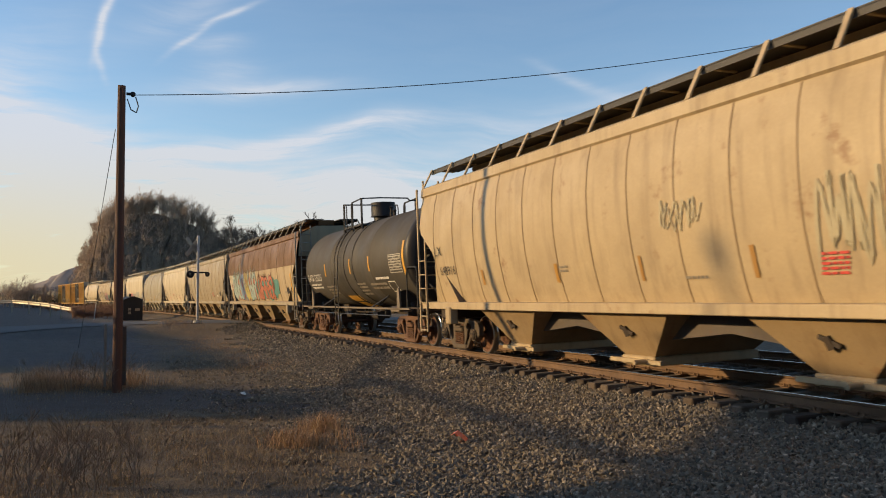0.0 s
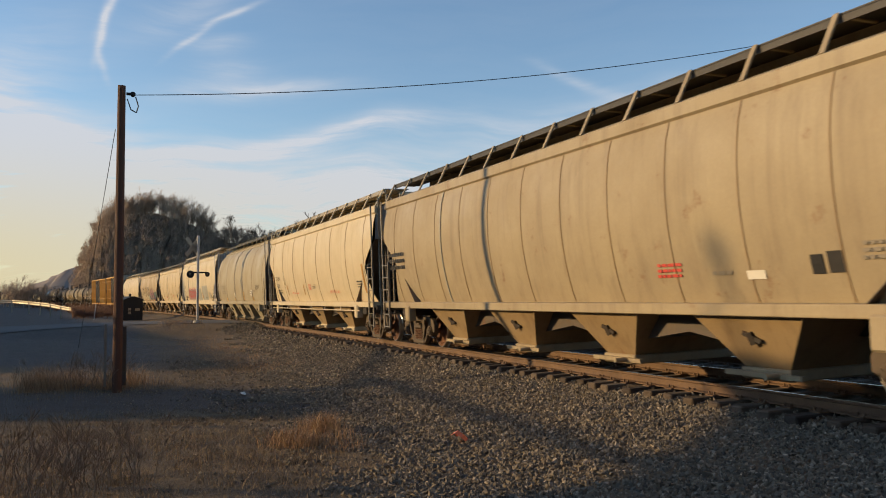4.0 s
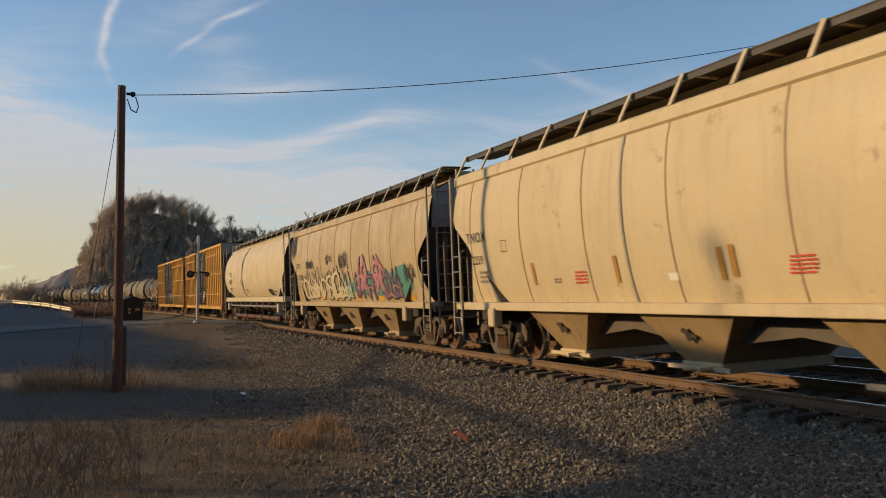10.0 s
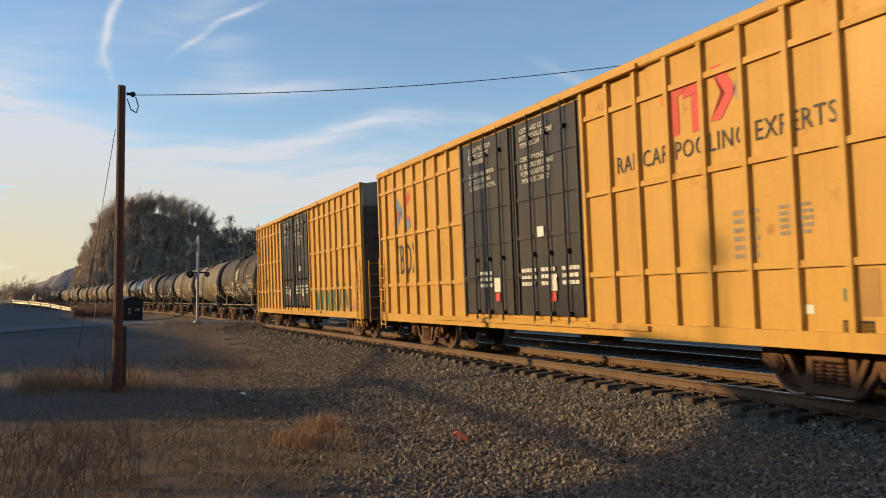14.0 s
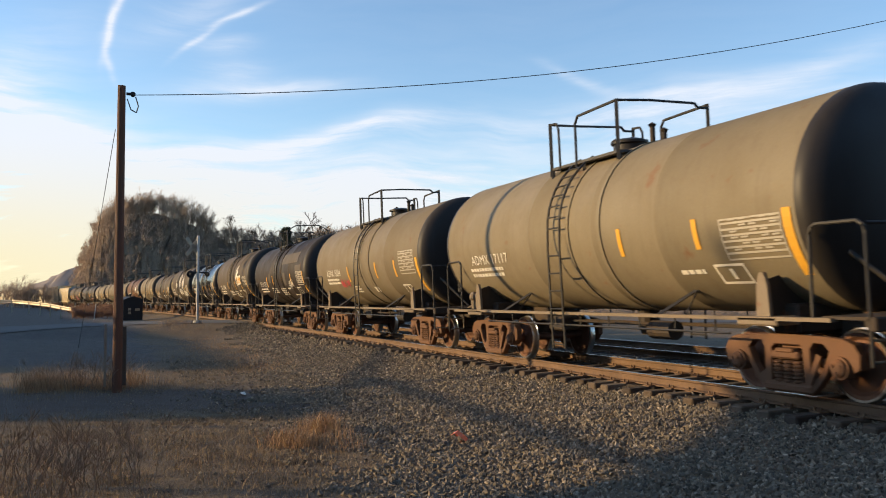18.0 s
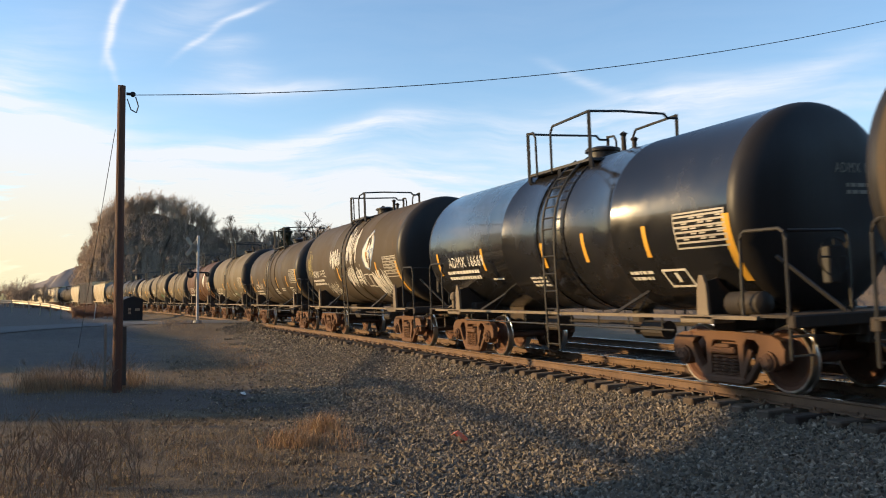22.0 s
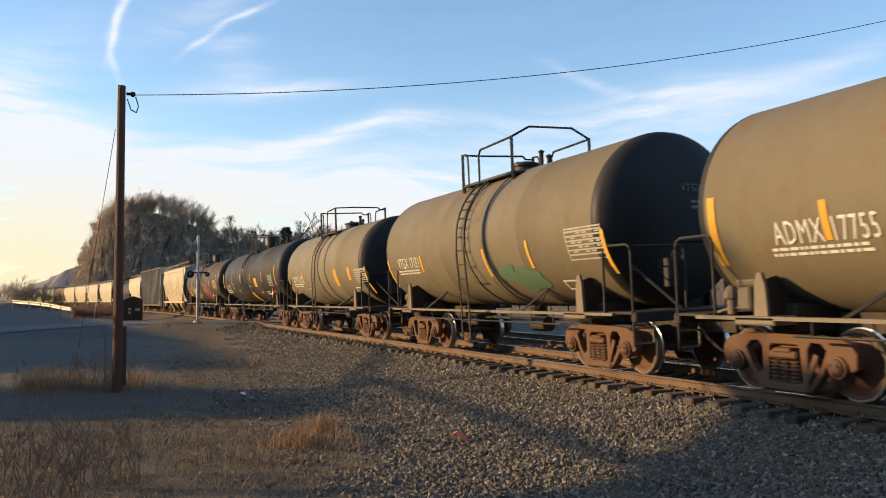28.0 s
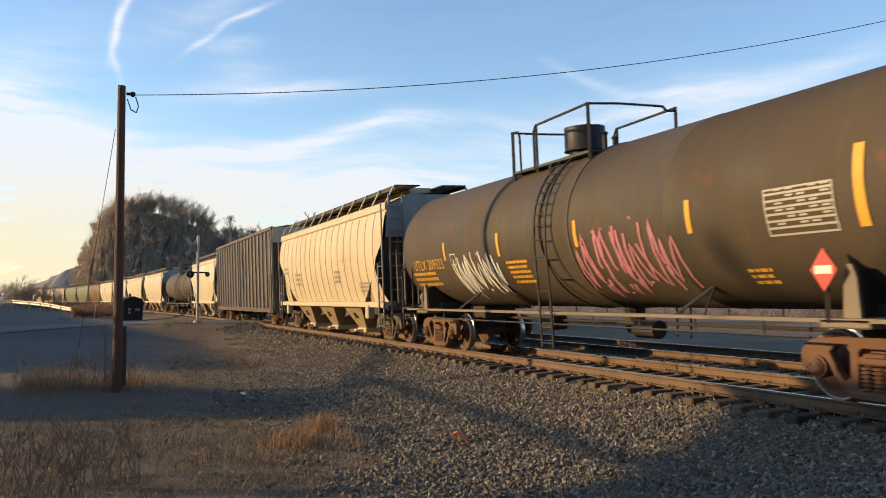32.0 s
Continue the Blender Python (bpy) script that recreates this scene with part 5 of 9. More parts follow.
    for x in np.linspace(-half + 1.5, half - 1.5, 7):
        fl.box(x - 0.05, x + 0.05, -1.4, 1.4, 0.82, 1.0)
    part("underframe", fl, M["under"], car)
    ends(car, end + 0.45)
    d = Decals(lambda x, z, lift: (x, -(W + lift + 0.003), z))
    if "marks" in opts:
        opts["marks"](d, rnd, end, half)
    d.build(car, NAMES)
    CARS.append((car, s_mid, half))
    return car


CARS = []

def marks_h1(d, rnd, a, b):
    d.words("black", "LX", -7.9, 2.43, 0.24, 1.2)
    d.words("black", "648916", -7.58, 1.94, 0.23, 0.95)
    d.quad("stripe_dull", 0.86, 0.94, 1.62, 2.03)
    d.quad("stripe_dull", 3.39, 3.48, 1.61, 2.05)
    d.quad("stripe_dull", -1.85, -1.74, 1.65, 2.01)
    d.quad("stripe_dull", -5.16, -5.04, 1.66, 2.0)
    d.bars("red", 4.57, 1.89, 0.41, 0.3, 5, rnd)
    d.scrawl("spray_faint", 4.47, 5.42, 1.71, 2.82, 4, 0.05, rnd)
    d.scrawl("spray_faint", 1.42, 2.35, 2.33, 2.84, 3, 0.04, rnd)
    d.bars("grey_mark", 2.0, 1.67, 0.5, 0.08, 1, rnd)
    d.bars("grey_mark", -1.69, 1.96, 0.3, 0.15, 2, rnd)


def marks_t2(d, rnd, a, b):
    d.words("white", "GATX 220025", -5.84, 2.07, 0.28, 0.87)
    d.bars("white", 2.97, 2.03, 1.28, 0.12, 1, rnd)
    d.bars("white", -5.65, 1.96, 1.72, 0.23, 2, rnd)
    d.bars("grey_mark", -3.38, 1.86, 1.24, 0.36, 3, rnd)
    d.bars("grey_mark", 0.66, 1.89, 0.99, 0.45, 4, rnd)
    d.bars("grey_mark", 2.18, 1.86, 1.69, 0.25, 2, rnd)
    d.panel(4.56, 5.65, 2.12, 2.67, "white")
    d.quad("stripe", -3.02, -2.86, 2.22, 2.69)
    d.quad("stripe", 0.31, 0.48, 2.23, 2.73)
    d.quad("stripe", 2.49, 2.65, 2.24, 2.72)
    d.quad("stripe", 5.76, 5.93, 2.04, 3.02)
    d.quad("stripe", -1.63, -0.21, 1.04, 1.47)
    d.border("white", 3.94, 4.58, 1.56, 1.89, 0.03)


def marks_h3(d, rnd, a, b):
    d.quad("hop_cream", -8.86, -7.65, 1.96, 2.85)
    d.words("black", "TILX", -8.69, 2.59, 0.23, 0.97)
    d.words("black", "63706", -8.47, 2.13, 0.21, 1.2)
    d.quad("stripe_dull", 5.06, 5.27, 1.61, 2.0)
    d.quad("black", 7.25, 7.46, 1.62, 1.89)
    d.quad("black", 7.51, 7.7, 1.64, 1.91)
    d.bars("grey_mark", 7.9, 1.75, 0.55, 0.14, 2, rnd)
    d.bars("grey_mark", 6.84, 1.73, 0.33, 0.1, 1, rnd)
    d.quad("stripe", 8.29, 8.58, 1.59, 2.51)


def marks_h4(d, rnd, a, b):
    d.bars("black", -9.11, 2.67, 1.38, 0.55, 3, rnd)
    d.quad("black", 6.72, 6.91, 1.63, 1.87)
    d.quad("black", 6.98, 7.21, 1.64, 1.9)
    d.bars("grey_mark", 7.48, 1.99, 0.71, 0.25, 3, rnd)
    d.quad("white", 5.61, 5.95, 1.59, 1.71)
    d.bars("grey_mark", 4.92, 1.72, 0.39, 0.1, 1, rnd)
    d.bars("red", 3.65, 1.87, 0.58, 0.25, 3, rnd)


def marks_h5(d, rnd, a, b):
    d.words("black", "CGOX", -7.02, 2.23, 0.2, 1.2)
    d.words("black", "5050", -6.89, 1.9, 0.2, 1.2)
    d.bars("black", -6.77, 1.81, 0.98, 0.21, 2, rnd)
    d.border("black", -5.17, -4.86, 2.05, 2.31, 0.015)
    d.quad("stripe_dull", -4.67, -4.49, 1.54, 2.0)
    d.quad("stripe_dull", -1.48, -1.33, 1.54, 1.99)
    d.words("red", "BEEF BLOOD MEAL ONLY", -3.76, 1.59, 0.1, 0.8)
    d.bars("red", -0.55, 1.97, 0.43, 0.26, 5, rnd)
    d.bars("grey_mark", 0.28, 1.95, 0.38, 0.15, 3, rnd)
    d.quad("stripe_dull", -7.56, -7.44, 1.96, 2.49)
    d.bars("black", 6.37, 1.97, 0.59, 0.1, 1, rnd)
    d.bars("black", 6.43, 1.87, 0.51, 0.07, 1, rnd)
    d.bars("black", 6.42, 1.78, 0.4, 0.06, 1, rnd)
    d.quad("stripe_dull", 7.11, 7.27, 1.56, 2.5)
    d.bars("grey_mark", 0.11, 1.88, 0.46, 0.13, 2, rnd)
    d.words("red", "BEEF BLOOD MEAL ONLY", 2.75, 1.58, 0.1, 0.8)


def marks_h6(d, rnd, a, b):
    d.words("grey_mark", "IC 767669", -6.51, 2.06, 0.25, 0.82)
    d.bars("grey_mark", -6.38, 1.96, 1.64, 0.26, 2, rnd)
    d.quad("stripe", -4.62, -4.36, 1.14, 1.49)
    d.quad("stripe", -1.52, -1.32, 1.07, 1.49)
    d.quad("stripe", 1.68, 1.86, 1.35, 1.8)
    d.quad("stripe", 1.67, 1.81, 1.13, 1.3)
    d.quad("stripe", 4.56, 4.67, 1.05, 1.51)
    d.quad("white", 3.91, 4.4, 1.59, 1.89)
    d.quad("black", 3.97, 4.16, 1.74, 1.86)
    d.quad("black", 4.18, 4.36, 1.74, 1.85)
    d.quad("black", 3.98, 4.16, 1.62, 1.72)
    d.quad("black", 4.19, 4.37, 1.62, 1.71)
    d.bars("grey_mark", 2.92, 1.88, 0.75, 0.25, 4, rnd)
    d.bars("grey_mark", 4.43, 1.88, 0.89, 0.13, 2, rnd)
    d.quad("white", -1.49, -1.18, 1.56, 1.8)
    d.scrawl("grey_mark", 0.9, 1.13, 1.42, 1.82, 1, 0.03, rnd)
    d.quad("white", 3.72, 4.23, 1.62, 1.8)
    d.quad("black", 3.81, 4.15, 1.65, 1.77)
    d.scrawl("black", 5.3, 6.4, 1.88, 2.15, 3, 0.03, rnd)
    d.bars("grey_mark", -6.88, 2.25, 1.63, 0.25, 2, rnd)


def marks_n7(d, rnd, a, b):
    d.quad("patch_grey", -1.16, 2.0, 1.34, 2.25)
    d.quad("patch_grey", 2.51, 5.13, 1.36, 2.44)
    d.quad("patch_grey", 5.92, 6.33, 1.48, 1.92)
    d.quad("patch_grey", 7.62, 8.08, 1.53, 2.14)
    d.quad("patch_grey", -5.48, -1.16, 1.35, 2.24)
    d.quad("stripe_dull", -0.22, 0.06, 1.47, 1.93)
    d.quad("stripe_dull", 2.4, 2.72, 1.5, 1.93)
    d.quad("stripe_dull", 5.62, 5.84, 1.49, 1.93)
    d.quad("stripe_dull", 7.96, 8.18, 1.49, 2.43)
    d.quad("black", 7.34, 7.85, 1.53, 1.83)
    d.quad("white", 7.39, 7.55, 1.67, 1.8)
    d.quad("white", 7.61, 7.79, 1.69, 1.81)
    d.bars("black", 6.5, 1.73, 0.53, 0.24, 3, rnd)
    d.bars("black", 3.75, 1.59, 1.1, 0.12, 2, rnd)
    d.quad("patch_grey", -9.09, -8.07, 1.95, 3.02)
    d.words("black", "NCIX", -7.82, 2.33, 0.27, 0.81)
    d.words("black", "716", -7.68, 1.87, 0.27, 0.78)
    d.border("black", -6.54, -6.23, 2.04, 2.33, 0.02)
    d.bars("black", -7.54, 1.72, 1.57, 0.21, 2, rnd)
    d.quad("patch_grey", -8.9, -7.94, 1.39, 1.94)
    d.quad("stripe_dull", -5.63, -5.42, 1.5, 1.94)


def marks_h8(d, rnd, a, b):
    d.words("black", "TNOX", -7.47, 2.62, 0.24, 1.03)
    d.words("black", "2259", -7.22, 2.13, 0.2, 0.98)
    d.border("black", -5.7, -5.45, 2.34, 2.59, 0.015)
    d.quad("stripe_dull", -4.41, -4.27, 1.62, 2.06)
    d.quad("stripe_dull", -1.5, -1.33, 1.61, 2.06)
    d.quad("stripe_dull", 1.33, 1.49, 1.63, 2.08)
    d.quad("white", -0.04, 0.19, 1.61, 1.73)
    d.bars("red", 2.42, 1.88, 0.44, 0.26, 5, rnd)
    d.bars("grey_mark", -6.89, 1.97, 0.51, 0.31, 3, rnd)
    d.bars("grey_mark", -3.56, 1.73, 0.25, 0.11, 2, rnd)
    d.bars("red", -2.78, 1.84, 0.42, 0.25, 4, rnd)
    d.quad("black", 4.93, 5.5, 1.62, 1.92)
    d.quad("white", 5.07, 5.21, 1.74, 1.88)
    d.bars("grey_mark", 6.0, 2.16, 0.72, 0.25, 3, rnd)
    d.quad("stripe_dull", 6.87, 7.07, 1.59, 2.57)
    d.quad("stripe_dull", 3.93, 4.08, 1.58, 2.05)
    d.quad("stripe_dull", 1.09, 1.28, 1.59, 2.06)


def marks_h9(d, rnd, a, b):
    d.quad("stripe", -3.89, -3.28, 1.33, 1.45)
    d.quad("stripe", -1.28, -0.82, 1.33, 1.45)
    d.quad("stripe", 1.19, 1.72, 1.32, 1.44)
    d.quad("stripe", 3.66, 4.11, 1.31, 1.44)
    d.quad("stripe", 5.99, 6.84, 1.33, 1.44)
    d.words("black", "CITX", -7.18, 2.67, 0.2, 0.98)
    d.words("black", "701398", -7.13, 2.16, 0.23, 0.98)
    d.scrawl("black", -8.49, -7.32, 3.01, 4.2, 6, 0.04, rnd)
    d.scrawl("black", -5.34, -4.29, 2.57, 2.9, 5, 0.07, rnd)
    d.bars("grey_mark", -6.99, 2.05, 0.82, 0.23, 3, rnd)
    d.border("black", -5.52, -5.28, 2.38, 2.64, 0.02)
    d.scrawl("black", 6.3, 7.07, 1.78, 2.34, 4, 0.03, rnd)
    d.scrawl("black", -5.41, -4.59, 2.56, 2.89, 3, 0.04, rnd)
    d.scrawl("black", -2.29, -1.36, 2.64, 3.03, 3, 0.04, rnd)
    d.scrawl("black", -0.51, 0.64, 2.38, 3.02, 4, 0.04, rnd)


def marks_h10(d, rnd, a, b):
    d.quad("hop_cream", -7.45, -6.15, 2.35, 3.14)
    d.words("black", "TCMX", -7.2, 2.8, 0.27, 0.85)
    d.words("black", "450655", -7.16, 2.33, 0.29, 0.81)
    d.bars("black", -7.13, 2.11, 0.95, 0.22, 2, rnd)
    d.border("black", -5.47, -5.19, 2.55, 2.83, 0.015)
    d.bars("black", -1.67, 1.97, 0.78, 0.24, 3, rnd)
    d.quad("black", 4.66, 5.68, 1.56, 1.88)
    d.quad("white", 4.8, 5.07, 1.64, 1.84)
    d.quad("white", 5.2, 5.45, 1.63, 1.83)
    d.bars("black", 5.96, 1.78, 0.69, 0.11, 1, rnd)


def marks_b11(d, rnd, a, b):
    logo_red(d, 4.45, 6.26, 3.74, 4.59)
    d.words("black", "RAILCAR POOLING EXPERTS", 3.18, 3.41, 0.28, 0.86)
    d.words("black", "XGH61B", 5.09, 0.85, 0.11, 0.93)
    d.quad("spray_green", 7.66, 7.88, 1.3, 1.45)
    d.quad("white", 6.94, 7.21, 1.15, 1.26)
    d.quad("black", 7.63, 8.07, 0.89, 1.08)
    d.quad("stripe", 7.65, 8.05, 0.91, 1.06)
    d.bars("grey_mark", 5.89, 2.53, 0.48, 0.71, 6, rnd)
    d.bars("grey_mark", 6.73, 2.52, 0.55, 0.42, 5, rnd)
    d.quad("stripe_dull", 7.78, 8.17, 1.13, 1.67)
    logo_cross(d, -8.38, -6.8, 3.26, 4.36)
    d.words("black", "TBOX", -8.24, 2.06, 0.87, 0.57)


def marks_b12(d, rnd, a, b):
    d.words("black", "next", -8.68, 3.9, 0.16, 1.0)
    d.words("black", "load", -8.64, 3.67, 0.17, 0.87)
    logo_cross(d, -7.77, -6.49, 3.26, 4.5)
    d.words("black", "any", -6.11, 3.91, 0.15, 1.1)
    d.words("black", "road", -6.09, 3.63, 0.23, 0.7)
    d.words("black", "TB OX", -8.64, 2.54, 0.35, 1.0)
    d.border("black", -6.7, -6.45, 2.57, 2.84, 0.02)
    d.words("black", "63 94 99", -8.46, 2.06, 0.33, 1.0)
    d.bars("grey_mark", -8.33, 1.67, 1.22, 0.26, 3, rnd)
    d.quad("black", -8.38, -7.88, 0.85, 1.05)
    d.quad("stripe", -8.34, -7.92, 0.87, 1.02)
    d.blob("white", -5.62, 1.32, 0.29, 0.1, rnd)
    d.scrawl("black", -7.63, -7.05, 1.15, 1.37, 4, 0.03, rnd)
    d.scrawl("spray_green", 3.06, 7.5, 0.74, 1.88, 6, 0.12, rnd)
    d.scrawl("spray_teal", 3.06, 7.5, 0.74, 1.88, 4, 0.1, rnd)
    d.scrawl("spray_pink", 6.77, 8.39, 0.87, 1.74, 2, 0.1, rnd)


def marks_t13(d, rnd, a, b):
    d.words("white", "VTGX 17184", -5.02, 1.99, 0.25, 0.94)
    d.bars("white", -5.17, 1.93, 1.93, 0.18, 2, rnd)
    d.quad("stripe", -2.41, -2.24, 2.02, 2.53)
    d.quad("stripe", -2.13, -1.94, 2.03, 2.52)
    d.quad("stripe", -5.98, -5.57, 1.58, 2.5)
    d.bars("white", -2.28, 1.87, 1.18, 0.23, 3, rnd)
    d.bars("white", -0.36, 2.05, 0.84, 0.54, 5, rnd)
    d.scrawl("white", -1.78, -1.32, 2.02, 2.49, 3, 0.04, rnd)
    d.scrawl("white", -0.28, 0.31, 2.41, 3.21, 5, 0.06, rnd)
    d.scrawl("white", -0.18, 0.61, 2.12, 2.31, 4, 0.03, rnd)
    d.scrawl("white", -3.4, -2.2, 1.5, 1.95, 5, 0.04, rnd)
    d.scrawl("white", -4.43, -3.34, 1.34, 1.63, 4, 0.04, rnd)
    d.panel(3.46, 4.73, 1.94, 2.48, "white")
    d.words("pale_mark", "CORN SYRUP", 3.5, 2.6, 0.16, 0.85)
    d.quad("stripe", 0.84, 1.07, 2.01, 2.52)
    d.quad("stripe", 1.18, 1.4, 2.0, 2.53)
    d.quad("stripe", 4.77, 5.06, 1.66, 2.48)
    d.scrawl("white", 1.76, 3.16, 1.84, 2.39, 3, 0.05, rnd)
    d.scrawl("white", 1.93, 3.28, 1.37, 1.82, 3, 0.06, rnd)
    d.border("white", 2.94, 3.62, 1.59, 1.84, 0.03)


def marks_t14(d, rnd, a, b):
    d.words("white", "ADMX 17117", -4.79, 2.12, 0.22, 1.0)
    d.bars("white", -4.97, 2.04, 1.77, 0.25, 2, rnd)
    d.quad("stripe", 1.2, 1.36, 2.04, 2.5)
    d.quad("stripe", 3.13, 3.31, 2.05, 2.49)
    d.quad("stripe", 4.91, 5.19, 1.62, 2.49)
    d.panel(3.72, 4.88, 1.86, 2.44, "white")
    d.border("white", 3.33, 3.95, 1.53, 1.82, 0.035)
    d.quad("white", 3.61, 3.68, 1.6, 1.75)
    d.bars("white", 2.55, 1.76, 0.55, 0.12, 1, rnd)


def marks_t15(d, rnd, a, b):
    d.words("white", "ADMX 15684", -4.62, 2.18, 0.26, 0.86)
    d.bars("white", -4.76, 2.1, 1.79, 0.25, 2, rnd)
    d.quad("stripe", -1.88, -1.69, 1.96, 2.47)
    d.quad("stripe", 1.24, 1.42, 2.0, 2.49)
    d.quad("stripe", 3.07, 3.26, 2.0, 2.49)
    d.quad("stripe", 4.91, 5.19, 1.57, 2.49)
    d.panel(3.57, 4.78, 2.06, 2.72, "white")
    d.border("white", 3.26, 3.87, 1.49, 1.77, 0.035)
    d.quad("white", 3.54, 3.61, 1.55, 1.71)
    d.bars("white", -1.76, 1.8, 0.7, 0.26, 3, rnd)
    d.scrawl("spray_red", -3.02, -1.92, 1.74, 2.03, 3, 0.04, rnd)
    d.quad("white", 0.43, 0.81, 1.58, 1.74)


def marks_t16(d, rnd, a, b):
    d.words("white", "VTGX 17216", -4.81, 2.01, 0.26, 0.89)
    d.bars("white", -5.08, 1.93, 1.85, 0.26, 2, rnd)
    d.quad("stripe", -2.97, -2.81, 1.98, 2.5)
    d.quad("stripe", -1.51, -1.32, 1.99, 2.53)
    d.quad("stripe", 0.63, 0.83, 1.99, 2.51)
    d.quad("stripe", 2.54, 2.7, 2.02, 2.51)
    d.quad("stripe", 4.85, 5.18, 1.58, 2.53)
    d.panel(3.73, 4.92, 1.98, 2.57, "white")
    d.border("white", 3.3, 3.92, 1.56, 1.9, 0.035)
    d.quad("white", 3.58, 3.65, 1.63, 1.83)
    d.bars("white", -2.21, 1.92, 1.21, 0.27, 3, rnd)
    d.bars("white", -0.17, 1.88, 1.15, 0.34, 4, rnd)
    d.bars("white", 1.33, 1.89, 0.72, 0.11, 1, rnd)
    d.bars("white", 2.05, 1.58, 0.89, 0.07, 1, rnd)
    d.quad("patch_dark", 0.75, 4.0, 2.98, 3.42)
    d.quad("patch_dark", 1.03, 1.55, 2.01, 2.59)
    d.quad("patch_dark", 3.66, 4.73, 2.59, 2.85)
    d.quad("patch_dark", -2.4, -1.95, 2.18, 2.64)
    d.scrawl("white", 2.09, 2.86, 1.87, 2.22, 3, 0.03, rnd)


def marks_t17(d, rnd, a, b):
    d.words("white", "GATX 73080", -4.97, 2.03, 0.28, 0.89)
    d.bars("white", -5.39, 1.95, 2.03, 0.26, 2, rnd)
    d.quad("stripe", -1.96, -1.66, 1.93, 2.51)
    d.quad("stripe", 0.79, 1.01, 1.97, 2.49)
    d.quad("stripe", 2.84, 3.03, 2.0, 2.48)
    d.quad("stripe", 4.72, 5.07, 1.57, 2.5)
    d.panel(3.67, 4.86, 2.14, 2.72, "white")
    d.border("white", 2.8, 3.5, 1.6, 1.93, 0.035)
    d.quad("white", 3.12, 3.2, 1.67, 1.86)
    d.bars("white", -2.05, 1.93, 1.31, 0.32, 3, rnd)
    d.bars("white", -0.25, 1.89, 1.23, 0.43, 4, rnd)
    d.bars("white", 1.54, 1.92, 0.74, 0.12, 1, rnd)
    logo_head(d, 1.39, 2.98, 2.15, 3.46)


def marks_t18(d, rnd, a, b):
    d.words("white", "ADMX 16669", -4.98, 2.1, 0.26, 0.94)
    d.bars("white", -5.2, 2.02, 1.97, 0.27, 2, rnd)
    d.quad("stripe", -5.67, -5.41, 1.92, 2.48)
    d.quad("stripe", -3.04, -2.9, 1.98, 2.48)
    d.quad("stripe", -0.25, -0.12, 1.94, 2.43)
    d.quad("stripe", 1.28, 1.48, 1.99, 2.51)
    d.quad("stripe", 3.12, 3.32, 1.99, 2.49)
    d.quad("stripe", 5.01, 5.33, 1.57, 2.52)
    d.panel(3.93, 5.07, 2.07, 2.61, "white")
    d.border("white", 3.29, 3.89, 1.5, 1.79, 0.035)
    d.quad("white", 3.56, 3.64, 1.58, 1.73)
    d.bars("white", -1.08, 1.78, 0.64, 0.23, 3, rnd)
    d.bars("white", 2.44, 1.78, 0.62, 0.19, 2, rnd)
    d.bars("white", -2.83, 1.8, 0.55, 0.07, 1, rnd)


def marks_t19(d, rnd, a, b):
    d.words("white", "ADMX 19152", -5.07, 2.2, 0.27, 0.82)
    d.bars("white", -5.35, 2.12, 1.77, 0.27, 2, rnd)
    d.quad("stripe", -1.49, -1.28, 2.0, 2.47)
    d.quad("stripe", 2.96, 3.17, 2.03, 2.5)
    d.quad("stripe", 4.85, 5.18, 1.58, 2.48)
    d.panel(3.78, 4.98, 2.01, 2.63, "white")
    d.bars("white", 0.46, 2.12, 0.79, 0.21, 2, rnd)
    logo_leaf(d, 1.69, 3.02, 2.26, 3.55)
    d.scrawl("white", -2.24, -1.0, 2.44, 3.13, 4, 0.05, rnd)
    d.scrawl("white", -0.2, 1.06, 2.53, 3.83, 5, 0.06, rnd)
    d.scrawl("white", -0.32, 1.43, 1.76, 2.45, 6, 0.05, rnd)
    d.scrawl("white", 2.41, 3.75, 1.34, 2.23, 5, 0.06, rnd)
    d.scrawl("white", -3.55, -2.13, 1.51, 1.96, 4, 0.03, rnd)
    d.scrawl("spray_yellow", -5.69, -5.11, 2.22, 3.16, 2, 0.05, rnd)
    d.border("white", 1.57, 2.05, 1.76, 2.17, 0.03)
    d.border("white", 2.1, 2.47, 1.74, 2.15, 0.03)


def marks_t20(d, rnd, a, b):
    d.words("white", "ADMX 15681", -4.66, 1.92, 0.27, 0.81)
    d.bars("white", -5.06, 1.84, 1.79, 0.28, 2, rnd)
    d.quad("stripe", -5.62, -5.46, 1.78, 2.66)
    d.quad("stripe", -3.84, -3.68, 1.89, 2.43)
    d.quad("stripe", -2.18, -1.95, 1.93, 2.43)
    d.quad("stripe", 0.86, 1.07, 1.93, 2.43)
    d.quad("stripe", 3.04, 3.27, 1.93, 2.44)
    d.quad("stripe", 5.06, 5.24, 1.74, 2.69)
    d.panel(3.84, 5.03, 2.09, 2.69, "white")
    d.border("white", 3.42, 4.07, 1.59, 1.91, 0.035)
    d.quad("white", 3.71, 3.79, 1.66, 1.84)
    d.bars("white", 0.0, 1.88, 0.8, 0.28, 3, rnd)
    d.bars("white", 1.54, 1.88, 0.73, 0.15, 2, rnd)


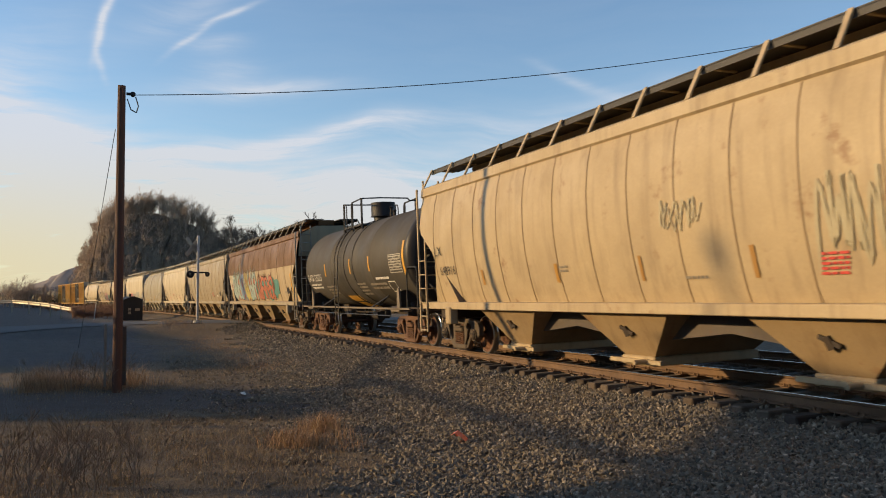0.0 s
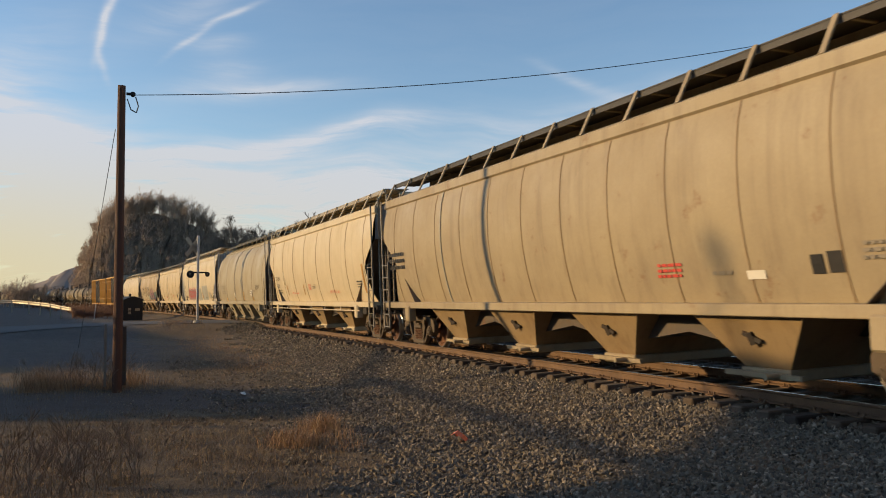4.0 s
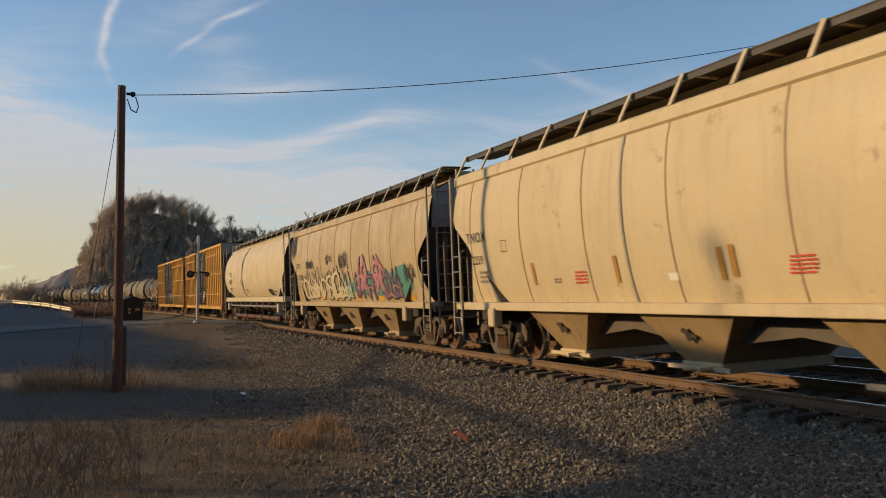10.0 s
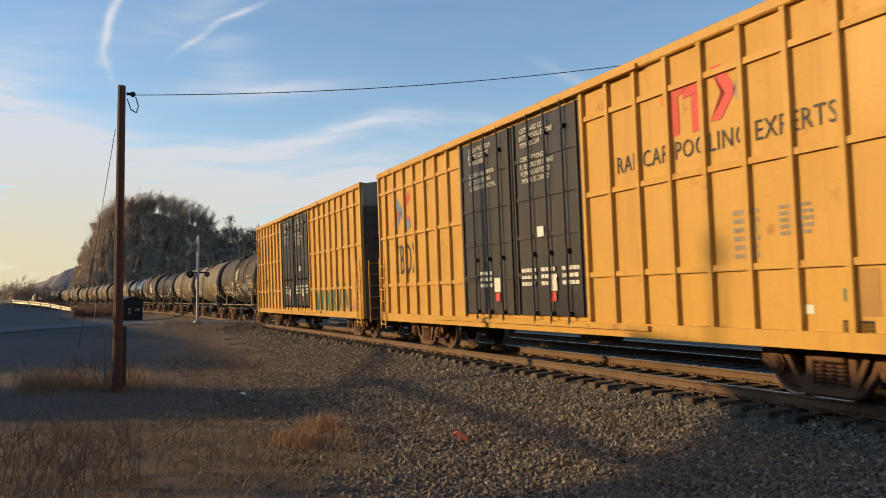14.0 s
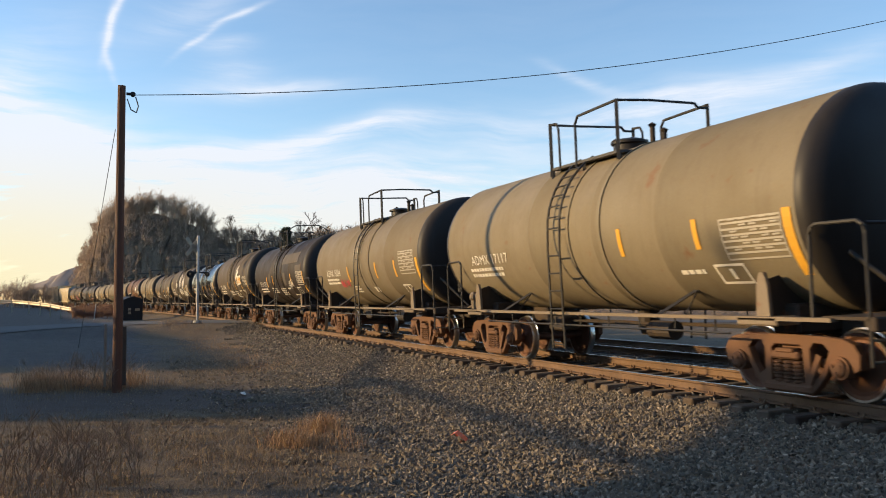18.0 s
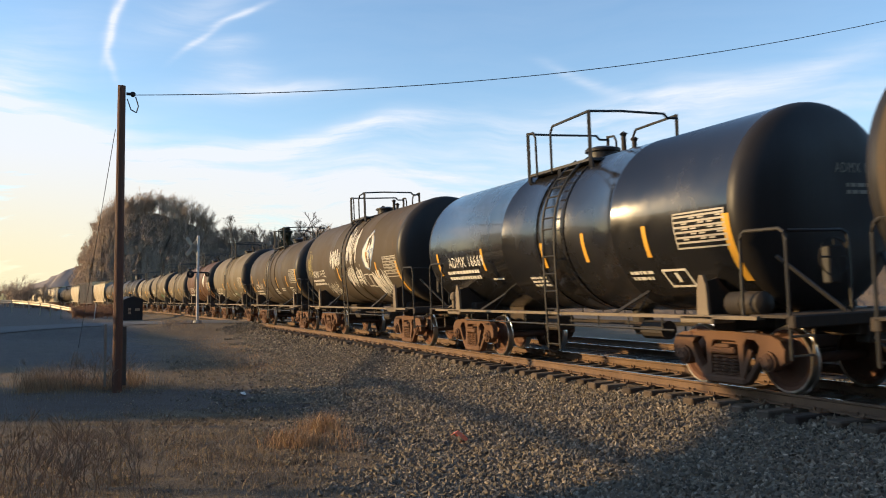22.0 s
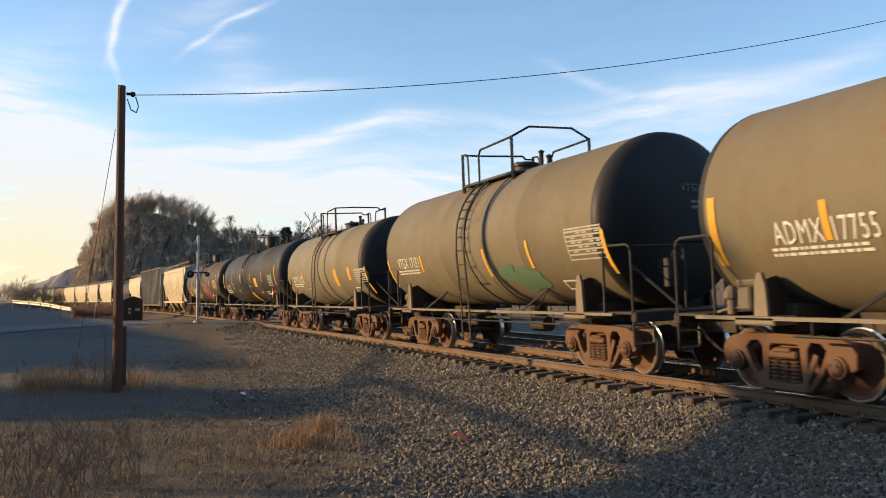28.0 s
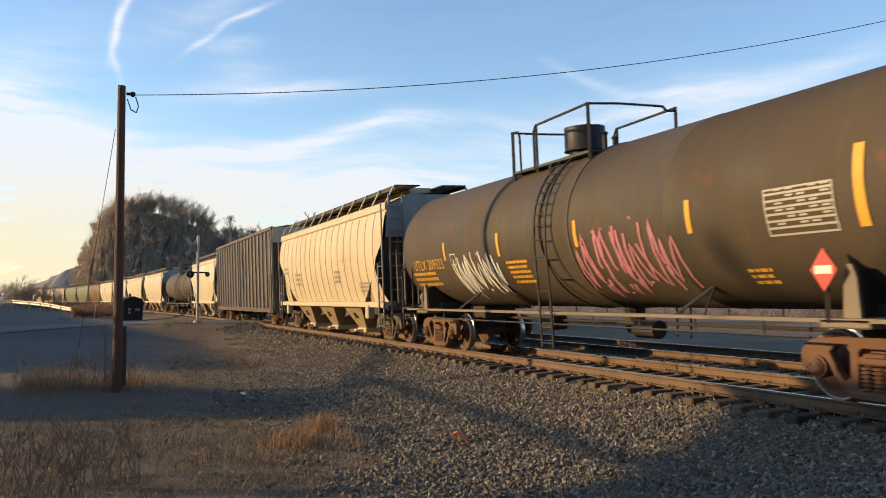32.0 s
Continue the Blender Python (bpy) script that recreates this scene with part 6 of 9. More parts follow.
def marks_t21(d, rnd, a, b):
    d.words("white", "ADMX 15659", -5.13, 1.93, 0.22, 1.14)
    d.bars("white", -5.71, 1.84, 2.06, 0.29, 2, rnd)
    d.quad("stripe", -2.28, -1.98, 1.95, 2.45)
    d.quad("stripe", -0.19, 0.08, 1.95, 2.46)
    d.quad("stripe", 2.35, 2.57, 1.96, 2.44)
    d.quad("stripe", 4.74, 5.11, 1.74, 2.69)
    d.panel(3.62, 4.83, 2.06, 2.68, "white")
    d.border("white", 2.9, 3.42, 1.5, 1.77, 0.035)
    d.quad("white", 3.12, 3.21, 1.58, 1.7)
    d.bars("white", -0.51, 1.74, 0.92, 0.22, 2, rnd)
    d.bars("white", 0.9, 1.75, 0.8, 0.13, 1, rnd)
    d.scrawl("spray_green", 1.01, 2.08, 1.47, 1.98, 2, 0.05, rnd)


def marks_t22(d, rnd, a, b):
    d.words("white", "ADMX 16", -4.68, 1.96, 0.46, 1.2)
    d.bars("white", -6.44, 1.83, 3.28, 0.48, 2, rnd)
    d.quad("stripe", 0.78, 1.06, 1.96, 2.54)
    d.quad("stripe", 5.97, 6.46, 1.68, 2.66)
    d.panel(4.53, 5.97, 2.04, 2.64, "white")
    logo_leaf_worn(d, 2.71, 4.0, 2.37, 3.47)


def marks_t23(d, rnd, a, b):
    d.words("white", "ADMX 17755", -4.26, 2.02, 0.31, 0.63)
    d.bars("white", -4.36, 1.98, 1.61, 0.14, 2, rnd)
    d.quad("stripe", -5.44, -5.17, 1.79, 2.76)
    d.quad("stripe", -3.44, -3.29, 2.03, 2.52)
    d.quad("stripe", 2.02, 2.15, 2.05, 2.5)
    d.quad("stripe", 3.57, 3.66, 2.09, 2.48)
    d.scrawl("grey_mark", 2.34, 3.42, 1.89, 2.31, 5, 0.03, rnd)


def marks_t24(d, rnd, a, b):
    d.words("white", "VTGX 17131", -5.18, 2.2, 0.3, 0.7)
    d.bars("white", -5.28, 2.15, 1.73, 0.14, 2, rnd)
    d.quad("stripe", -3.43, -3.28, 2.07, 2.51)
    d.quad("stripe", -6.08, -5.83, 1.7, 2.49)
    d.blob("spray_green", 1.37, 1.89, 0.49, 0.16, rnd)
    d.blob("spray_green", 2.21, 1.73, 0.69, 0.22, rnd)
    d.panel(4.19, 5.41, 2.04, 2.63, "white")
    d.quad("stripe", 2.59, 2.85, 1.96, 2.52)
    d.quad("stripe", 0.5, 0.86, 1.84, 2.46)
    d.quad("stripe", 5.37, 5.66, 1.76, 2.54)
    d.border("white", 3.44, 3.99, 1.5, 1.69, 0.03)


def marks_t25(d, rnd, a, b):
    d.words("white", "ADMX 16125", -4.94, 2.07, 0.29, 0.75)
    d.bars("white", -5.03, 2.02, 1.79, 0.16, 2, rnd)
    d.quad("stripe", -3.15, -3.0, 2.01, 2.5)
    d.quad("stripe", -5.93, -5.65, 1.68, 2.47)
    d.bars("white", -2.82, 1.8, 0.43, 0.05, 1, rnd)
    d.panel(4.54, 5.72, 1.91, 2.37, "white")
    d.quad("stripe", 3.7, 3.97, 2.01, 2.45)
    d.quad("stripe", 1.86, 2.24, 1.83, 2.44)
    d.quad("stripe", 5.69, 6.08, 1.54, 2.41)
    d.border("white", 3.96, 4.63, 1.56, 1.76, 0.03)


def marks_t26(d, rnd, a, b):
    d.words("white", "TILX 194917", -7.94, 2.02, 0.29, 0.75)
    d.bars("white", -8.14, 1.96, 1.97, 0.19, 2, rnd)
    d.quad("stripe", -8.91, -8.63, 2.06, 3.03)
    d.quad("stripe", -5.7, -5.55, 2.32, 2.8)
    d.quad("stripe", -2.5, -2.35, 2.33, 2.82)
    d.bars("white", -3.63, 1.93, 0.6, 0.17, 2, rnd)
    d.border("white", -5.4, -5.03, 2.06, 2.33, 0.03)
    d.quad("stripe", 1.9, 2.6, 2.05, 2.52)
    d.quad("stripe", -0.2, 0.5, 1.27, 1.77)
    d.quad("stripe", 0.75, 0.91, 2.27, 2.8)
    d.quad("stripe", 4.05, 4.22, 2.28, 2.78)
    d.quad("stripe", 7.4, 7.6, 2.07, 3.02)
    d.panel(5.7, 6.75, 2.04, 2.59, "white")
    d.bars("white", 4.15, 1.78, 0.94, 0.21, 2, rnd)
    d.bars("white", 0.08, 2.13, 0.87, 0.06, 1, rnd)
    d.bars("white", 2.76, 1.77, 0.62, 0.07, 1, rnd)
    d.border("white", 5.9, 6.38, 1.54, 1.78, 0.02)


def marks_t27(d, rnd, a, b):
    d.words("stripe", "UTLX 209323", -7.55, 2.11, 0.27, 0.9)
    d.bars("stripe", -7.83, 2.05, 1.77, 0.42, 3, rnd)
    d.quad("stripe", -5.34, -5.16, 2.3, 2.74)
    d.quad("stripe", -2.32, -2.16, 2.26, 2.77)
    d.quad("stripe", 0.88, 1.03, 2.28, 2.76)
    d.quad("stripe", 4.05, 4.2, 2.29, 2.78)
    d.quad("stripe", 7.06, 7.22, 2.15, 3.11)
    d.panel(5.64, 6.77, 2.13, 2.74, "white")
    d.scrawl("white", -4.92, -2.53, 1.37, 2.42, 6, 0.05, rnd)
    d.scrawl("spray_pink", 0.81, 3.69, 1.34, 2.57, 7, 0.07, rnd)
    d.bars("stripe", -2.05, 2.14, 0.93, 0.52, 5, rnd)
    d.bars("stripe", 4.93, 1.73, 0.46, 0.25, 3, rnd)
    d.border("white", -4.96, -4.65, 2.17, 2.44, 0.02)


def marks_h28(d, rnd, a, b):
    d.bars("grey_mark", -6.44, 2.76, 0.84, 0.38, 2, rnd)
    d.bars("grey_mark", -4.41, 2.45, 1.09, 0.6, 3, rnd)
    d.bars("grey_mark", 1.96, 2.37, 0.77, 0.51, 3, rnd)
    d.bars("grey_mark", 4.94, 1.9, 1.12, 0.36, 3, rnd)




# ---- ground, one sheet to the horizon ----
def lateral(x, y):
    """Metres from the middle of the near track; negative on the camera's side. Also the distance along the line."""
    s = np.interp(-np.asarray(x, float), -LINE_X, LINE_S)
    th = np.interp(s, LINE_S, LINE_TH)
    ly = np.interp(s, LINE_S, LINE_Y)
    return (y - ly) * np.cos(th), s


ROAD_S = 54.0        # where the road crosses


def smooth(a, b, x):
    k = np.clip((x - a) / (b - a), 0, 1)
    return k * k * (3 - 2 * k)


def ground_z(x, y):
    x, y = np.asarray(x, float), np.asarray(y, float)
    lat, s = lateral(x, y)
    bed = np.interp(lat, [-60, -9, -5.2, -1.75, -1.3, -1.0, 5.9, 6.6, 8.2, 60], [-0.72, -0.72, -0.73, -0.42, -0.33, -0.25, -0.24, -0.30, -0.75, -0.65])
    # the road ramps up to the rails at the crossing
    k = smooth(8.5, 4.0, np.abs(s - ROAD_S - np.maximum(0, -lat - 3) * 0.35)) * smooth(-26, -4, lat) * smooth(40, 12, lat)
    z = bed * (1 - k) + k * -0.045
    # the ground rises gently on the far left
    z = z + smooth(-2.0, -30, y) * smooth(-55, -120, x) * 0.9
    z = z - 0.35 * smooth(260, 600, np.hypot(x, y))
    return z


def axis(spans):
    out = []
    for a, b, step in spans:
        out += list(np.arange(a, b - 1e-6, step))
    return out + [spans[-1][1]]


gx = axis([(-2600, -600, 200), (-600, -200, 20), (-200, -80, 4), (-80, -40, 1.0), (-40, 2, 0.35), (2, 60, 2), (60, 600, 60), (600, 2600, 400)])
gy = axis([(-2600, -400, 200), (-400, -60, 20), (-60, -12, 3), (-12, 0, 0.6), (0, 20, 0.3), (20, 60, 3), (60, 400, 20), (400, 2600, 200)])
GX, GY = np.meshgrid(np.array(gx), np.array(gy), indexing="ij")
GZ = ground_z(GX, GY)
rng = np.random.default_rng(4)
near = (np.abs(GX + 15) < 40) & (np.abs(GY) < 24)
GZ = GZ + near * rng.normal(0, 0.012, GZ.shape)
g = Solid()
g.v = [tuple(p) for p in np.stack([GX, GY, GZ], -1).reshape(-1, 3).tolist()]
ny = len(gy)
g.f = [(i * ny + j, (i + 1) * ny + j, (i + 1) * ny + j + 1, i * ny + j + 1) for i in range(len(gx) - 1) for j in range(ny - 1)]
ground = tagged(new("ground", g.mesh("ground", M["ground"], True, 180, fix=False)), "bare dirt with sparse dry grass and gravel", "ground", kind="structure")


def z_at(x, y):
    return float(ground_z(x, y))


# ---- road and crossing ----
def road_sheet(name, rows, label):
    s = Solid()
    out = []
    for (ax, ay), (bx, by) in rows:
        out.append([(ax + (bx - ax) * k / 8, ay + (by - ay) * k / 8, z_at(ax + (bx - ax) * k / 8, ay + (by - ay) * k / 8) + 0.03) for k in range(9)])
    s.strip(out)
    return tagged(new(name, s.mesh(name, M["asphalt"], True, 180)), label, "road", kind="structure")


rows = []
for k in range(25):
    y = 8.4 - k * 2.2
    xm = -(ROAD_S + 0.2 + max(0, (8.4 - y) - 3) * 0.35 + max(0, (8.4 - y) - 14) * 0.9)
    w = 3.6 + max(0, (8.4 - y) - 8) * 0.35
    rows.append(((xm - w, y), (xm + w, y)))
road_sheet("road", rows, "worn grey asphalt road that climbs to the crossing")
rows = [((-ROAD_S - 4.2, 15.6 + k * 4), (-ROAD_S + 3.4, 15.6 + k * 4)) for k in range(14)]
road_sheet("road", rows, "worn grey asphalt road beyond the tracks")


# ---- tracks ----
def rail_mesh(side, s0, s1, step, head):
    """A rail swept along the line; head True: the worn bright top alone."""
    prof = [(-0.07, -0.17), (-0.07, -0.155), (-0.012, -0.135), (-0.012, -0.045), (-0.036, -0.03), (-0.036, -0.004), (-0.028, 0.0), (0.028, 0.0), (0.036, -0.004), (0.036, -0.03), (0.012, -0.045), (0.012, -0.135), (0.07, -0.155), (0.07, -0.17)]
    if head:
        prof = [(-0.026, 0.0), (-0.024, 0.0025), (0.024, 0.0025), (0.026, 0.0)]
    out = []
    for sp in np.arange(s0, s1 + 0.01, step):
        row = []
        for u, w in prof:
            x, y, th = on_line(sp, side + u)
            row.append((x, y, w + (side if abs(side) < 2 else (side - 4.3) if side > 2 else 0) * CANT))
        out.append(row)
    s = Solid()
    s.strip(out)
    return s


def track(name, off, label):
    t = thing(name, label, "railway track", kind="structure")
    for side in (-0.755, 0.755):
        r = part("rail", rail_mesh(off + side, -40, 420, 2.5, False), M["rail_side"], t, "rusty brown rail", smooth=True)
        part("rail_head", rail_mesh(off + side, -40, 420, 2.5, True), M["rail_top"], r, "bright worn top of the rail")
    return t


near_track = track("track", 0.0, "rusty rails of the near track on timber ties")
far_track = track("track", 4.3, "rusty rails of the far track on timber ties")
tie_solid = Solid()
tie_solid.box(-0.115, 0.115, -1.32, 1.32, -0.18, 0.0, 0.02)
TIE = tie_solid.mesh("tie", M["tie"])
plate_solid = Solid()
for sd in (-0.755, 0.755):
    plate_solid.box(-0.09, 0.09, sd - 0.16, sd + 0.16, 0.0, 0.018)
    for dx in (-0.055, 0.055):
        for dy in (-0.095, 0.095):
            plate_solid.box(dx - 0.012, dx + 0.012, sd + dy - 0.012, sd + dy + 0.012, 0.015, 0.06)
PLATE = plate_solid.mesh("tie_plate", M["rail_side"])
rnd = random.Random(5)
for off, t, lo, hi in ((0.0, near_track, 1, 46), (4.3, far_track, 4, 34)):
    for sp in np.arange(lo, hi, 0.535):
        x, y, th = on_line(sp, off)
        m = pose(x + rnd.uniform(-0.03, 0.03), y + rnd.uniform(-0.09, 0.06), -0.172, math.degrees(CANT), 0, math.degrees(th) + rnd.uniform(-1.6, 1.6))
        o = part("tie", TIE, None, t)
        o.matrix_local = m
        o = part("tie_plate", PLATE, None, t)
        o.matrix_local = m
far_ties = Solid()
for off in (0.0, 4.3):
    for sp in [*np.arange(-40, 1 if off == 0 else 4, 0.535), *np.arange(46.2 if off == 0 else 34.2, 240, 0.535)]:
        if abs(sp - ROAD_S) < 4.2:
            continue
        a, b = on_line(sp, off - 1.3), on_line(sp, off + 1.3)
        far_ties.beam((a[0], a[1], -0.26), (b[0], b[1], -0.26), 0.23, 0.17)
o = part("far_tie", far_ties, M["tie"], near_track)
o["kind"] = "stuff"
# planks of the crossing
pl = thing("crossing_deck", "worn timber planks of the level crossing between the rails", "crossing", kind="structure")
for off in (0.0, 4.3):
    for side in (-1.25, -0.98, -0.42, -0.14, 0.14, 0.42, 0.98, 1.25):
        s = Solid()
        a, b = on_line(ROAD_S - 4.0, off + side), on_line(ROAD_S + 4.2, off + side)
        s.beam((a[0], a[1], -0.06), (b[0], b[1], -0.06), 0.26, 0.1)
        part("plank", s, M["tie"], pl)


# ---- ballast stones ----
def stone_field(name, n, area, size, seed, label):
    """Loose stones lying on the ground sheet; each is a dented lump of its own size and turn."""
    r = np.random.default_rng(seed)
    base = np.array([(1, 0, 0), (-1, 0, 0), (0, 1, 0), (0, -1, 0), (0, 0, 1), (0, 0, -1)], float)
    tri = np.array([(0, 2, 4), (2, 1, 4), (1, 3, 4), (3, 0, 4), (2, 0, 5), (1, 2, 5), (3, 1, 5), (0, 3, 5)])
    xs, ys = area(r, n)
    n = len(xs)
    zs = ground_z(xs, ys)
    sc = size[0] + (size[1] - size[0]) * r.random(n) ** 2.2
    q = r.normal(size=(n, 4))
    q /= np.linalg.norm(q, axis=1)[:, None]
    w, a, b, c = q.T
    R = np.stack([np.stack([1 - 2 * (b * b + c * c), 2 * (a * b - c * w), 2 * (a * c + b * w)], -1), np.stack([2 * (a * b + c * w), 1 - 2 * (a * a + c * c), 2 * (b * c - a * w)], -1), np.stack([2 * (a * c - b * w), 2 * (b * c + a * w), 1 - 2 * (a * a + b * b)], -1)], 1)
    v = base[None] * r.uniform(0.65, 1.25, (n, 6, 1)) + r.normal(0, 0.16, (n, 6, 3))
    v = v * np.stack([np.ones(n), r.uniform(0.6, 1.0, n), r.uniform(0.5, 0.85, n)], -1)[:, None, :]
    v = np.einsum("nij,nkj->nki", R, v) * sc[:, None, None]
    v += np.stack([xs, ys, zs + sc * r.uniform(0.05, 0.55, n)], -1)[:, None, :]
    f = tri[None] + (np.arange(n) * 6)[:, None, None]
    me = bpy.data.meshes.new(name)
    me.from_pydata(v.reshape(-1, 3).tolist(), [], f.reshape(-1, 3).tolist())
    me.materials.append(M["stone"])
    return tagged(new(name, me), label, "gravel", kind="stuff")


def bank_edge(s):
    """How far the ballast spreads on the camera's side."""
    return np.interp(s, [4, 9, 18, 30, 44, 60], [-6.6, -6.9, -6.2, -4.4, -3.0, -2.8]) + 0.45 * np.sin(s * 1.3) + 0.25 * np.sin(s * 3.1 + 1)


def near_bank(r, n):
    s = 3.5 + 26.0 * r.random(n) ** 1.3
    lat = -1.1 - 6.4 * r.random(n) ** 1.15
    keep = (lat > bank_edge(s)) | (r.random(n) < 0.1)
    return -s[keep], RAIL_Y + lat[keep]


def between(r, n):
    s = 4 + 30 * r.random(n) ** 1.5
    return -s, RAIL_Y - 1.4 + 8.0 * r.random(n)


def mid_bank(r, n):
    s = 28 + 22 * r.random(n)
    lat = -1.1 - 4.0 * r.random(n)
    keep = lat > bank_edge(s)
    th = np.interp(s, LINE_S, LINE_TH)
    return np.interp(s, LINE_S, LINE_X)[keep], (np.interp(s, LINE_S, LINE_Y) + lat * np.cos(th))[keep]


def east_bank(r, n):
    """The ballast on the part of the line that lies past the camera."""
    s = 4.0 - 34.0 * r.random(n) ** 1.2
    lat = -6.8 + 12.5 * r.random(n)
    return -s, RAIL_Y + lat


def strewn(r, n):
    s = 5 + 26 * r.random(n)
    return -s, RAIL_Y - 5.0 - 4.5 * r.random(n) ** 1.5


# ---- hills in the distance ----
def ridge(name, pts, thick, mat, label, seed):
    """A long hill: crest points (x, y, z), falling to the ground on both sides."""
    r = random.Random(seed)
    rows = []
    crest = []
    for (a, b) in zip(pts[:-1], pts[1:]):
        for i in range(8):
            k = i / 8
            crest.append([a[j] + (b[j] - a[j]) * k for j in range(3)])
    crest.append(list(pts[-1]))
    for i, c in enumerate(crest):
        p, q = crest[max(0, i - 1)], crest[min(len(crest) - 1, i + 1)]
        d = Vector((q[0] - p[0], q[1] - p[1], 0)).normalized()
        nrm = Vector((d.y, -d.x, 0))
        if nrm.dot(Vector((c[0], c[1], 0))) > 0:
            nrm = -nrm
        row = []
        for k, w in ((0.0, 1.0), (0.04, 0.62), (0.06, 0.3), (0.12, 0.0)) if thick < 0 else ((-0.9, 0.0), (-0.4, 0.7), (0.0, 1.0), (0.3, 0.86), (0.55, 0.55), (0.8, 0.2), (1.0, 0.0)):
            j = abs(thick)
            row.append((c[0] + nrm.x * k * j + r.uniform(-1, 1) * j * 0.03, c[1] + nrm.y * k * j + r.uniform(-1, 1) * j * 0.03, -1 + (c[2] + 1) * w + r.uniform(-1, 1) * j * 0.02 * (w > 0)))
        rows.append(row)
    s = Solid()
    s.strip(rows)
    return tagged(new(name, s.mesh(name, mat, True, 50)), label, "hill", kind="structure")

stone_field("ballast", 150000, near_bank, (0.017, 0.047), 1, "grey crushed stone ballast of the railway bank")
stone_field("ballast", 16000, between, (0.02, 0.05), 2, "grey crushed stone ballast between the tracks")
stone_field("ballast", 16000, mid_bank, (0.03, 0.07), 3, "grey crushed stone ballast towards the crossing")
stone_field("ballast", 26000, east_bank, (0.025, 0.06), 6, "grey crushed stone ballast past the camera")
stone_field("loose_gravel", 5000, strewn, (0.012, 0.035), 4, "loose gravel strewn over the dirt")


# ---- bare trees ----
def branch(out, p, d, length, r, depth, rnd, spread=0.55):
    """A limb in short tapered pieces, forking into thinner ones."""
    q = p + d * length
    out.append((p, q, r, r * 0.68))
    if depth == 0:
        return
    for i in range(rnd.choice((2, 3, 3)) if depth > 1 else rnd.choice((3, 4))):
        nd = (d + Vector((rnd.gauss(0, spread), rnd.gauss(0, spread), rnd.gauss(0.12, spread * 0.6)))).normalized()
        start = p.lerp(q, rnd.uniform(0.55, 1.0))
        branch(out, start, nd, length * rnd.uniform(0.58, 0.82), r * 0.6, depth - 1, rnd, spread)


def limbs_mesh(segs, solid, thin=0.0):
    for p, q, r, r2 in segs:
        solid.rod(p, q, max(r, thin), 3 if r < 0.06 else 6, max(r2, thin))


def bare_tree(name, label, x, y, z, h, seed, depth=5, thin=0.012, lean=0.0):
    rnd = random.Random(seed)
    t = thing(name, label, "tree", at=pose(x, y, z))
    segs = []
    branch(segs, Vector((0, 0, -0.3)), Vector((lean, rnd.uniform(-0.05, 0.05), 1)).normalized(), h * 0.32, h * 0.022, depth, rnd, 0.42)
    tr, cr = Solid(), Solid()
    limbs_mesh(segs[:1], tr)
    limbs_mesh(segs[1:], cr, thin)
    part("trunk", tr, M["bark"], t, fix=False)
    part("crown", cr, M["bark"], t, "leafless branches and twigs", fix=False)
    return t


def broom(rnd, fan):
    """The segments of one bare tree a metre high: trunk, limbs, branches and twigs that reach upwards; (p, q, r, r2) rows."""
    out = []

    def grow(p, d, length, r, level):
        q = p + d * length
        out.append((p, q, r, r * 0.55))
        if level == len(fan):
            return
        n, spread = fan[level]
        for i in range(n):
            nd = (d + Vector((rnd.gauss(0, spread), rnd.gauss(0, spread), rnd.uniform(0.0, 0.22)))).normalized()
            grow(p.lerp(q, rnd.uniform(0.35, 1.0)), nd, length * rnd.uniform(0.5, 0.78), r * 0.5, level + 1)

    grow(Vector((0, 0, 0)), Vector((rnd.gauss(0, 0.05), rnd.gauss(0, 0.05), 1)).normalized(), 0.42, 0.016, 0)
    return np.array([(*p, *q, a, b) for p, q, a, b in out])


def thicket(name, label, places, seed, thin, fan=((6, 0.46), (5, 0.5), (5, 0.6)), mat="woods"):
    """Many bare trees far off, joined: (x, y, z, height) each."""
    rnd = random.Random(seed)
    kinds = [broom(rnd, fan) for k in range(6)]
    verts, faces, count = [], [], 0
    for x, y, z, h in places:
        k = kinds[rnd.randrange(6)]
        turn, wide = rnd.uniform(0, 6.28), rnd.uniform(0.8, 1.25)
        c, sn = math.cos(turn), math.sin(turn)
        for cols in ((0, 1, 2, 6), (3, 4, 5, 7)):
            px, py, pz, r = (k[:, j] * h for j in cols)
            bx, by = x + (px * c - py * sn) * wide, y + (px * sn + py * c) * wide
            r = np.maximum(r, thin)
            ring = [np.stack([bx + r * math.cos(a), by + r * math.sin(a), z - 0.4 + pz + r * math.sin(2 * a) * 0.7], -1) for a in (0.0, 2.094, 4.189)]
            verts.append(np.stack(ring, 1).reshape(-1, 3))
        n = len(k)
        i = count + 3 * np.arange(n)
        j = i + 3 * n
        for u, w in ((0, 1), (1, 2), (2, 0)):
            faces.append(np.stack([i + u, i + w, j + w, j + u], -1))
        count += 6 * n
    me = bpy.data.meshes.new(name)
    me.from_pydata(np.concatenate(verts).tolist(), [], np.concatenate(faces).tolist())
    me.materials.append(M[mat])
    return tagged(new(name, me), label, "woods", kind="stuff")


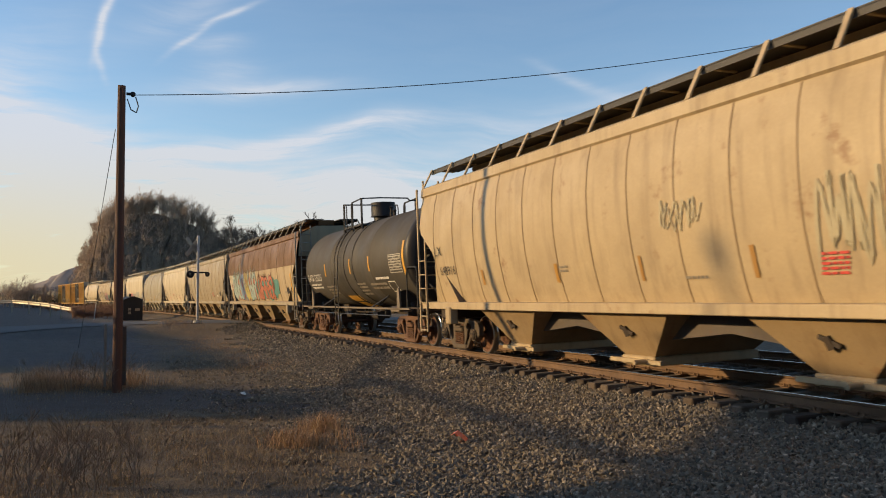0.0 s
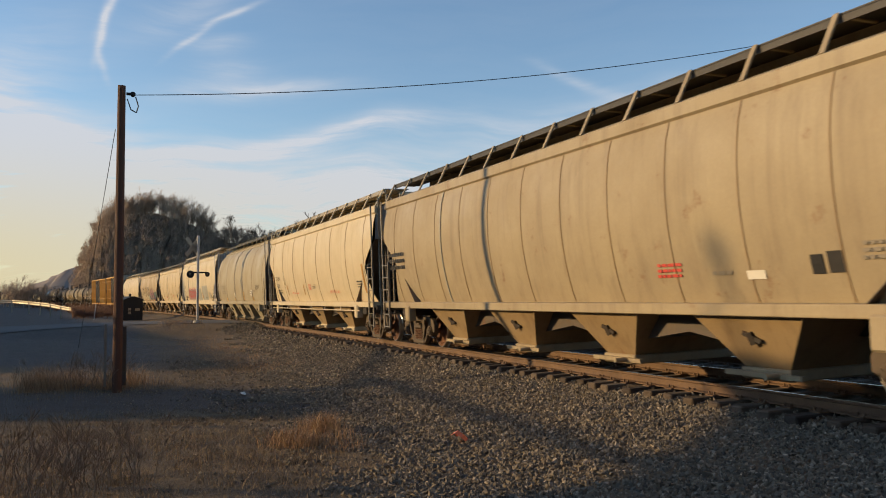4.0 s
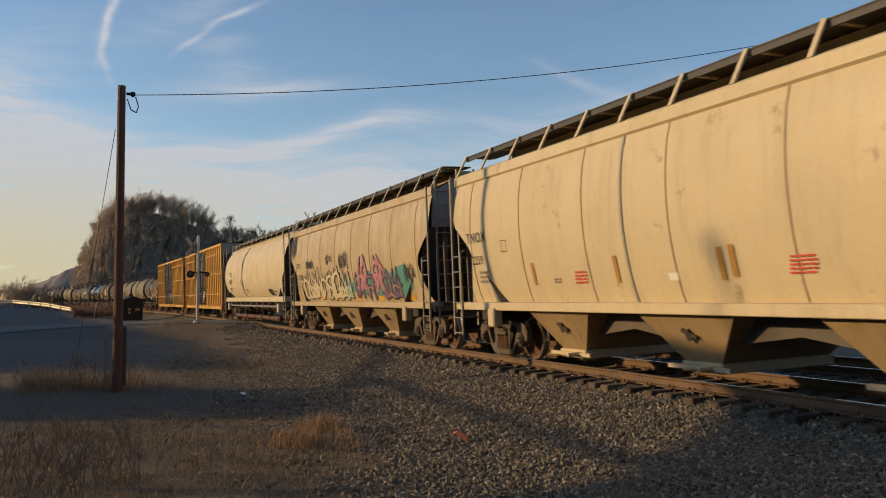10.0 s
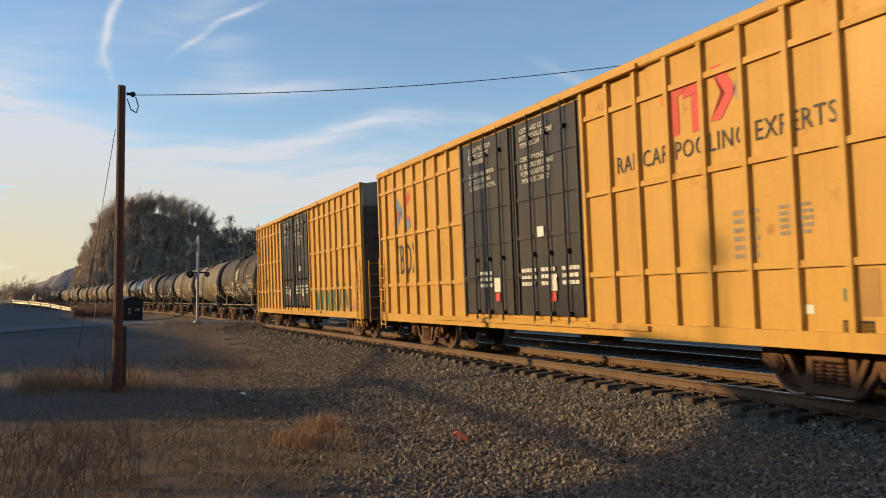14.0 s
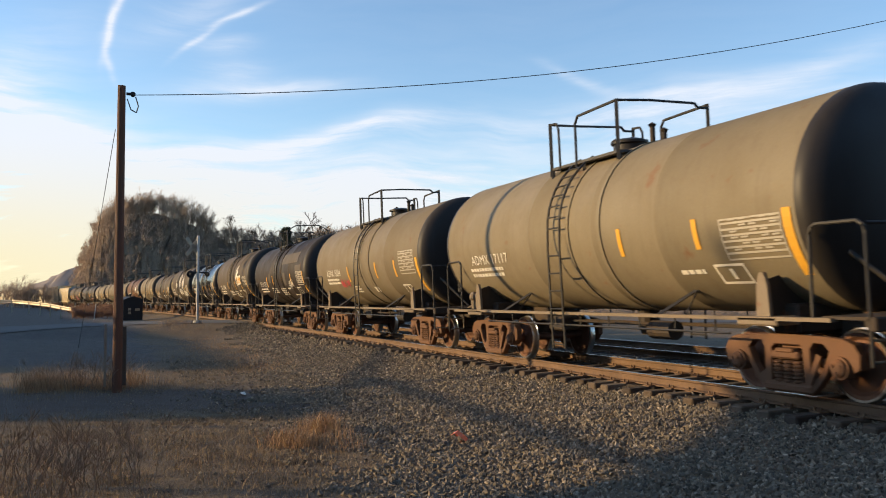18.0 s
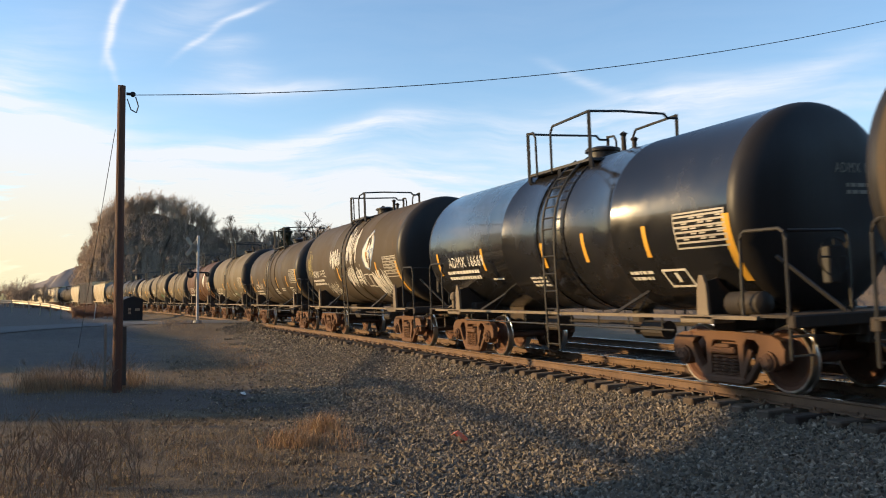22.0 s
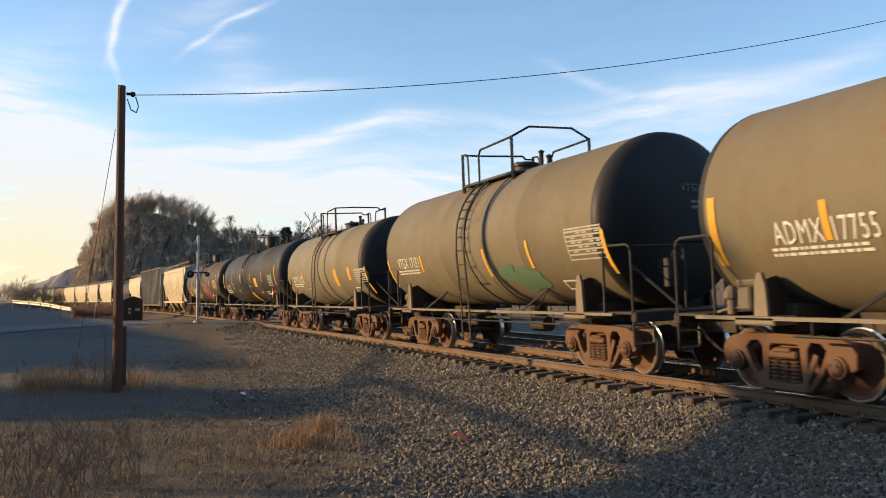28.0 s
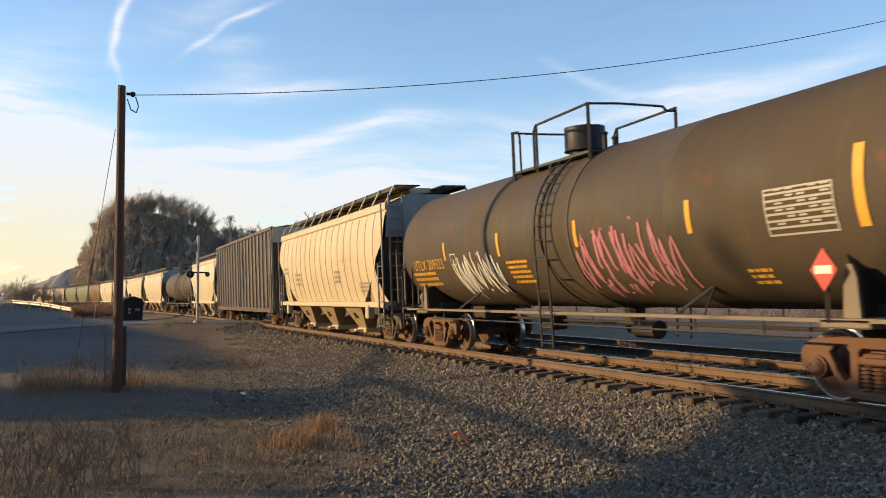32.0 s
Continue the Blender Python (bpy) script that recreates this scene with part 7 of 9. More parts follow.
# ---- the wooded bluff and the hills ----
rnd = random.Random(11)
CREST = [(-318, -9.5, -1), (-318, -6.0, 8.5), (-318, -2.6, 17), (-318, 0.6, 22.5), (-318, 4.6, 27.5), (-318, 9.0, 30.4), (-318, 14.8, 32), (-317, 22.4, 31.5), (-315, 28.2, 29.5), (-312, 36.2, 25), (-308, 44.3, 21.5), (-302, 55, 20.5), (-293, 73, 20.5),
         (-283, 98, 21), (-262, 134, 24), (-240, 171, 25), (-200, 210, 22)]
ridge("hill", CREST, 34, M["bluff"], "dark wooded bluff with a rocky end", 3)
spots, low = [], []
for a, b in zip(CREST[1:13], CREST[2:14]):
    n = int(math.hypot(a[0] - b[0], a[1] - b[1], a[2] - b[2]) / 1.0) + 1
    for i in range(n * 10):
        k = rnd.random()
        back = rnd.uniform(-9, 30)
        fall = float(np.interp(back / 34, [-0.9, -0.4, 0, 0.3, 0.55, 0.8, 1], [0, 0.7, 1, 0.86, 0.55, 0.2, 0]))
        z = -1.2 + (a[2] + (b[2] - a[2]) * k + 1) * fall
        q = (a[0] + (b[0] - a[0]) * k + back + rnd.uniform(-2, 2), a[1] + (b[1] - a[1]) * k + rnd.uniform(-2, 2), z)
        if back < 7 and i % 4:
            spots.append((*q, rnd.uniform(7.5, 12.0) * (0.5 if a[1] < 0 else 0.8 if a[1] > 34 else 1.0)))
        elif back >= 3:
            low.append((*q, rnd.uniform(3.0, 6.5)))
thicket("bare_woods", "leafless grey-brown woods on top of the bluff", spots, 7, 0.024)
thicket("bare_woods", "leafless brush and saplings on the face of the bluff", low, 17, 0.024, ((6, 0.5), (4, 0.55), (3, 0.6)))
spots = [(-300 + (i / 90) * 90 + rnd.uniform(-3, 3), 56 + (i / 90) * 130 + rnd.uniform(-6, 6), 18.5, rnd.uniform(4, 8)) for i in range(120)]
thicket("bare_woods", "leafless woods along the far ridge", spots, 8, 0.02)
ridge("hill", [(-1010, -90, 6), (-997, -59, 15), (-989, -40, 24), (-978, -15, 38), (-964, 18, 40), (-940, 80, 30)], 80, M["far_hill"], "distant blue-grey hill", 5)
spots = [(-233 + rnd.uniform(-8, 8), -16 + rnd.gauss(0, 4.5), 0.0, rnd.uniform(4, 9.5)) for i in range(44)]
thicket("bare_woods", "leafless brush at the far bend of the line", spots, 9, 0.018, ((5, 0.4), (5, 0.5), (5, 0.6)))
spots = [(-150 - i * 3.0 + rnd.uniform(-2, 2), -3 - i * 0.35 + rnd.uniform(-2.2, 0.6), -0.6, rnd.uniform(1.2, 2.6)) for i in range(34)]
thicket("brush", "reddish-brown brush beside the line", spots, 10, 0.02, ((6, 0.5), (5, 0.6), (4, 0.6)), "red_brush")
spots = [(rnd.uniform(-136, -101), rnd.uniform(-2.2, 3.8), -0.75, rnd.uniform(1.3, 2.5)) for i in range(170)]
thicket("brush", "dense reddish-brown brush behind the guard rail", spots, 18, 0.014, ((6, 0.5), (5, 0.6), (4, 0.6)), "red_brush")
for x, y, z, h, sd, lean in ((-233.7, 34.0, 17.5, 8.0, 21, 0.0), (-197.2, 44.3, 12.5, 12.5, 22, 0.1), (-195.8, 48.6, 12.0, 9.8, 23, -0.15), (-182.9, 53.2, 11.0, 9.0, 24, 0.05), (-170.3, 57.6, 11.0, 9.2, 25, 0.0), (-231.5, 39.8, 16.5, 5.0, 26, 0.0),
                             (-104.5, 59.3, 8.0, 12.6, 27, 0.0), (-102.0, 65.5, 9.0, 13.2, 28, 0.1), (-176.0, 55.0, 10.5, 7.5, 29, 0.0)):
    bare_tree("bare_tree", "leafless grey-brown tree on the slope behind the tracks", x, y, z, h, sd, 5, 0.028 if x < -150 else 0.02, lean)
ev = thing("evergreen_tree", "dark evergreen tree on the ridge", "tree", at=pose(-199, 41.6, 11.5))
s = Solid()
s.rod((0, 0, -1), (0, 0, 5.6), 0.16, 6, 0.05)
part("trunk", s, M["bark"], ev)
s = Solid()
for i in range(900):
    k = rnd.random() ** 0.8
    a, rr = rnd.uniform(0, 6.28), math.sqrt(max(0.0, 1 - k)) * (1.5 + 0.9 * math.sin(9 * k)) * math.sqrt(rnd.random()) + 0.15
    p0 = Vector((rr * math.cos(a), rr * math.sin(a), 1.2 + k * 5.4))
    s.rod(p0, p0 + Vector((math.cos(a) * 0.5, math.sin(a) * 0.5, rnd.uniform(-0.05, 0.4))), 0.13, 3, 0.02)
part("crown", s, M["evergreen"], ev, fix=False)
# the slope behind the tracks on which those trees stand
ridge("slope", [(-330, 70, 18), (-262, 60, 15), (-205, 62, 12.5), (-150, 72, 10), (-100, 80, 9), (-40, 95, 8), (40, 110, 8)], 26, M["hillside"], "dark brushy slope behind the tracks", 6)
# unseen bank, hills, low shed, pipes and disc, added to shut out low sun and skylight here and there
ridge("bank", [(-330, -75, 14), (-200, -52, 11.5), (-130, -40, 8.7), (-80, -32, 7.9), (-56, -29, 7.9), (-46, -29, 7.8), (-40, -29, 7.8), (-38.2, -29, 4.8), (-34.0, -29, 4.8), (-32.6, -29, 7.9), (-29.3, -29, 7.8), (-28.0, -29, 5.4), (-20, -29, 5.0), (60, -70, 5)], 9, M["hillside"], "unseen bank beside the road, added to shade the ground", 12)
# unseen hill, added to cut the bright sky near the horizon
ridge("hill", [(-700, -420, 56), (-420, -330, 40), (-200, -260, 34), (-60, -235, 31), (80, -230, 34), (260, -200, 40), (330, -60, 44), (340, 120, 40), (300, 300, 40)], 90, M["hillside"], "unseen hill behind the lot, added to block low skylight", 15)
# unseen hillside, added to keep skylight off car ends and chute sides
ridge("hill", [(48, -55, 16), (62, -20, 24), (70, 20, 27), (74, 60, 26), (70, 110, 22), (50, 160, 18)], 26, M["hillside"], "unseen steep hillside close to the line, added to block skylight", 19)
cn = thing("shed", "unseen low concrete shed, added so that its roof edge shades the ballast", "shed", at=pose(0, 0, 0, 0, 0, math.degrees(SUN_AZ)))
SUN_FLAT = Vector((math.cos(SUN_AZ), math.sin(SUN_AZ), 0))
SUN_SIDE = Vector((-math.sin(SUN_AZ), math.cos(SUN_AZ), 0))


def upsun(x, y, z, d):
    """The point d metres from (x, y, z) towards the sun, over the ground."""
    return Vector((x, y, z)) + SUN_FLAT * d + Vector((0, 0, d * math.tan(SUN_EL)))


# an unseen low shed, added behind the camera: its eave is cut to the edge of the shade that lies across the ballast
WALL_D = 10.0
eave = [(Vector(q).dot(SUN_SIDE), q[2] + (WALL_D - Vector(q).dot(SUN_FLAT)) * math.tan(SUN_EL)) for q in ((-7.9, 2.0, -0.7), (-8.0, 5.5, -0.55), (-10.1, 9.1, -0.25), (-10.6, 10.0, 0.0))]
s = Solid()
s.slab([(9, 2.7), (9, eave[0][1])] + eave + [(eave[3][0] - 0.2, eave[3][1] + 0.25), (eave[0][0], eave[3][1] + 0.35)], 0, WALL_D, WALL_D + 0.3)
part("roof", s, M["galv"], cn)
s = Solid()
s.box(WALL_D + 0.05, WALL_D + 1.6, eave[0][0] + 0.1, 8.8, -0.9, min(e[1] for e in eave) + 0.05)
part("wall", s, M["concrete"], cn)
s = Solid()
s.rod((WALL_D + 0.15, eave[3][0] + 0.2, -0.9), (WALL_D + 0.15, eave[3][0] + 0.2, eave[3][1] + 0.1), 0.06, 10)
part("post", s, M["galv"], cn, smooth=True)
# unseen pipes, added only to cast two lines of shadow on the ballast
for a, b, d, r in (((-19.6, 5.9, -0.5), (-7.6, 5.4, -0.5), 11.0, 0.085), ((-17.6, 4.2, -0.55), (-26.6, 9.5, -0.4), 14.5, 0.09)):
    a, b = upsun(*a, d), upsun(*b, d)
    s = Solid()
    s.tube([tuple(a.lerp(b, k / 12)) for k in range(13)], r, 6)
    tagged(new("pipe", s.mesh("pipe", M["galv"], fix=False)), "unseen steel pipe on posts, added to cast a line of shadow", "pipe")
    for q in (a, b):
        p = thing("shadow_pipe_post", "short steel post under an unseen pipe added for its shadow", "post", at=pose(q.x, q.y, z_at(q.x, q.y)))
        s = Solid()
        s.rod((0, 0, -0.3), (0, 0, q.z - z_at(q.x, q.y)), 0.035, 10, 0.03)
        part("shaft", s, M["galv"], p, smooth=True)

# unseen disc on a post, added to cast a soft round shadow on the cars
q = upsun(-9.61, 8.1, 1.95, 27.0)
sg_ = thing("shadow_disc", "unseen round disc on a thin steel post, added to cast a soft shadow", "sign", at=pose(q.x, q.y, z_at(q.x, q.y), 0, 0, math.degrees(SUN_AZ) - 90))
h = q.z - z_at(q.x, q.y)
s = Solid()
s.rod((0, 0, -0.3), (0, 0, h), 0.06, 10)
part("post", s, M["galv"], sg_, smooth=True)
s = Solid()
s.lathe([(-0.07, 0.0), (-0.07, 0.2), (-0.045, 0.2), (-0.045, 0.0)], 22, (0, 0, h), 1)
part("disc", s, M["galv"], sg_)

# ---- clouds: a thin sheet far off that drifts ----
def cloud_mat():
    """Streaks of cirrus: soft bands bent by noise, brighter and warmer low down."""
    m = bpy.data.materials.new("thin_cirrus")
    m.use_nodes = True
    t = m.node_tree
    t.nodes.remove(t.nodes["Principled BSDF"])
    uv = t.nodes.new("ShaderNodeUVMap")

    def math_node(op, a, b=None, clamp=False):
        n = t.nodes.new("ShaderNodeMath")
        n.operation, n.use_clamp = op, clamp
        for i, v in enumerate((a, b)):
            if v is None:
                continue
            if isinstance(v, (int, float)):
                n.inputs[i].default_value = v
            else:
                link(t, v, n.inputs[i])
        return n.outputs[0]

    def warp(scale, amount):
        n = t.nodes.new("ShaderNodeTexNoise")
        n.inputs["Scale"].default_value, n.inputs["Detail"].default_value = scale, 3
        link(t, uv.outputs[0], n.inputs["Vector"])
        sub = t.nodes.new("ShaderNodeVectorMath")
        sub.operation = "SUBTRACT"
        sub.inputs[1].default_value = (0.5, 0.5, 0.5)
        link(t, n.outputs["Color"], sub.inputs[0])
        sc = t.nodes.new("ShaderNodeVectorMath")
        sc.operation = "SCALE"
        sc.inputs["Scale"].default_value = amount
        link(t, sub.outputs[0], sc.inputs[0])
        ad = t.nodes.new("ShaderNodeVectorMath")
        ad.operation = "ADD"
        link(t, uv.outputs[0], ad.inputs[0])
        link(t, sc.outputs[0], ad.inputs[1])
        return ad.outputs[0]

    wv = warp(3.0, 0.10)
    wf = warp(9.0, 0.02)

    def streak(vec, cx, cy, ang, lx, ly, k):
        """A soft bar about (cx, cy), turned by ang, lx long and ly thick."""
        mp = t.nodes.new("ShaderNodeMapping")
        mp.vector_type = "TEXTURE"
        mp.inputs["Location"].default_value = (cx, cy, 0)
        mp.inputs["Rotation"].default_value = (0, 0, radians(ang))
        mp.inputs["Scale"].default_value = (lx, ly, 1)
        link(t, vec, mp.inputs[0])
        ln = t.nodes.new("ShaderNodeVectorMath")
        ln.operation = "DOT_PRODUCT"
        sep = t.nodes.new("ShaderNodeSeparateXYZ")
        link(t, mp.outputs[0], sep.inputs[0])
        r2 = math_node("ADD", math_node("MULTIPLY", sep.outputs[0], sep.outputs[0]), math_node("MULTIPLY", sep.outputs[1], sep.outputs[1]))
        t.nodes.remove(ln)
        return math_node("MULTIPLY", math_node("POWER", 2.718, math_node("MULTIPLY", r2, -1.0)), k * 1.3)

    # u to the right and v up, both in units of the sheet's width
    bars = [(wf, 0.114, 0.545, 62, 0.026, 0.0042, 0.6), (wf, 0.103, 0.512, 82, 0.024, 0.0042, 0.7), (wf, 0.106, 0.483, -72, 0.018, 0.004, 0.45), (wf, 0.243, 0.543, 24, 0.032, 0.0034, 0.7), (wf, 0.205, 0.517, 38, 0.03, 0.0034, 0.55), (wf, 0.235, 0.512, 8, 0.03, 0.010, 0.33), (wv, 0.19, 0.55, 30, 0.06, 0.02, 0.22),
            (wf, 0.783, 0.451, 5, 0.12, 0.007, 0.24), (wf, 0.93, 0.473, 13, 0.10, 0.012, 0.2), (wf, 0.66, 0.473, -25, 0.05, 0.006, 0.3), (wv, 0.74, 0.435, 4, 0.2, 0.022, 0.4), (wv, 0.0, 0.44, -8, 0.06, 0.03, 0.5), (wv, 0.03, 0.40, -10, 0.12, 0.022, 0.6), (wf, 0.10, 0.372, -4, 0.14, 0.012, 0.5),
            (wf, 0.27, 0.464, 4, 0.10, 0.010, 0.5), (wv, 0.345, 0.408, 9, 0.13, 0.013, 0.9), (wf, 0.25, 0.392, 3, 0.09, 0.008, 0.8), (wv, 0.05, 0.375, -12, 0.12, 0.045, 1.1), (wv, 0.0, 0.30, 0, 0.16, 0.06, 0.9),
            (wv, 0.36, 0.345, 4, 0.22, 0.032, 0.7), (wv, 0.20, 0.30, 0, 0.25, 0.045, 0.75), (wv, 0.45, 0.30, 2, 0.22, 0.028, 0.55), (wv, 0.02, 0.48, 20, 0.07, 0.035, 0.28), (wv, 0.68, 0.432, 8, 0.16, 0.016, 0.2),
            (wv, 0.85, 0.41, 6, 0.25, 0.02, 0.32), (wf, 0.245, 0.485, 5, 0.035, 0.01, 0.35)]
    tot = None
    for b in bars:
        v = streak(*b)
        tot = v if tot is None else math_node("ADD", tot, v)
    # thin all-over veil towards the horizon, broken by long noise
    sep = t.nodes.new("ShaderNodeSeparateXYZ")
    link(t, uv.outputs[0], sep.inputs[0])
    mp = t.nodes.new("ShaderNodeMapping")
    mp.inputs["Scale"].default_value = (4.0, 30.0, 1)
    mp.inputs["Rotation"].default_value = (0, 0, radians(-6))
    link(t, wv, mp.inputs[0])
    n = t.nodes.new("ShaderNodeTexNoise")
    n.inputs["Scale"].default_value, n.inputs["Detail"].default_value, n.inputs["Roughness"].default_value = 1.6, 7, 0.62
    link(t, mp.outputs[0], n.inputs["Vector"])
    grain = t.nodes.new("ShaderNodeMapRange")
    grain.inputs[1].default_value, grain.inputs[2].default_value, grain.inputs[3].default_value, grain.inputs[4].default_value = 0.3, 0.72, 0.15, 1.4
    link(t, n.outputs[0], grain.inputs[0])
    low = t.nodes.new("ShaderNodeMapRange")
    low.interpolation_type = "SMOOTHSTEP"
    low.inputs[1].default_value, low.inputs[2].default_value, low.inputs[3].default_value, low.inputs[4].default_value = 0.46, 0.20, 0.05, 0.85
    link(t, sep.outputs[1], low.inputs[0])
    dens = math_node("MULTIPLY", math_node("ADD", tot, math_node("MULTIPLY", low.outputs[0], 0.8)), grain.outputs[0])
    dens = math_node("MINIMUM", dens, 0.96)
    # colour: white above, warm towards the horizon on the sun's side
    warm = t.nodes.new("ShaderNodeMapRange")
    warm.interpolation_type = "SMOOTHSTEP"
    warm.inputs[1].default_value, warm.inputs[2].default_value = 0.43, 0.24
    link(t, sep.outputs[1], warm.inputs[0])
    left = t.nodes.new("ShaderNodeMapRange")
    left.interpolation_type = "SMOOTHSTEP"
    left.inputs[1].default_value, left.inputs[2].default_value, left.inputs[3].default_value, left.inputs[4].default_value = 0.55, -0.1, 0.3, 1.0
    link(t, sep.outputs[0], left.inputs[0])
    c = mixc(t, math_node("MULTIPLY", warm.outputs[0], left.outputs[0]), (0.88, 0.92, 1.0), (1.0, 0.87, 0.54))
    em = t.nodes.new("ShaderNodeEmission")
    em.inputs["Strength"].default_value = CLOUD_GLOW
    link(t, c, em.inputs[0])
    tr = t.nodes.new("ShaderNodeBsdfTransparent")
    mx = t.nodes.new("ShaderNodeMixShader")
    link(t, dens, mx.inputs[0])
    link(t, tr.outputs[0], mx.inputs[1])
    link(t, em.outputs[0], mx.inputs[2])
    link(t, mx.outputs[0], t.nodes["Material Output"].inputs[0])
    return m


CLOUD_GLOW = 0.60
NU, NV, FAR = 48, 24, 2400.0
s = Solid()
uvs = []
for i in range(NU + 1):
    for j in range(NV + 1):
        u, v = -0.35 + 1.7 * i / NU, 0.17 + 0.62 * j / NV
        az = math.pi - YAW + (0.5 - u) * 0.98
        el = (v - 0.225) * 1.0
        s.v.append((FAR * math.cos(az), FAR * math.sin(az), 1.3 + FAR * math.tan(el)))
        uvs.append((u, v))
s.f = [(i * (NV + 1) + j, (i + 1) * (NV + 1) + j, (i + 1) * (NV + 1) + j + 1, i * (NV + 1) + j + 1) for i in range(NU) for j in range(NV)]
me = s.mesh("clouds", cloud_mat(), True, 180, fix=False)
lay = me.uv_layers.new(name="UVMap")
for lp in me.loops:
    lay.data[lp.index].uv = uvs[lp.vertex_index]
clouds = tagged(new("clouds", me), "thin white cirrus streaks across a blue evening sky", "clouds", kind="structure")

# ---- wooden pole with its wire ----
PX, PY = -20.45, 0.5
p = thing("utility_pole", "weathered brown wooden utility pole beside the dirt lot", "pole", at=pose(PX, PY, z_at(PX, PY)))
s = Solid()
s.lathe([(-0.3 + 0.72 * k, 0.112 - 0.0025 * k) for k in range(11)], 14, (0.01, 0, 0), 2, True)
part("shaft", s, M["wood"], p, smooth=True)
s = Solid()
s.rod((0.03, 0.1, 6.72), (0.05, 0.24, 6.72), 0.035, 8)
s.lathe([(0.0, 0.03), (0.03, 0.06), (0.08, 0.06), (0.11, 0.03)], 10, (0.05, 0.24, 6.66), 2, True)
part("insulator", s, M["black_box"], p, "dark porcelain insulator")
s = Solid()
s.pipe([(0.04, 0.12, 6.6), (0.05, 0.2, 6.36), (0.05, 0.32, 6.3), (0.05, 0.36, 6.45), (0.05, 0.3, 6.66)], 0.014, 5)
part("wire_loop", s, M["black_box"], p)
s = Solid()
s.box(-0.22, -0.15, -0.28, -0.225, 0.1, 1.5)
part("conduit", s, M["galv"], p, "thin grey conduit beside the pole")
s = Solid()
s.box(-0.26, -0.12, -0.02, 0.19, 0.12, 1.45, 0.012)
part("meter_board", s, M["bark"], p, "dark wooden board behind the pole")
WIRE_END, SAG = Vector((-15.64, 26.46, 10.75)), 0.9
s = Solid()
a = Vector((PX + 0.05, PY + 0.25, z_at(PX, PY) + 6.7))
pts = []
for i in range(41):
    k = i / 40
    q = a.lerp(WIRE_END, k)
    pts.append((q.x, q.y, q.z - SAG * 4 * k * (1 - k)))
s.tube(pts, 0.010, 6)
tagged(new("service_wire", s.mesh("service_wire", M["black_box"], fix=False)), "thin black service wire sagging across the tracks", "wire")
far_pole = thing("utility_pole", "brown wooden utility pole beyond the tracks", "pole", at=pose(WIRE_END.x, WIRE_END.y, -0.6))
s = Solid()
s.rod((0, 0, -0.3), (0, 0, WIRE_END.z + 0.9), 0.17, 12, 0.12)
part("shaft", s, M["wood"], far_pole, smooth=True)
s = Solid()
b = Vector((-40.0, -0.6, z_at(-40, -0.6)))
a2 = Vector((PX, PY - 0.12, z_at(PX, PY) + 5.9))
s.tube([a2.lerp(b, k / 10) for k in range(11)], 0.008, 6)
tagged(new("guy_wire", s.mesh("guy_wire", M["black_box"], fix=False)), "thin slanting guy wire of the pole", "wire")

# ---- crossing signal with crossbuck, seen from behind ----
CX, CY = -51.2, 5.55
cz = z_at(CX, CY)
c = thing("crossing_signal", "white crossing mast with a crossbuck and two lamps", "crossing signal", at=pose(CX, CY, cz, 0, 0, 8))
s = Solid()
s.rod((0, 0, 0.2), (0, 0, 5.1), 0.075, 12)
part("mast", s, M["metal_white"], c, smooth=True)
s = Solid()
s.lathe([(0.0, 0.34), (0.1, 0.32), (0.42, 0.2), (0.45, 0.1)], 10, (0, 0, -0.25), 2, True)
part("base", s, M["concrete"], c, "rough concrete footing")
for ang in (52, -52):
    s = Solid()
    s.box(-0.02, 0.02, -0.66, 0.66, -0.11, 0.11, 0.006)
    o = part("crossbuck_board", s, M["galv"], c, "grey back of a crossbuck board")
    o.matrix_local = pose(-0.1, -0.28, 4.45, ang, 0, 16)
s = Solid()
s.rod((0, -0.45, 2.95), (0, 0.62, 2.95), 0.045, 8)
part("lamp_arm", s, M["black_box"], c)
for y, r in ((-0.40, 0.21), (0.58, 0.13)):
    s = Solid()
    s.lathe([(-0.05, r), (0.0, r + 0.01), (0.02, r), (0.02, 0.0)], 20, (-0.12, y, 2.85), 0)
    s.rod((-0.1, y, 2.85), (0.16, y, 2.85), r * 0.45, 12, r * 0.32)
    part("lamp", s, M["black_box"], c, "round black signal lamp", smooth=True)

# ---- relay cabinet by the crossing ----
BX, BY = -88.0, 3.2
bz = z_at(BX, BY)
c = thing("relay_cabinet", "black steel railway relay cabinet with a pitched lid", "cabinet", at=pose(BX, BY, bz, 0, 0, 20))
s = Solid()
s.box(-0.8, 0.8, -0.95, 0.95, 0.12, 2.1, 0.02)
part("body", s, M["black_box"], c)
s = Solid()
s.slab([(-1.02, 2.1), (1.02, 2.1), (0.1, 2.42), (-0.1, 2.42)], 0, -0.88, 0.88)
s.rod((0, 0, 2.4), (0, 0, 2.68), 0.12, 8)
part("lid", s, M["black_box"], c)
for y, z, w in ((-0.35, 0.85, 0.14), (-0.35, 1.2, 0.14), (0.42, 1.15, 0.24)):
    s = Solid()
    s.box(0.81, 0.82, y - w, y + w, z - 0.12, z + 0.12)
    part("notice", s, M["galv"], c, "small pale notice plate")
s = Solid()
s.box(-0.85, 0.85, -1.0, 1.0, -0.3, 0.12)
part("plinth", s, M["concrete"], c)

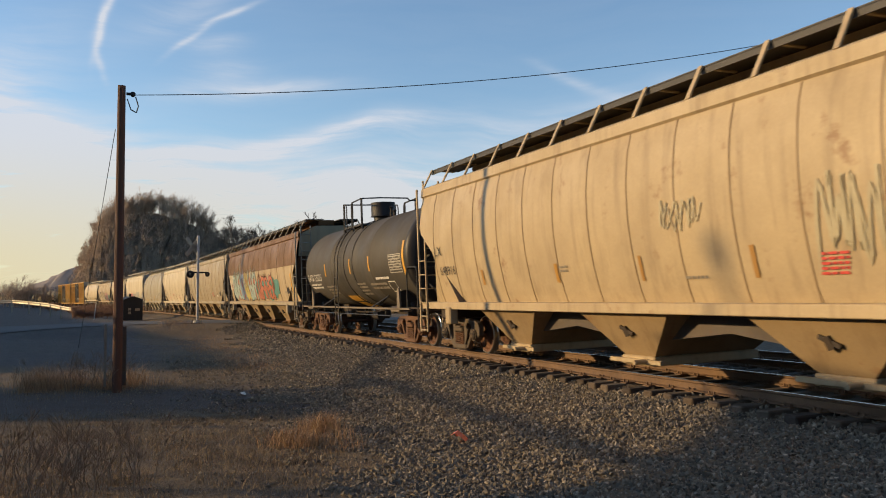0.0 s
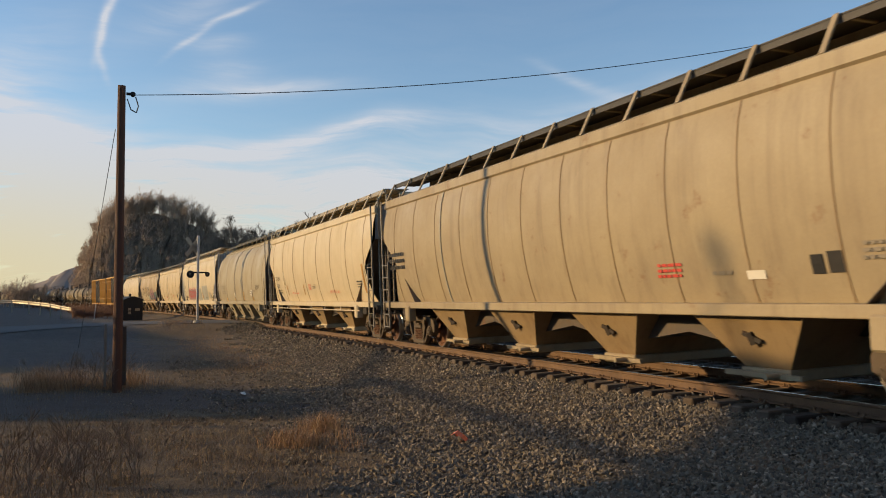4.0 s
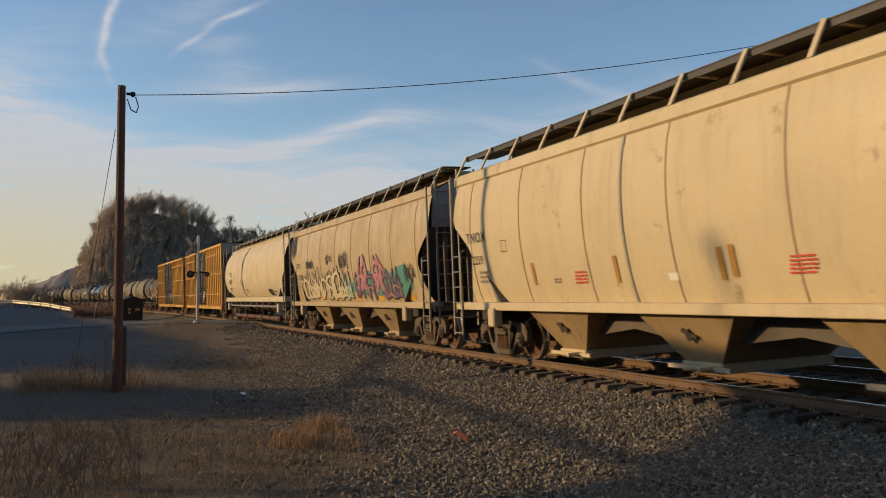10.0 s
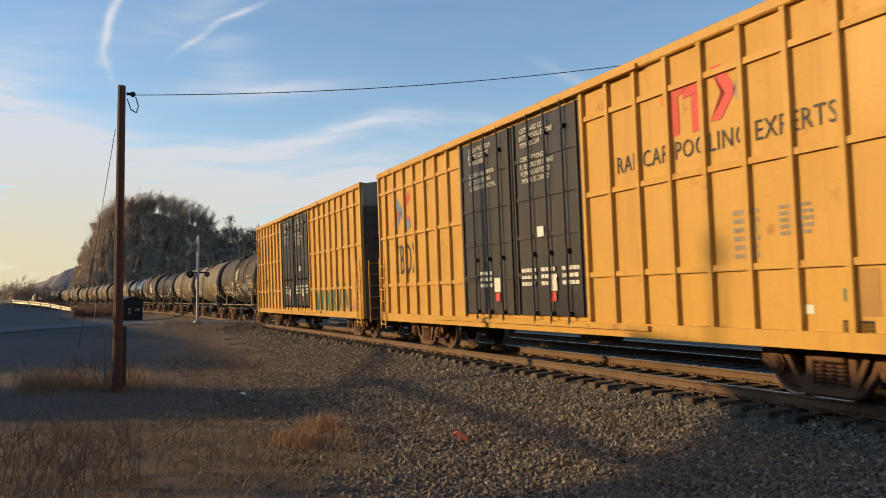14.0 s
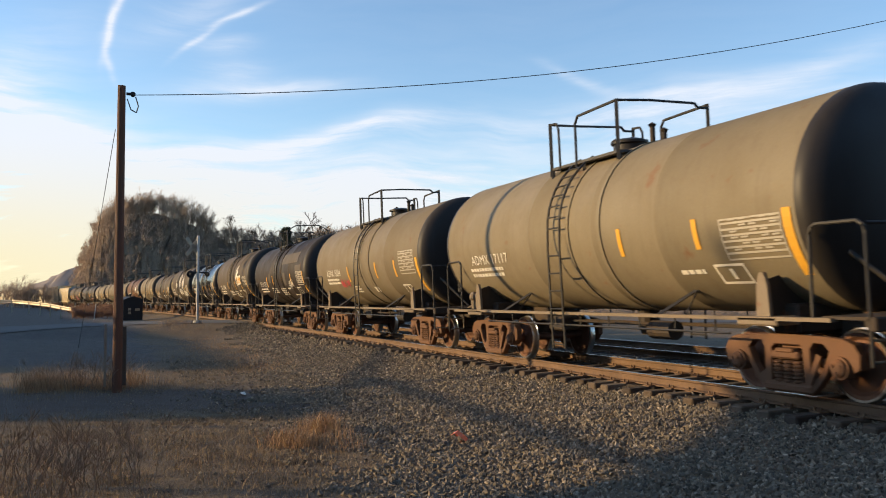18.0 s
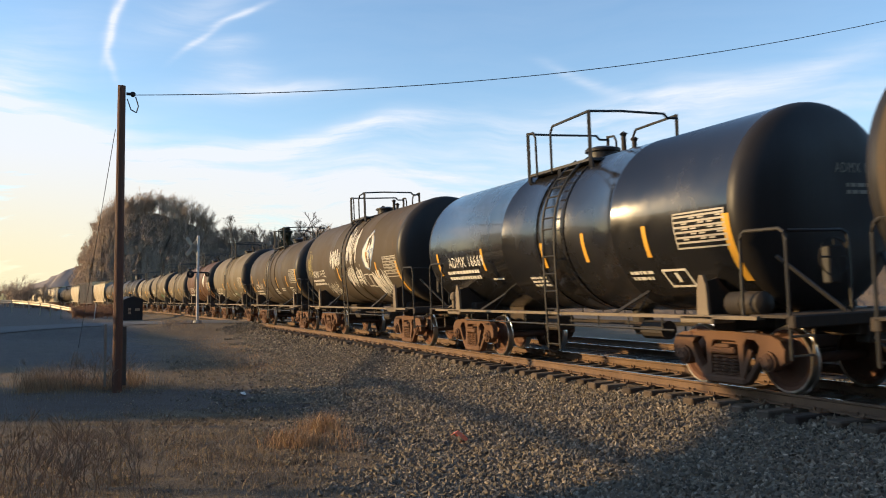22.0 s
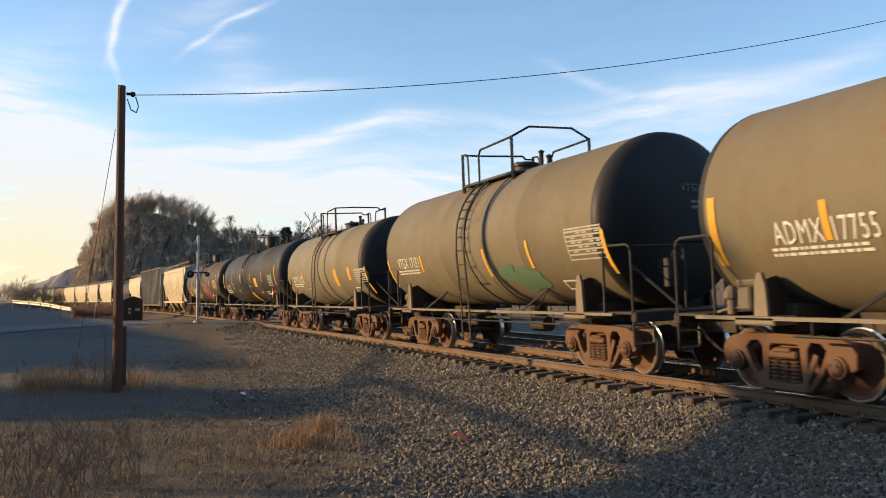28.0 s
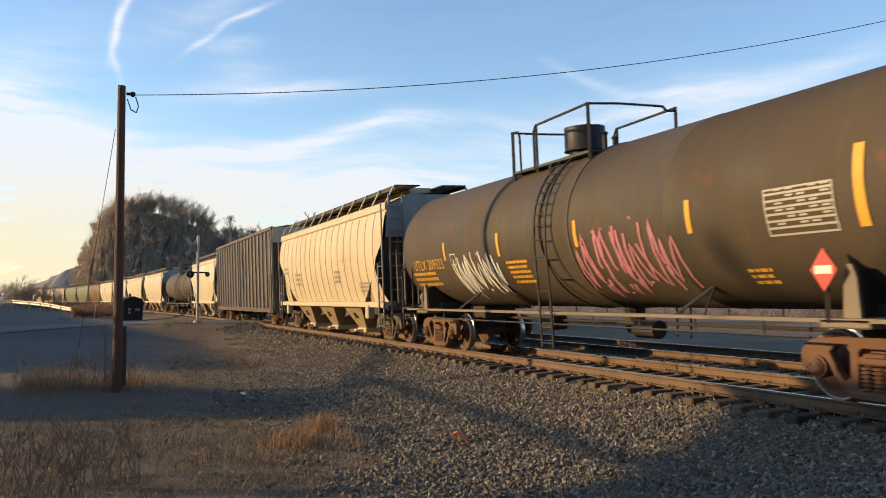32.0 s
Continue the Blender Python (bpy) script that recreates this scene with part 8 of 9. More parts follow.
# ---- guard rail along the far road, marker post ----
gl = [(-103.8, -2.2), (-106.5, -3.5), (-109.1, -4.7), (-111.8, -5.9), (-114.5, -7.3), (-117.5, -9.4), (-119.7, -11.9), (-121.4, -14.8), (-122.6, -18.0)]
gh = [-0.42, -0.2, 0.05, 0.2, 0.36, 0.52, 0.62, 0.7, 0.75]
gr = thing("guard_rail", "pale weathered steel guard rail beside the road", "guard rail")
for (x, y), z in zip(gl, gh):
    s = Solid()
    s.box(x - 0.08, x + 0.08, y - 0.08, y + 0.08, z - 0.6, z + 0.86, 0.01)
    part("post", s, M["galv"], gr)
s = Solid()
rows = []
for (x, y), z in zip(gl, gh):
    rows.append([(x + 0.1 + dx, y + 0.05, z + 0.5 + dz) for dx, dz in ((0.0, 0.0), (0.07, 0.07), (0.0, 0.2), (0.07, 0.33), (0.0, 0.42), (-0.02, 0.42), (0.05, 0.33), (-0.02, 0.2), (0.05, 0.07), (-0.02, 0.0))])
s.strip(rows)
part("beam", s, M["galv"], gr)
mk = thing("marker_post", "white leaning marker post", "post", at=pose(-97.3, 0.0, z_at(-97.3, 0), 0, 0, 0) @ pose(0, 0, 0, -6, 4, 0))
s = Solid()
s.box(-0.05, 0.05, -0.05, 0.05, -0.3, 1.7, 0.01)
part("post", s, M["metal_white"], mk)


# ---- grass, weeds, litter ----
def tufts(name, label, spots, mat, seed):
    """Clumps of thin blades: (x, y, spread, how many, height)."""
    r = random.Random(seed)
    s = Solid()
    for x, y, spread, n, h in spots:
        for i in range(n):
            bx, by = x + r.gauss(0, spread), y + r.gauss(0, spread)
            bz = z_at(bx, by)
            k = h * r.uniform(0.35, 1.1)
            a, ln = r.uniform(0, 6.28), r.uniform(0.2, 1.3) * k
            w = r.uniform(0.002, 0.0045)
            px, py = math.cos(a + 1.57) * w, math.sin(a + 1.57) * w
            mx_, my_ = bx + math.cos(a) * ln * 0.35, by + math.sin(a) * ln * 0.35
            tx, ty = bx + math.cos(a) * ln, by + math.sin(a) * ln
            s.add([(bx - px, by - py, bz - 0.02), (bx + px, by + py, bz - 0.02), (mx_ + px * 0.8, my_ + py * 0.8, bz + k * 0.6), (mx_ - px * 0.8, my_ - py * 0.8, bz + k * 0.6), (tx, ty, bz + k)], [(0, 1, 2, 3), (3, 2, 4)])
    return tagged(new(name, s.mesh(name, mat, fix=False)), label, "grass", kind="stuff")


r = random.Random(31)
spots = [(-21.8 + r.uniform(-0.9, 0.9), -0.6 + r.uniform(-0.9, 1.7), 0.22, 70, r.uniform(0.3, 0.62)) for i in range(30)]
spots += [(-21.6 + r.uniform(-0.5, 0.5), -0.9 + r.uniform(-0.4, 0.4), 0.2, 90, 0.55) for i in range(8)]
tufts("dry_grass", "tall dry grass round the pole, sunlight put into its yellow colour", spots, M["sunlit_grass"], 1)
spots = [(-12.0 + r.gauss(0, 0.5), 2.85 + r.gauss(0, 0.28), 0.14, 85, r.uniform(0.16, 0.34)) for i in range(16)]
spots += [(-12.9 + r.gauss(0, 0.2), 3.25 + r.gauss(0, 0.12), 0.1, 90, 0.34) for i in range(6)]
tufts("dry_grass", "bushy tuft of reddish dry grass by the ballast, brightened as if sunlit", spots, M["sunlit_grass"], 3)
spots = [(r.uniform(-15.2, -9.0), r.uniform(-1.4, 3.0), 0.34, 70, r.uniform(0.025, 0.07)) for i in range(360)]
spots += [(r.uniform(-33, -24), r.uniform(2.4, 4.6), 0.35, 26, r.uniform(0.06, 0.2)) for i in range(60)]
spots += [(r.uniform(-56, -46), r.uniform(3.6, 5.2), 0.4, 26, r.uniform(0.1, 0.3)) for i in range(40)]
spots += [(r.uniform(-24, -9), r.uniform(-1.5, 3.4), 0.3, 12, r.uniform(0.03, 0.07)) for i in range(90)]
lit = [(r.uniform(-46, -24), r.uniform(3.6, 5.6), 0.4, 40, r.uniform(0.06, 0.16)) for i in range(110)]
lit += [(r.uniform(-54, -47), r.uniform(3.8, 5.2), 0.4, 40, r.uniform(0.1, 0.25)) for i in range(24)]
tufts("dry_grass", "dry grass between the lot and the ballast, sunlight put into its yellow colour", lit, M["sunlit_grass"], 5)
spots += [(r.uniform(-27, -20.5), r.uniform(-2, 4.4), 0.4, 30, r.uniform(0.04, 0.14)) for i in range(90)]
spots += [(-15.0 - abs(r.gauss(0, 1.1)), r.uniform(-1.6, 3.2), 0.4, 45, r.uniform(0.02, 0.06)) for i in range(110)]
spots += [(-20.6 + r.gauss(0, 0.8), r.uniform(-1.5, 2.6), 0.4, 40, r.uniform(0.03, 0.1)) for i in range(60)]
tufts("dry_grass", "short dry tan grass on the dirt", spots, M["dry_grass"], 2)


def weeds(name, label, x, y, n, h, seed, spread):
    rr = random.Random(seed)
    t = thing(name, label, "weed", at=pose(x, y, z_at(x, y)))
    s = Solid()
    for i in range(n):
        segs = []
        branch(segs, Vector((rr.gauss(0, spread), rr.gauss(0, spread), -0.05)), Vector((rr.gauss(0, 0.22), rr.gauss(0, 0.22), 1)).normalized(), h * rr.uniform(0.3, 0.55), 0.006, 3, rr, 0.38)
        limbs_mesh(segs, s, 0.0022)
    part("stalks", s, M["weed"], t, "thin dry stalks", fix=False)
    return t


weeds("dead_weeds", "brown leafless weeds in the foreground", -9.3, -0.45, 20, 0.72, 41, 0.36)
weeds("dead_weeds", "brown leafless weeds in the foreground", -9.9, 0.15, 14, 0.8, 42, 0.3)
weeds("dead_weeds", "thin dry weed stalks beside the pole", -21.2, -0.2, 26, 0.85, 43, 0.6)
weeds("dead_weeds", "brown leafless weeds in the foreground", -10.6, -0.95, 13, 0.8, 44, 0.4)
lt = thing("litter", "crumpled orange plastic scrap on the ballast", "litter", at=pose(-11.02, 4.73, z_at(-11.02, 4.73) + 0.05, 0, 0, 30))
s = Solid()
s.strip([[(-0.11, -0.05, 0.05), (-0.02, -0.06, 0.10), (0.08, -0.05, 0.04), (0.13, -0.02, -0.01)], [(-0.10, 0.02, 0.09), (-0.01, 0.0, 0.13), (0.07, 0.03, 0.07), (0.12, 0.05, 0.0)], [(-0.09, 0.07, 0.02), (0.0, 0.07, 0.07), (0.08, 0.09, 0.03), (0.11, 0.1, -0.03)]])
part("scrap", s, M["orange"], lt)
lt = thing("litter", "white paper scrap on the dirt", "litter", at=pose(-18.5, 2.96, z_at(-18.5, 2.96) + 0.03))
s = Solid()
s.strip([[(-0.17, -0.05, 0.0), (-0.04, -0.06, 0.03), (0.08, -0.04, 0.01), (0.19, -0.05, 0.02)], [(-0.16, 0.04, 0.02), (-0.04, 0.03, 0.05), (0.08, 0.05, 0.02), (0.17, 0.03, 0.0)]])
part("scrap", s, M["white"], lt)



# ---- the train, from its head backwards ----
def no_marks(d, rnd, a, b):
    pass


def poly(d, mat, pts, lift=0.006):
    """A filled outline, fanned from its middle."""
    n = len(pts)
    cx, cz = sum(p[0] for p in pts) / n, sum(p[1] for p in pts) / n
    d.lay(mat, pts + [(cx, cz)], [(i, (i + 1) % n, n) for i in range(n)], lift)


def box_of(a, b, z0, z1, pts):
    return [(a + (b - a) * u, z0 + (z1 - z0) * w) for u, w in pts]


def logo_red(d, a, b, z0, z1):
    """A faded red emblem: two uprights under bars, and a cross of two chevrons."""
    for u in (0.0, 0.28):
        poly(d, "red", box_of(a, b, z0, z1, [(u, 0.62), (u + 0.3, 0.74), (u + 0.3, 0.92), (u, 0.8)]))
        poly(d, "red", box_of(a, b, z0, z1, [(u + 0.1, 0.0), (u + 0.22, 0.05), (u + 0.22, 0.7), (u + 0.1, 0.65)]))
    poly(d, "red", box_of(a, b, z0, z1, [(0.6, 0.1), (0.78, 0.5), (0.62, 1.0), (0.74, 1.0), (0.9, 0.52), (0.72, 0.1)]))
    poly(d, "grey_mark", box_of(a, b, z0, z1, [(0.86, 0.5), (0.98, 0.95), (1.0, 0.95), (0.93, 0.5), (1.0, 0.15), (0.96, 0.12)]))


def logo_cross(d, a, b, z0, z1):
    """A cross of blue and red arrows."""
    for mat, pts in (("spray_blue", [(0.05, 0.86), (0.2, 1.0), (0.62, 0.52), (1.0, 0.12), (0.86, 0.0), (0.46, 0.42)]), ("red", [(0.0, 0.25), (0.14, 0.1), (0.5, 0.5), (0.44, 0.62)]),
                     ("red", [(0.55, 0.58), (0.9, 0.98), (1.0, 0.8), (0.62, 0.46)]), ("spray_blue", [(0.1, 0.1), (0.22, 0.0), (0.55, 0.5), (0.48, 0.58)]),
                     ("red", [(0.02, 0.8), (0.1, 0.6), (0.38, 0.5), (0.34, 0.6)]), ("red", [(0.98, 0.3), (0.9, 0.12), (0.62, 0.36), (0.68, 0.44)])):
        poly(d, mat, box_of(a, b, z0, z1, pts), 0.006 if mat == "red" else 0.008)


def logo_leaf(d, a, b, z0, z1):
    """A large pale leaf, pointed at the top, with a grey-blue shaded side."""
    rim = [(0.62, 1.0), (0.3, 0.8), (0.06, 0.55), (0.02, 0.35), (0.18, 0.1), (0.5, 0.0), (0.8, 0.25), (0.98, 0.55), (0.95, 0.7)]
    poly(d, "spray_blue", box_of(a, b, z0, z1, rim), 0.005)
    poly(d, "white", box_of(a, b, z0, z1, [(0.62, 0.96), (0.34, 0.76), (0.10, 0.52), (0.08, 0.36), (0.24, 0.12), (0.46, 0.05), (0.58, 0.35), (0.62, 0.65)]), 0.008)
    poly(d, "white", box_of(a, b, z0, z1, [(0.68, 0.9), (0.9, 0.68), (0.92, 0.56), (0.74, 0.26), (0.66, 0.5)]), 0.008)
    poly(d, "stripe_dull", box_of(a, b, z0, z1, [(0.5, 0.7), (0.3, 0.45), (0.34, 0.25), (0.46, 0.4)]), 0.010)


def logo_leaf_worn(d, a, b, z0, z1):
    poly(d, "white", box_of(a, b, z0, z1, [(0.85, 1.0), (0.3, 0.7), (0.0, 0.35), (0.35, 0.0), (0.75, 0.3), (0.7, 0.65)]), 0.008)


def logo_head(d, a, b, z0, z1):
    """A white animal's head above yellow block shapes with white edges."""
    poly(d, "white", box_of(a, b, z0, z1, [(0.28, 0.95), (0.36, 0.85), (0.5, 1.0), (0.48, 0.8), (0.62, 0.62), (0.4, 0.58), (0.32, 0.3), (0.2, 0.0), (0.06, 0.12), (0.0, 0.4), (0.1, 0.75)]), 0.006)
    poly(d, "white", box_of(a, b, z0, z1, [(0.2, 0.5), (0.7, 0.46), (1.0, 0.52), (1.0, 0.1), (0.25, 0.06)]), 0.005)
    for u in (0.27, 0.54, 0.76):
        poly(d, "stripe", box_of(a, b, z0, z1, [(u, 0.15), (u + 0.19, 0.16), (u + 0.19, 0.42), (u, 0.40)]), 0.009)
        poly(d, "white", box_of(a, b, z0, z1, [(u + 0.07, 0.15), (u + 0.12, 0.15), (u + 0.12, 0.30), (u + 0.07, 0.30)]), 0.011)
    poly(d, "black", box_of(a, b, z0, z1, [(0.18, 0.7), (0.3, 0.72), (0.26, 0.62)]), 0.009)


def art_h3(d, rnd):
    """Pale, slate and yellow letters on coral, and coral ones on teal."""
    for x, rx in ((-6.9, 1.1), (-4.9, 1.2), (-2.9, 1.2), (-0.9, 1.1)):
        d.blob("spray_orange", x, 2.0, rx, 0.55, rnd)
    d.blob("spray_teal", -7.3, 1.75, 0.6, 0.38, rnd, 0.008)
    for x0, x1, f in ((-7.9, -6.7, "spray_pale"), (-6.9, -5.8, "spray_pale"), (-6.0, -4.8, "spray_pale"), (-5.0, -3.4, "spray_blue"), (-3.5, -2.2, "spray_yellow"), (-2.3, -0.7, "spray_pale"), (-1.1, -0.1, "spray_pale")):
        d.letter(f, "black" if f != "spray_blue" else "spray_purple", x0, x1, 1.38, 2.75, rnd, "white" if f == "spray_pale" else None)
    for x, rx in ((1.2, 1.3), (3.2, 1.4), (4.8, 0.8)):
        d.blob("spray_teal", x, 1.95, rx, 0.5, rnd)
    for x0, x1 in ((0.2, 1.3), (1.2, 2.4), (2.3, 3.3), (3.2, 4.5)):
        d.letter("spray_orange", "black", x0, x1, 1.4, 2.45, rnd)


def art_h9(d, rnd):
    """Cream letters with black rims, then pink and mauve ones on teal."""
    for x, rx in ((2.2, 1.3), (4.4, 1.3), (6.0, 0.8)):
        d.blob("spray_teal", x, 1.85, rx, 0.4, rnd)
    for k in range(7):
        d.letter("hop_cream", "black", -6.1 + k * 0.9, -5.0 + k * 0.9, 1.38, 2.15 + 0.1 * (k % 3), rnd)
    for x0, x1, f in ((0.0, 0.9, "spray_pale"), (1.2, 2.3, "spray_purple"), (1.5, 2.7, "spray_pink"), (2.5, 3.5, "spray_purple"), (3.4, 4.5, "spray_pink"), (4.2, 5.2, "spray_purple"), (5.0, 6.0, "spray_purple")):
        d.letter(f, "spray_purple" if f == "spray_pink" else "black", x0, x1, 1.38 if f != "spray_pink" else 1.6, 2.1 if f != "spray_pink" else 2.55, rnd, "spray_yellow")


def art_n7(d, rnd):
    """Red outlined bubble letters."""
    for k in range(8):
        x = -5.3 + k * 0.53
        for j in range(3):
            pts, ph = [], rnd.uniform(0, 6.28)
            for i in range(13):
                a = 2 * math.pi * i / 12
                r = 1 + 0.22 * math.sin(3 * a + ph)
                pts.append((x + 0.26 + rnd.uniform(-0.02, 0.02) + (0.30 - 0.08 * j) * r * math.cos(a), 1.86 + 0.05 * math.sin(k * 2.1) + (0.46 - 0.14 * j) * r * math.sin(a)))
            d.stroke("spray_red", pts, 0.045, 0.010)


def end_mark(words):
    """White lettering on a tank's end."""
    def put(d, rnd, zc):
        d.words("grey_mark", words, 0.05, zc + 0.45, 0.15, 0.8)
        d.bars("grey_mark", 0.25, zc + 0.30, 0.6, 0.2, 2, rnd)
    return put


def door_print(d, rnd):
    """White print on a boxcar's black doors."""
    skin = d.skin
    d.skin = lambda x, z, lift: (x, -(1.52 + 0.09 + lift), z)
    for x, txt in ((-2.62, ("CLOSE THIS DOOR", "BEFORE CLOSING", "MAIN DOOR", "", "CIERRE ESTA PUERTA", "ANTES DE CERRAR", "LA PUERTA PRINCIPAL")),
                   (-0.1, ("CLOSE AND LOCK", "BOTH DOORS BEFORE", "MOVING CAR", "", "CIERRE Y PONGA", "EL SEGURO EN AMBAS", "PUERTAS ANTES DE", "MOVER EL CARRO"))):
        for i, w in enumerate(txt):
            if w:
                d.words("white", w, x + 0.03 * abs(i % 4 - 1), 4.66 - i * 0.145, 0.105, 0.86)
    d.quad("white", 0.5, 0.75, 2.55, 2.75)
    for x in (-2.2, -0.2, 0.6, 1.4):
        d.bars("white", x, 1.95, 0.6, 0.4, 3, rnd)
    for x in (-1.5, 0.9):
        d.quad("white", x, x + 0.28, 1.5, 1.8)
        d.quad("red", x + 0.05, x + 0.24, 1.3, 1.48)
    d.skin = skin


def both(f, *more):
    def put(d, rnd, a, b):
        f(d, rnd, a, b)
        for g in more:
            g(d, rnd)
    return put


def tank_car(label, s, marks, paint_name, rails, lad, head="", R=1.52, zc=2.60, half=4.5, long=5.62, **more):
    o = {"marks": marks, "rails": rails, "ladder": lad, "seed": int(abs(s) * 10)}
    if head:
        o["head_marks"] = end_mark(head)
    o.update(more)
    return tank("tank_car", label, s, half, long, R, zc, M[paint_name], o)


HIGH = dict(R=1.58, zc=2.73)
hopper("covered_hopper", "tan covered hopper with faint teal graffiti and ribbed sides", -196.8, 7.6, 8.95, M["hop_tan"], {"ladder": M["hop_tan"], "ribs": 1.15, "marks": marks_h1, "gap": 0.6, "board": M["grate"]})
tank_car("black tank car with a top dome and yellow reflectors", -180.4, marks_t2, "tank_dust", (-1.8, 0.4, 4.82), -0.95, "GATX", 1.52, 2.60, 5.2, 6.45, dome=True, manway=-0.25, mid_post=True, back=-0.15)
hopper("covered_hopper", "rusty tan covered hopper sprayed with teal and coral graffiti", -163.3, 8.2, 9.7, M["hop_rust"],
       {"bays": 4, "marks": both(marks_h3, art_h3), "ends": M["hop_dirty"], "lower": 2.86, "lower_mat": M["hop_tan"], "sill": M["hop_dirty"], "edge": M["hop_rust"], "band": -5.1, "ribs": 1.5, "posts": M["hop_tan"]})
hopper("covered_hopper", "dirty tan covered hopper with a dark joint band", -142.7, 8.2, 9.7, M["hop_dirty"], {"bays": 4, "marks": marks_h4, "band": -5.1, "ribs": 1.5})
hopper("covered_hopper", "cream covered hopper lettered for meal loads", -123.6, 7.0, 8.4, M["hop_cream"], {"marks": marks_h5, "rod": True, "board": M["grate_pale"], "gap": 0.7, "ribs": 1.9, "ends": M["end_grey"]})
hopper("covered_hopper", "warm grey rounded covered hopper with yellow reflectors", -105.9, 6.9, 8.35, M["hop_grey"], {"kind": "tube", "notch": "tube", "ends": M["end_shade"], "gap": 0.3, "bays": 4, "marks": marks_h6, "band": -1.2, "ribs": 2.6, "chute": M["hop_grey"]})
hopper("covered_hopper", "cream flat-sided covered hopper with grey patches and red graffiti", -87.35, 8.0, 9.2, M["hop_cream"],
       {"kind": "flat", "board": M["grate_pale"], "bays": 4, "notch": "slant", "marks": both(marks_n7, art_n7), "band": -5.3, "gap": 1.15, "chute": M["hop_sand"], "ladder": M["metal_white"], "outlet": (0.40, 0.66), "gate": M["truck"]})
hopper("covered_hopper", "sand-coloured covered hopper with a dark joint band", -68.4, 6.8, 8.3, M["hop_sand"], {"marks": marks_h8, "band": -1.2, "gap": 0.65, "ribs": 2.4})
hopper("covered_hopper", "tan covered hopper sprayed with pink and mauve graffiti", -50.2, 6.87, 8.35, M["hop_tan"], {"marks": both(marks_h9, art_h9), "gap": 0.65, "ribs": 1.9, "sill": M["hop_tan"]})
hopper("covered_hopper", "sand-coloured rounded hopper with a rusty discharge pipe", -31.4, 8.0, 9.2, M["hop_sand"],
       {"kind": "teardrop", "notch": "none", "pipe": True, "band": -2.4, "lower": 2.2, "lower_mat": M["hop_cream"], "bays": 4, "marks": marks_h10, "board": M["grate"], "sill": M["hop_cream"]})
# yellow boxcars: the shade on their ends is put into a dark end colour
YB = {"end_mat": M["end_shade"], "end_top": M["galv"], "end_label": "pale grey top panel of the end", "dip": 0.0}
boxcar("boxcar", "yellow boxcar with black plug doors and a red emblem", -11.3, 7.0, 9.47, M["box_yellow"], {**YB, "marks": both(marks_b11, door_print)})
boxcar("boxcar", "yellow boxcar with black plug doors and green graffiti", 9.5, 7.05, 9.47, M["box_yellow"], {**YB, "marks": both(marks_b12, door_print)})
tank_car("dark brown tank car covered in white graffiti tags", 26.2, marks_t13, "tank_brown", (-1.6, 0.1, 4.66), -0.1, "VTGX", style=1)
tank_car("dusty tan tank car with a pale centre band", 39.8, marks_t14, "tank_pale", (-1.66, 0.7, 4.84), -0.63, "ADMX 17117")
tank_car("dusty tan tank car with rust stains on its back", 53.2, marks_t15, "tank_tan", (-1.6, 0.75, 4.84), -0.3, "ADMX 15684")
tank_car("dark brown tank car with grey paint patches", 66.9, marks_t16, "tank_umber", (-1.7, 0.0, 4.64), -0.1, "VTGX 17216", style=1)
tank_car("dark brown tank car with a white and yellow emblem", 80.5, marks_t17, "tank_brown", (-0.93, 0.47, 5.0), 0.0, "GATX 73080", **HIGH)
tank_car("glossy clean black tank car with white lettering", 94.2, marks_t18, "tank_gloss", (-1.41, 1.0, 4.83), 0.4, "ADMX 16669", reservoir=True)
tank_car("dark brown tank car with a leaf emblem and white graffiti", 107.9, marks_t19, "tank_brown", (-1.22, 0.42, 4.97), -0.1, "ADMX 19152", **HIGH)
tank_car("dusty brown tank car with yellow reflectors", 121.6, marks_t20, "tank_brown", (-1.5, 0.75, 4.83), -0.6, "ADMX 15681")
tank_car("dusty tan tank car with yellow reflectors", 135.4, marks_t21, "tank_tan", (-1.37, 0.14, 4.96), -0.2, "ADMX 15659", **HIGH)
tank_car("rust-brown tank car with a worn pale emblem", 149.9, marks_t22, "tank_rust", (-1.3, 0.3, 4.96), -0.2, "ADMX", **HIGH)
tank_car("dusty tan tank car with large white lettering", 164.4, marks_t23, "tank_tan", (-1.3, 0.3, 4.76), -0.2, "ADMX", back=0.25)
tank_car("dusty tan tank car with green paint patches", 177.95, marks_t24, "tank_tan", (-1.5, 1.2, 4.92), -0.3, "VTGX", style=1, **HIGH, back=0.75)
tank_car("dusty tan tank car with a pale centre band", 192.35, marks_t25, "tank_pale", (-1.5, 0.7, 4.83), -0.6, "ADMX", back=0.6)
placard = dict(dome=True, mid_post=True, back=0.1)
tank_car("black tank car with a top dome and yellow squares", 208.65, marks_t26, "tank_black", (-1.2, 0.25, 4.96), -1.05, "TILX", 1.57, 2.69, 7.5, 8.6, manway=-0.3, **placard)
tank_car("brown tank car with pink and white graffiti tags", 228.3, marks_t27, "tank_brown", (-2.35, 0.74, 4.98), -0.1, "UTLX", 1.57, 2.69, 6.9, 8.45, manway=-1.0, **placard)
hopper("covered_hopper", "sand-coloured ribbed covered hopper with a grey end", 245.9, 6.5, 7.7, M["hop_sand"], {"ribs": 0.8, "marks": marks_h28, "ends": M["end_grey"]})
boxcar("boxcar", "dark brown ribbed boxcar with rust streaks", 264.8, 7.0, 9.3, M["box_brown"], {"belts": False, "doors": False, "rib": 1.0, "z1": 4.9, "post": M["galv"], "door": 0.3, "end_top": M["hop_cream"]})
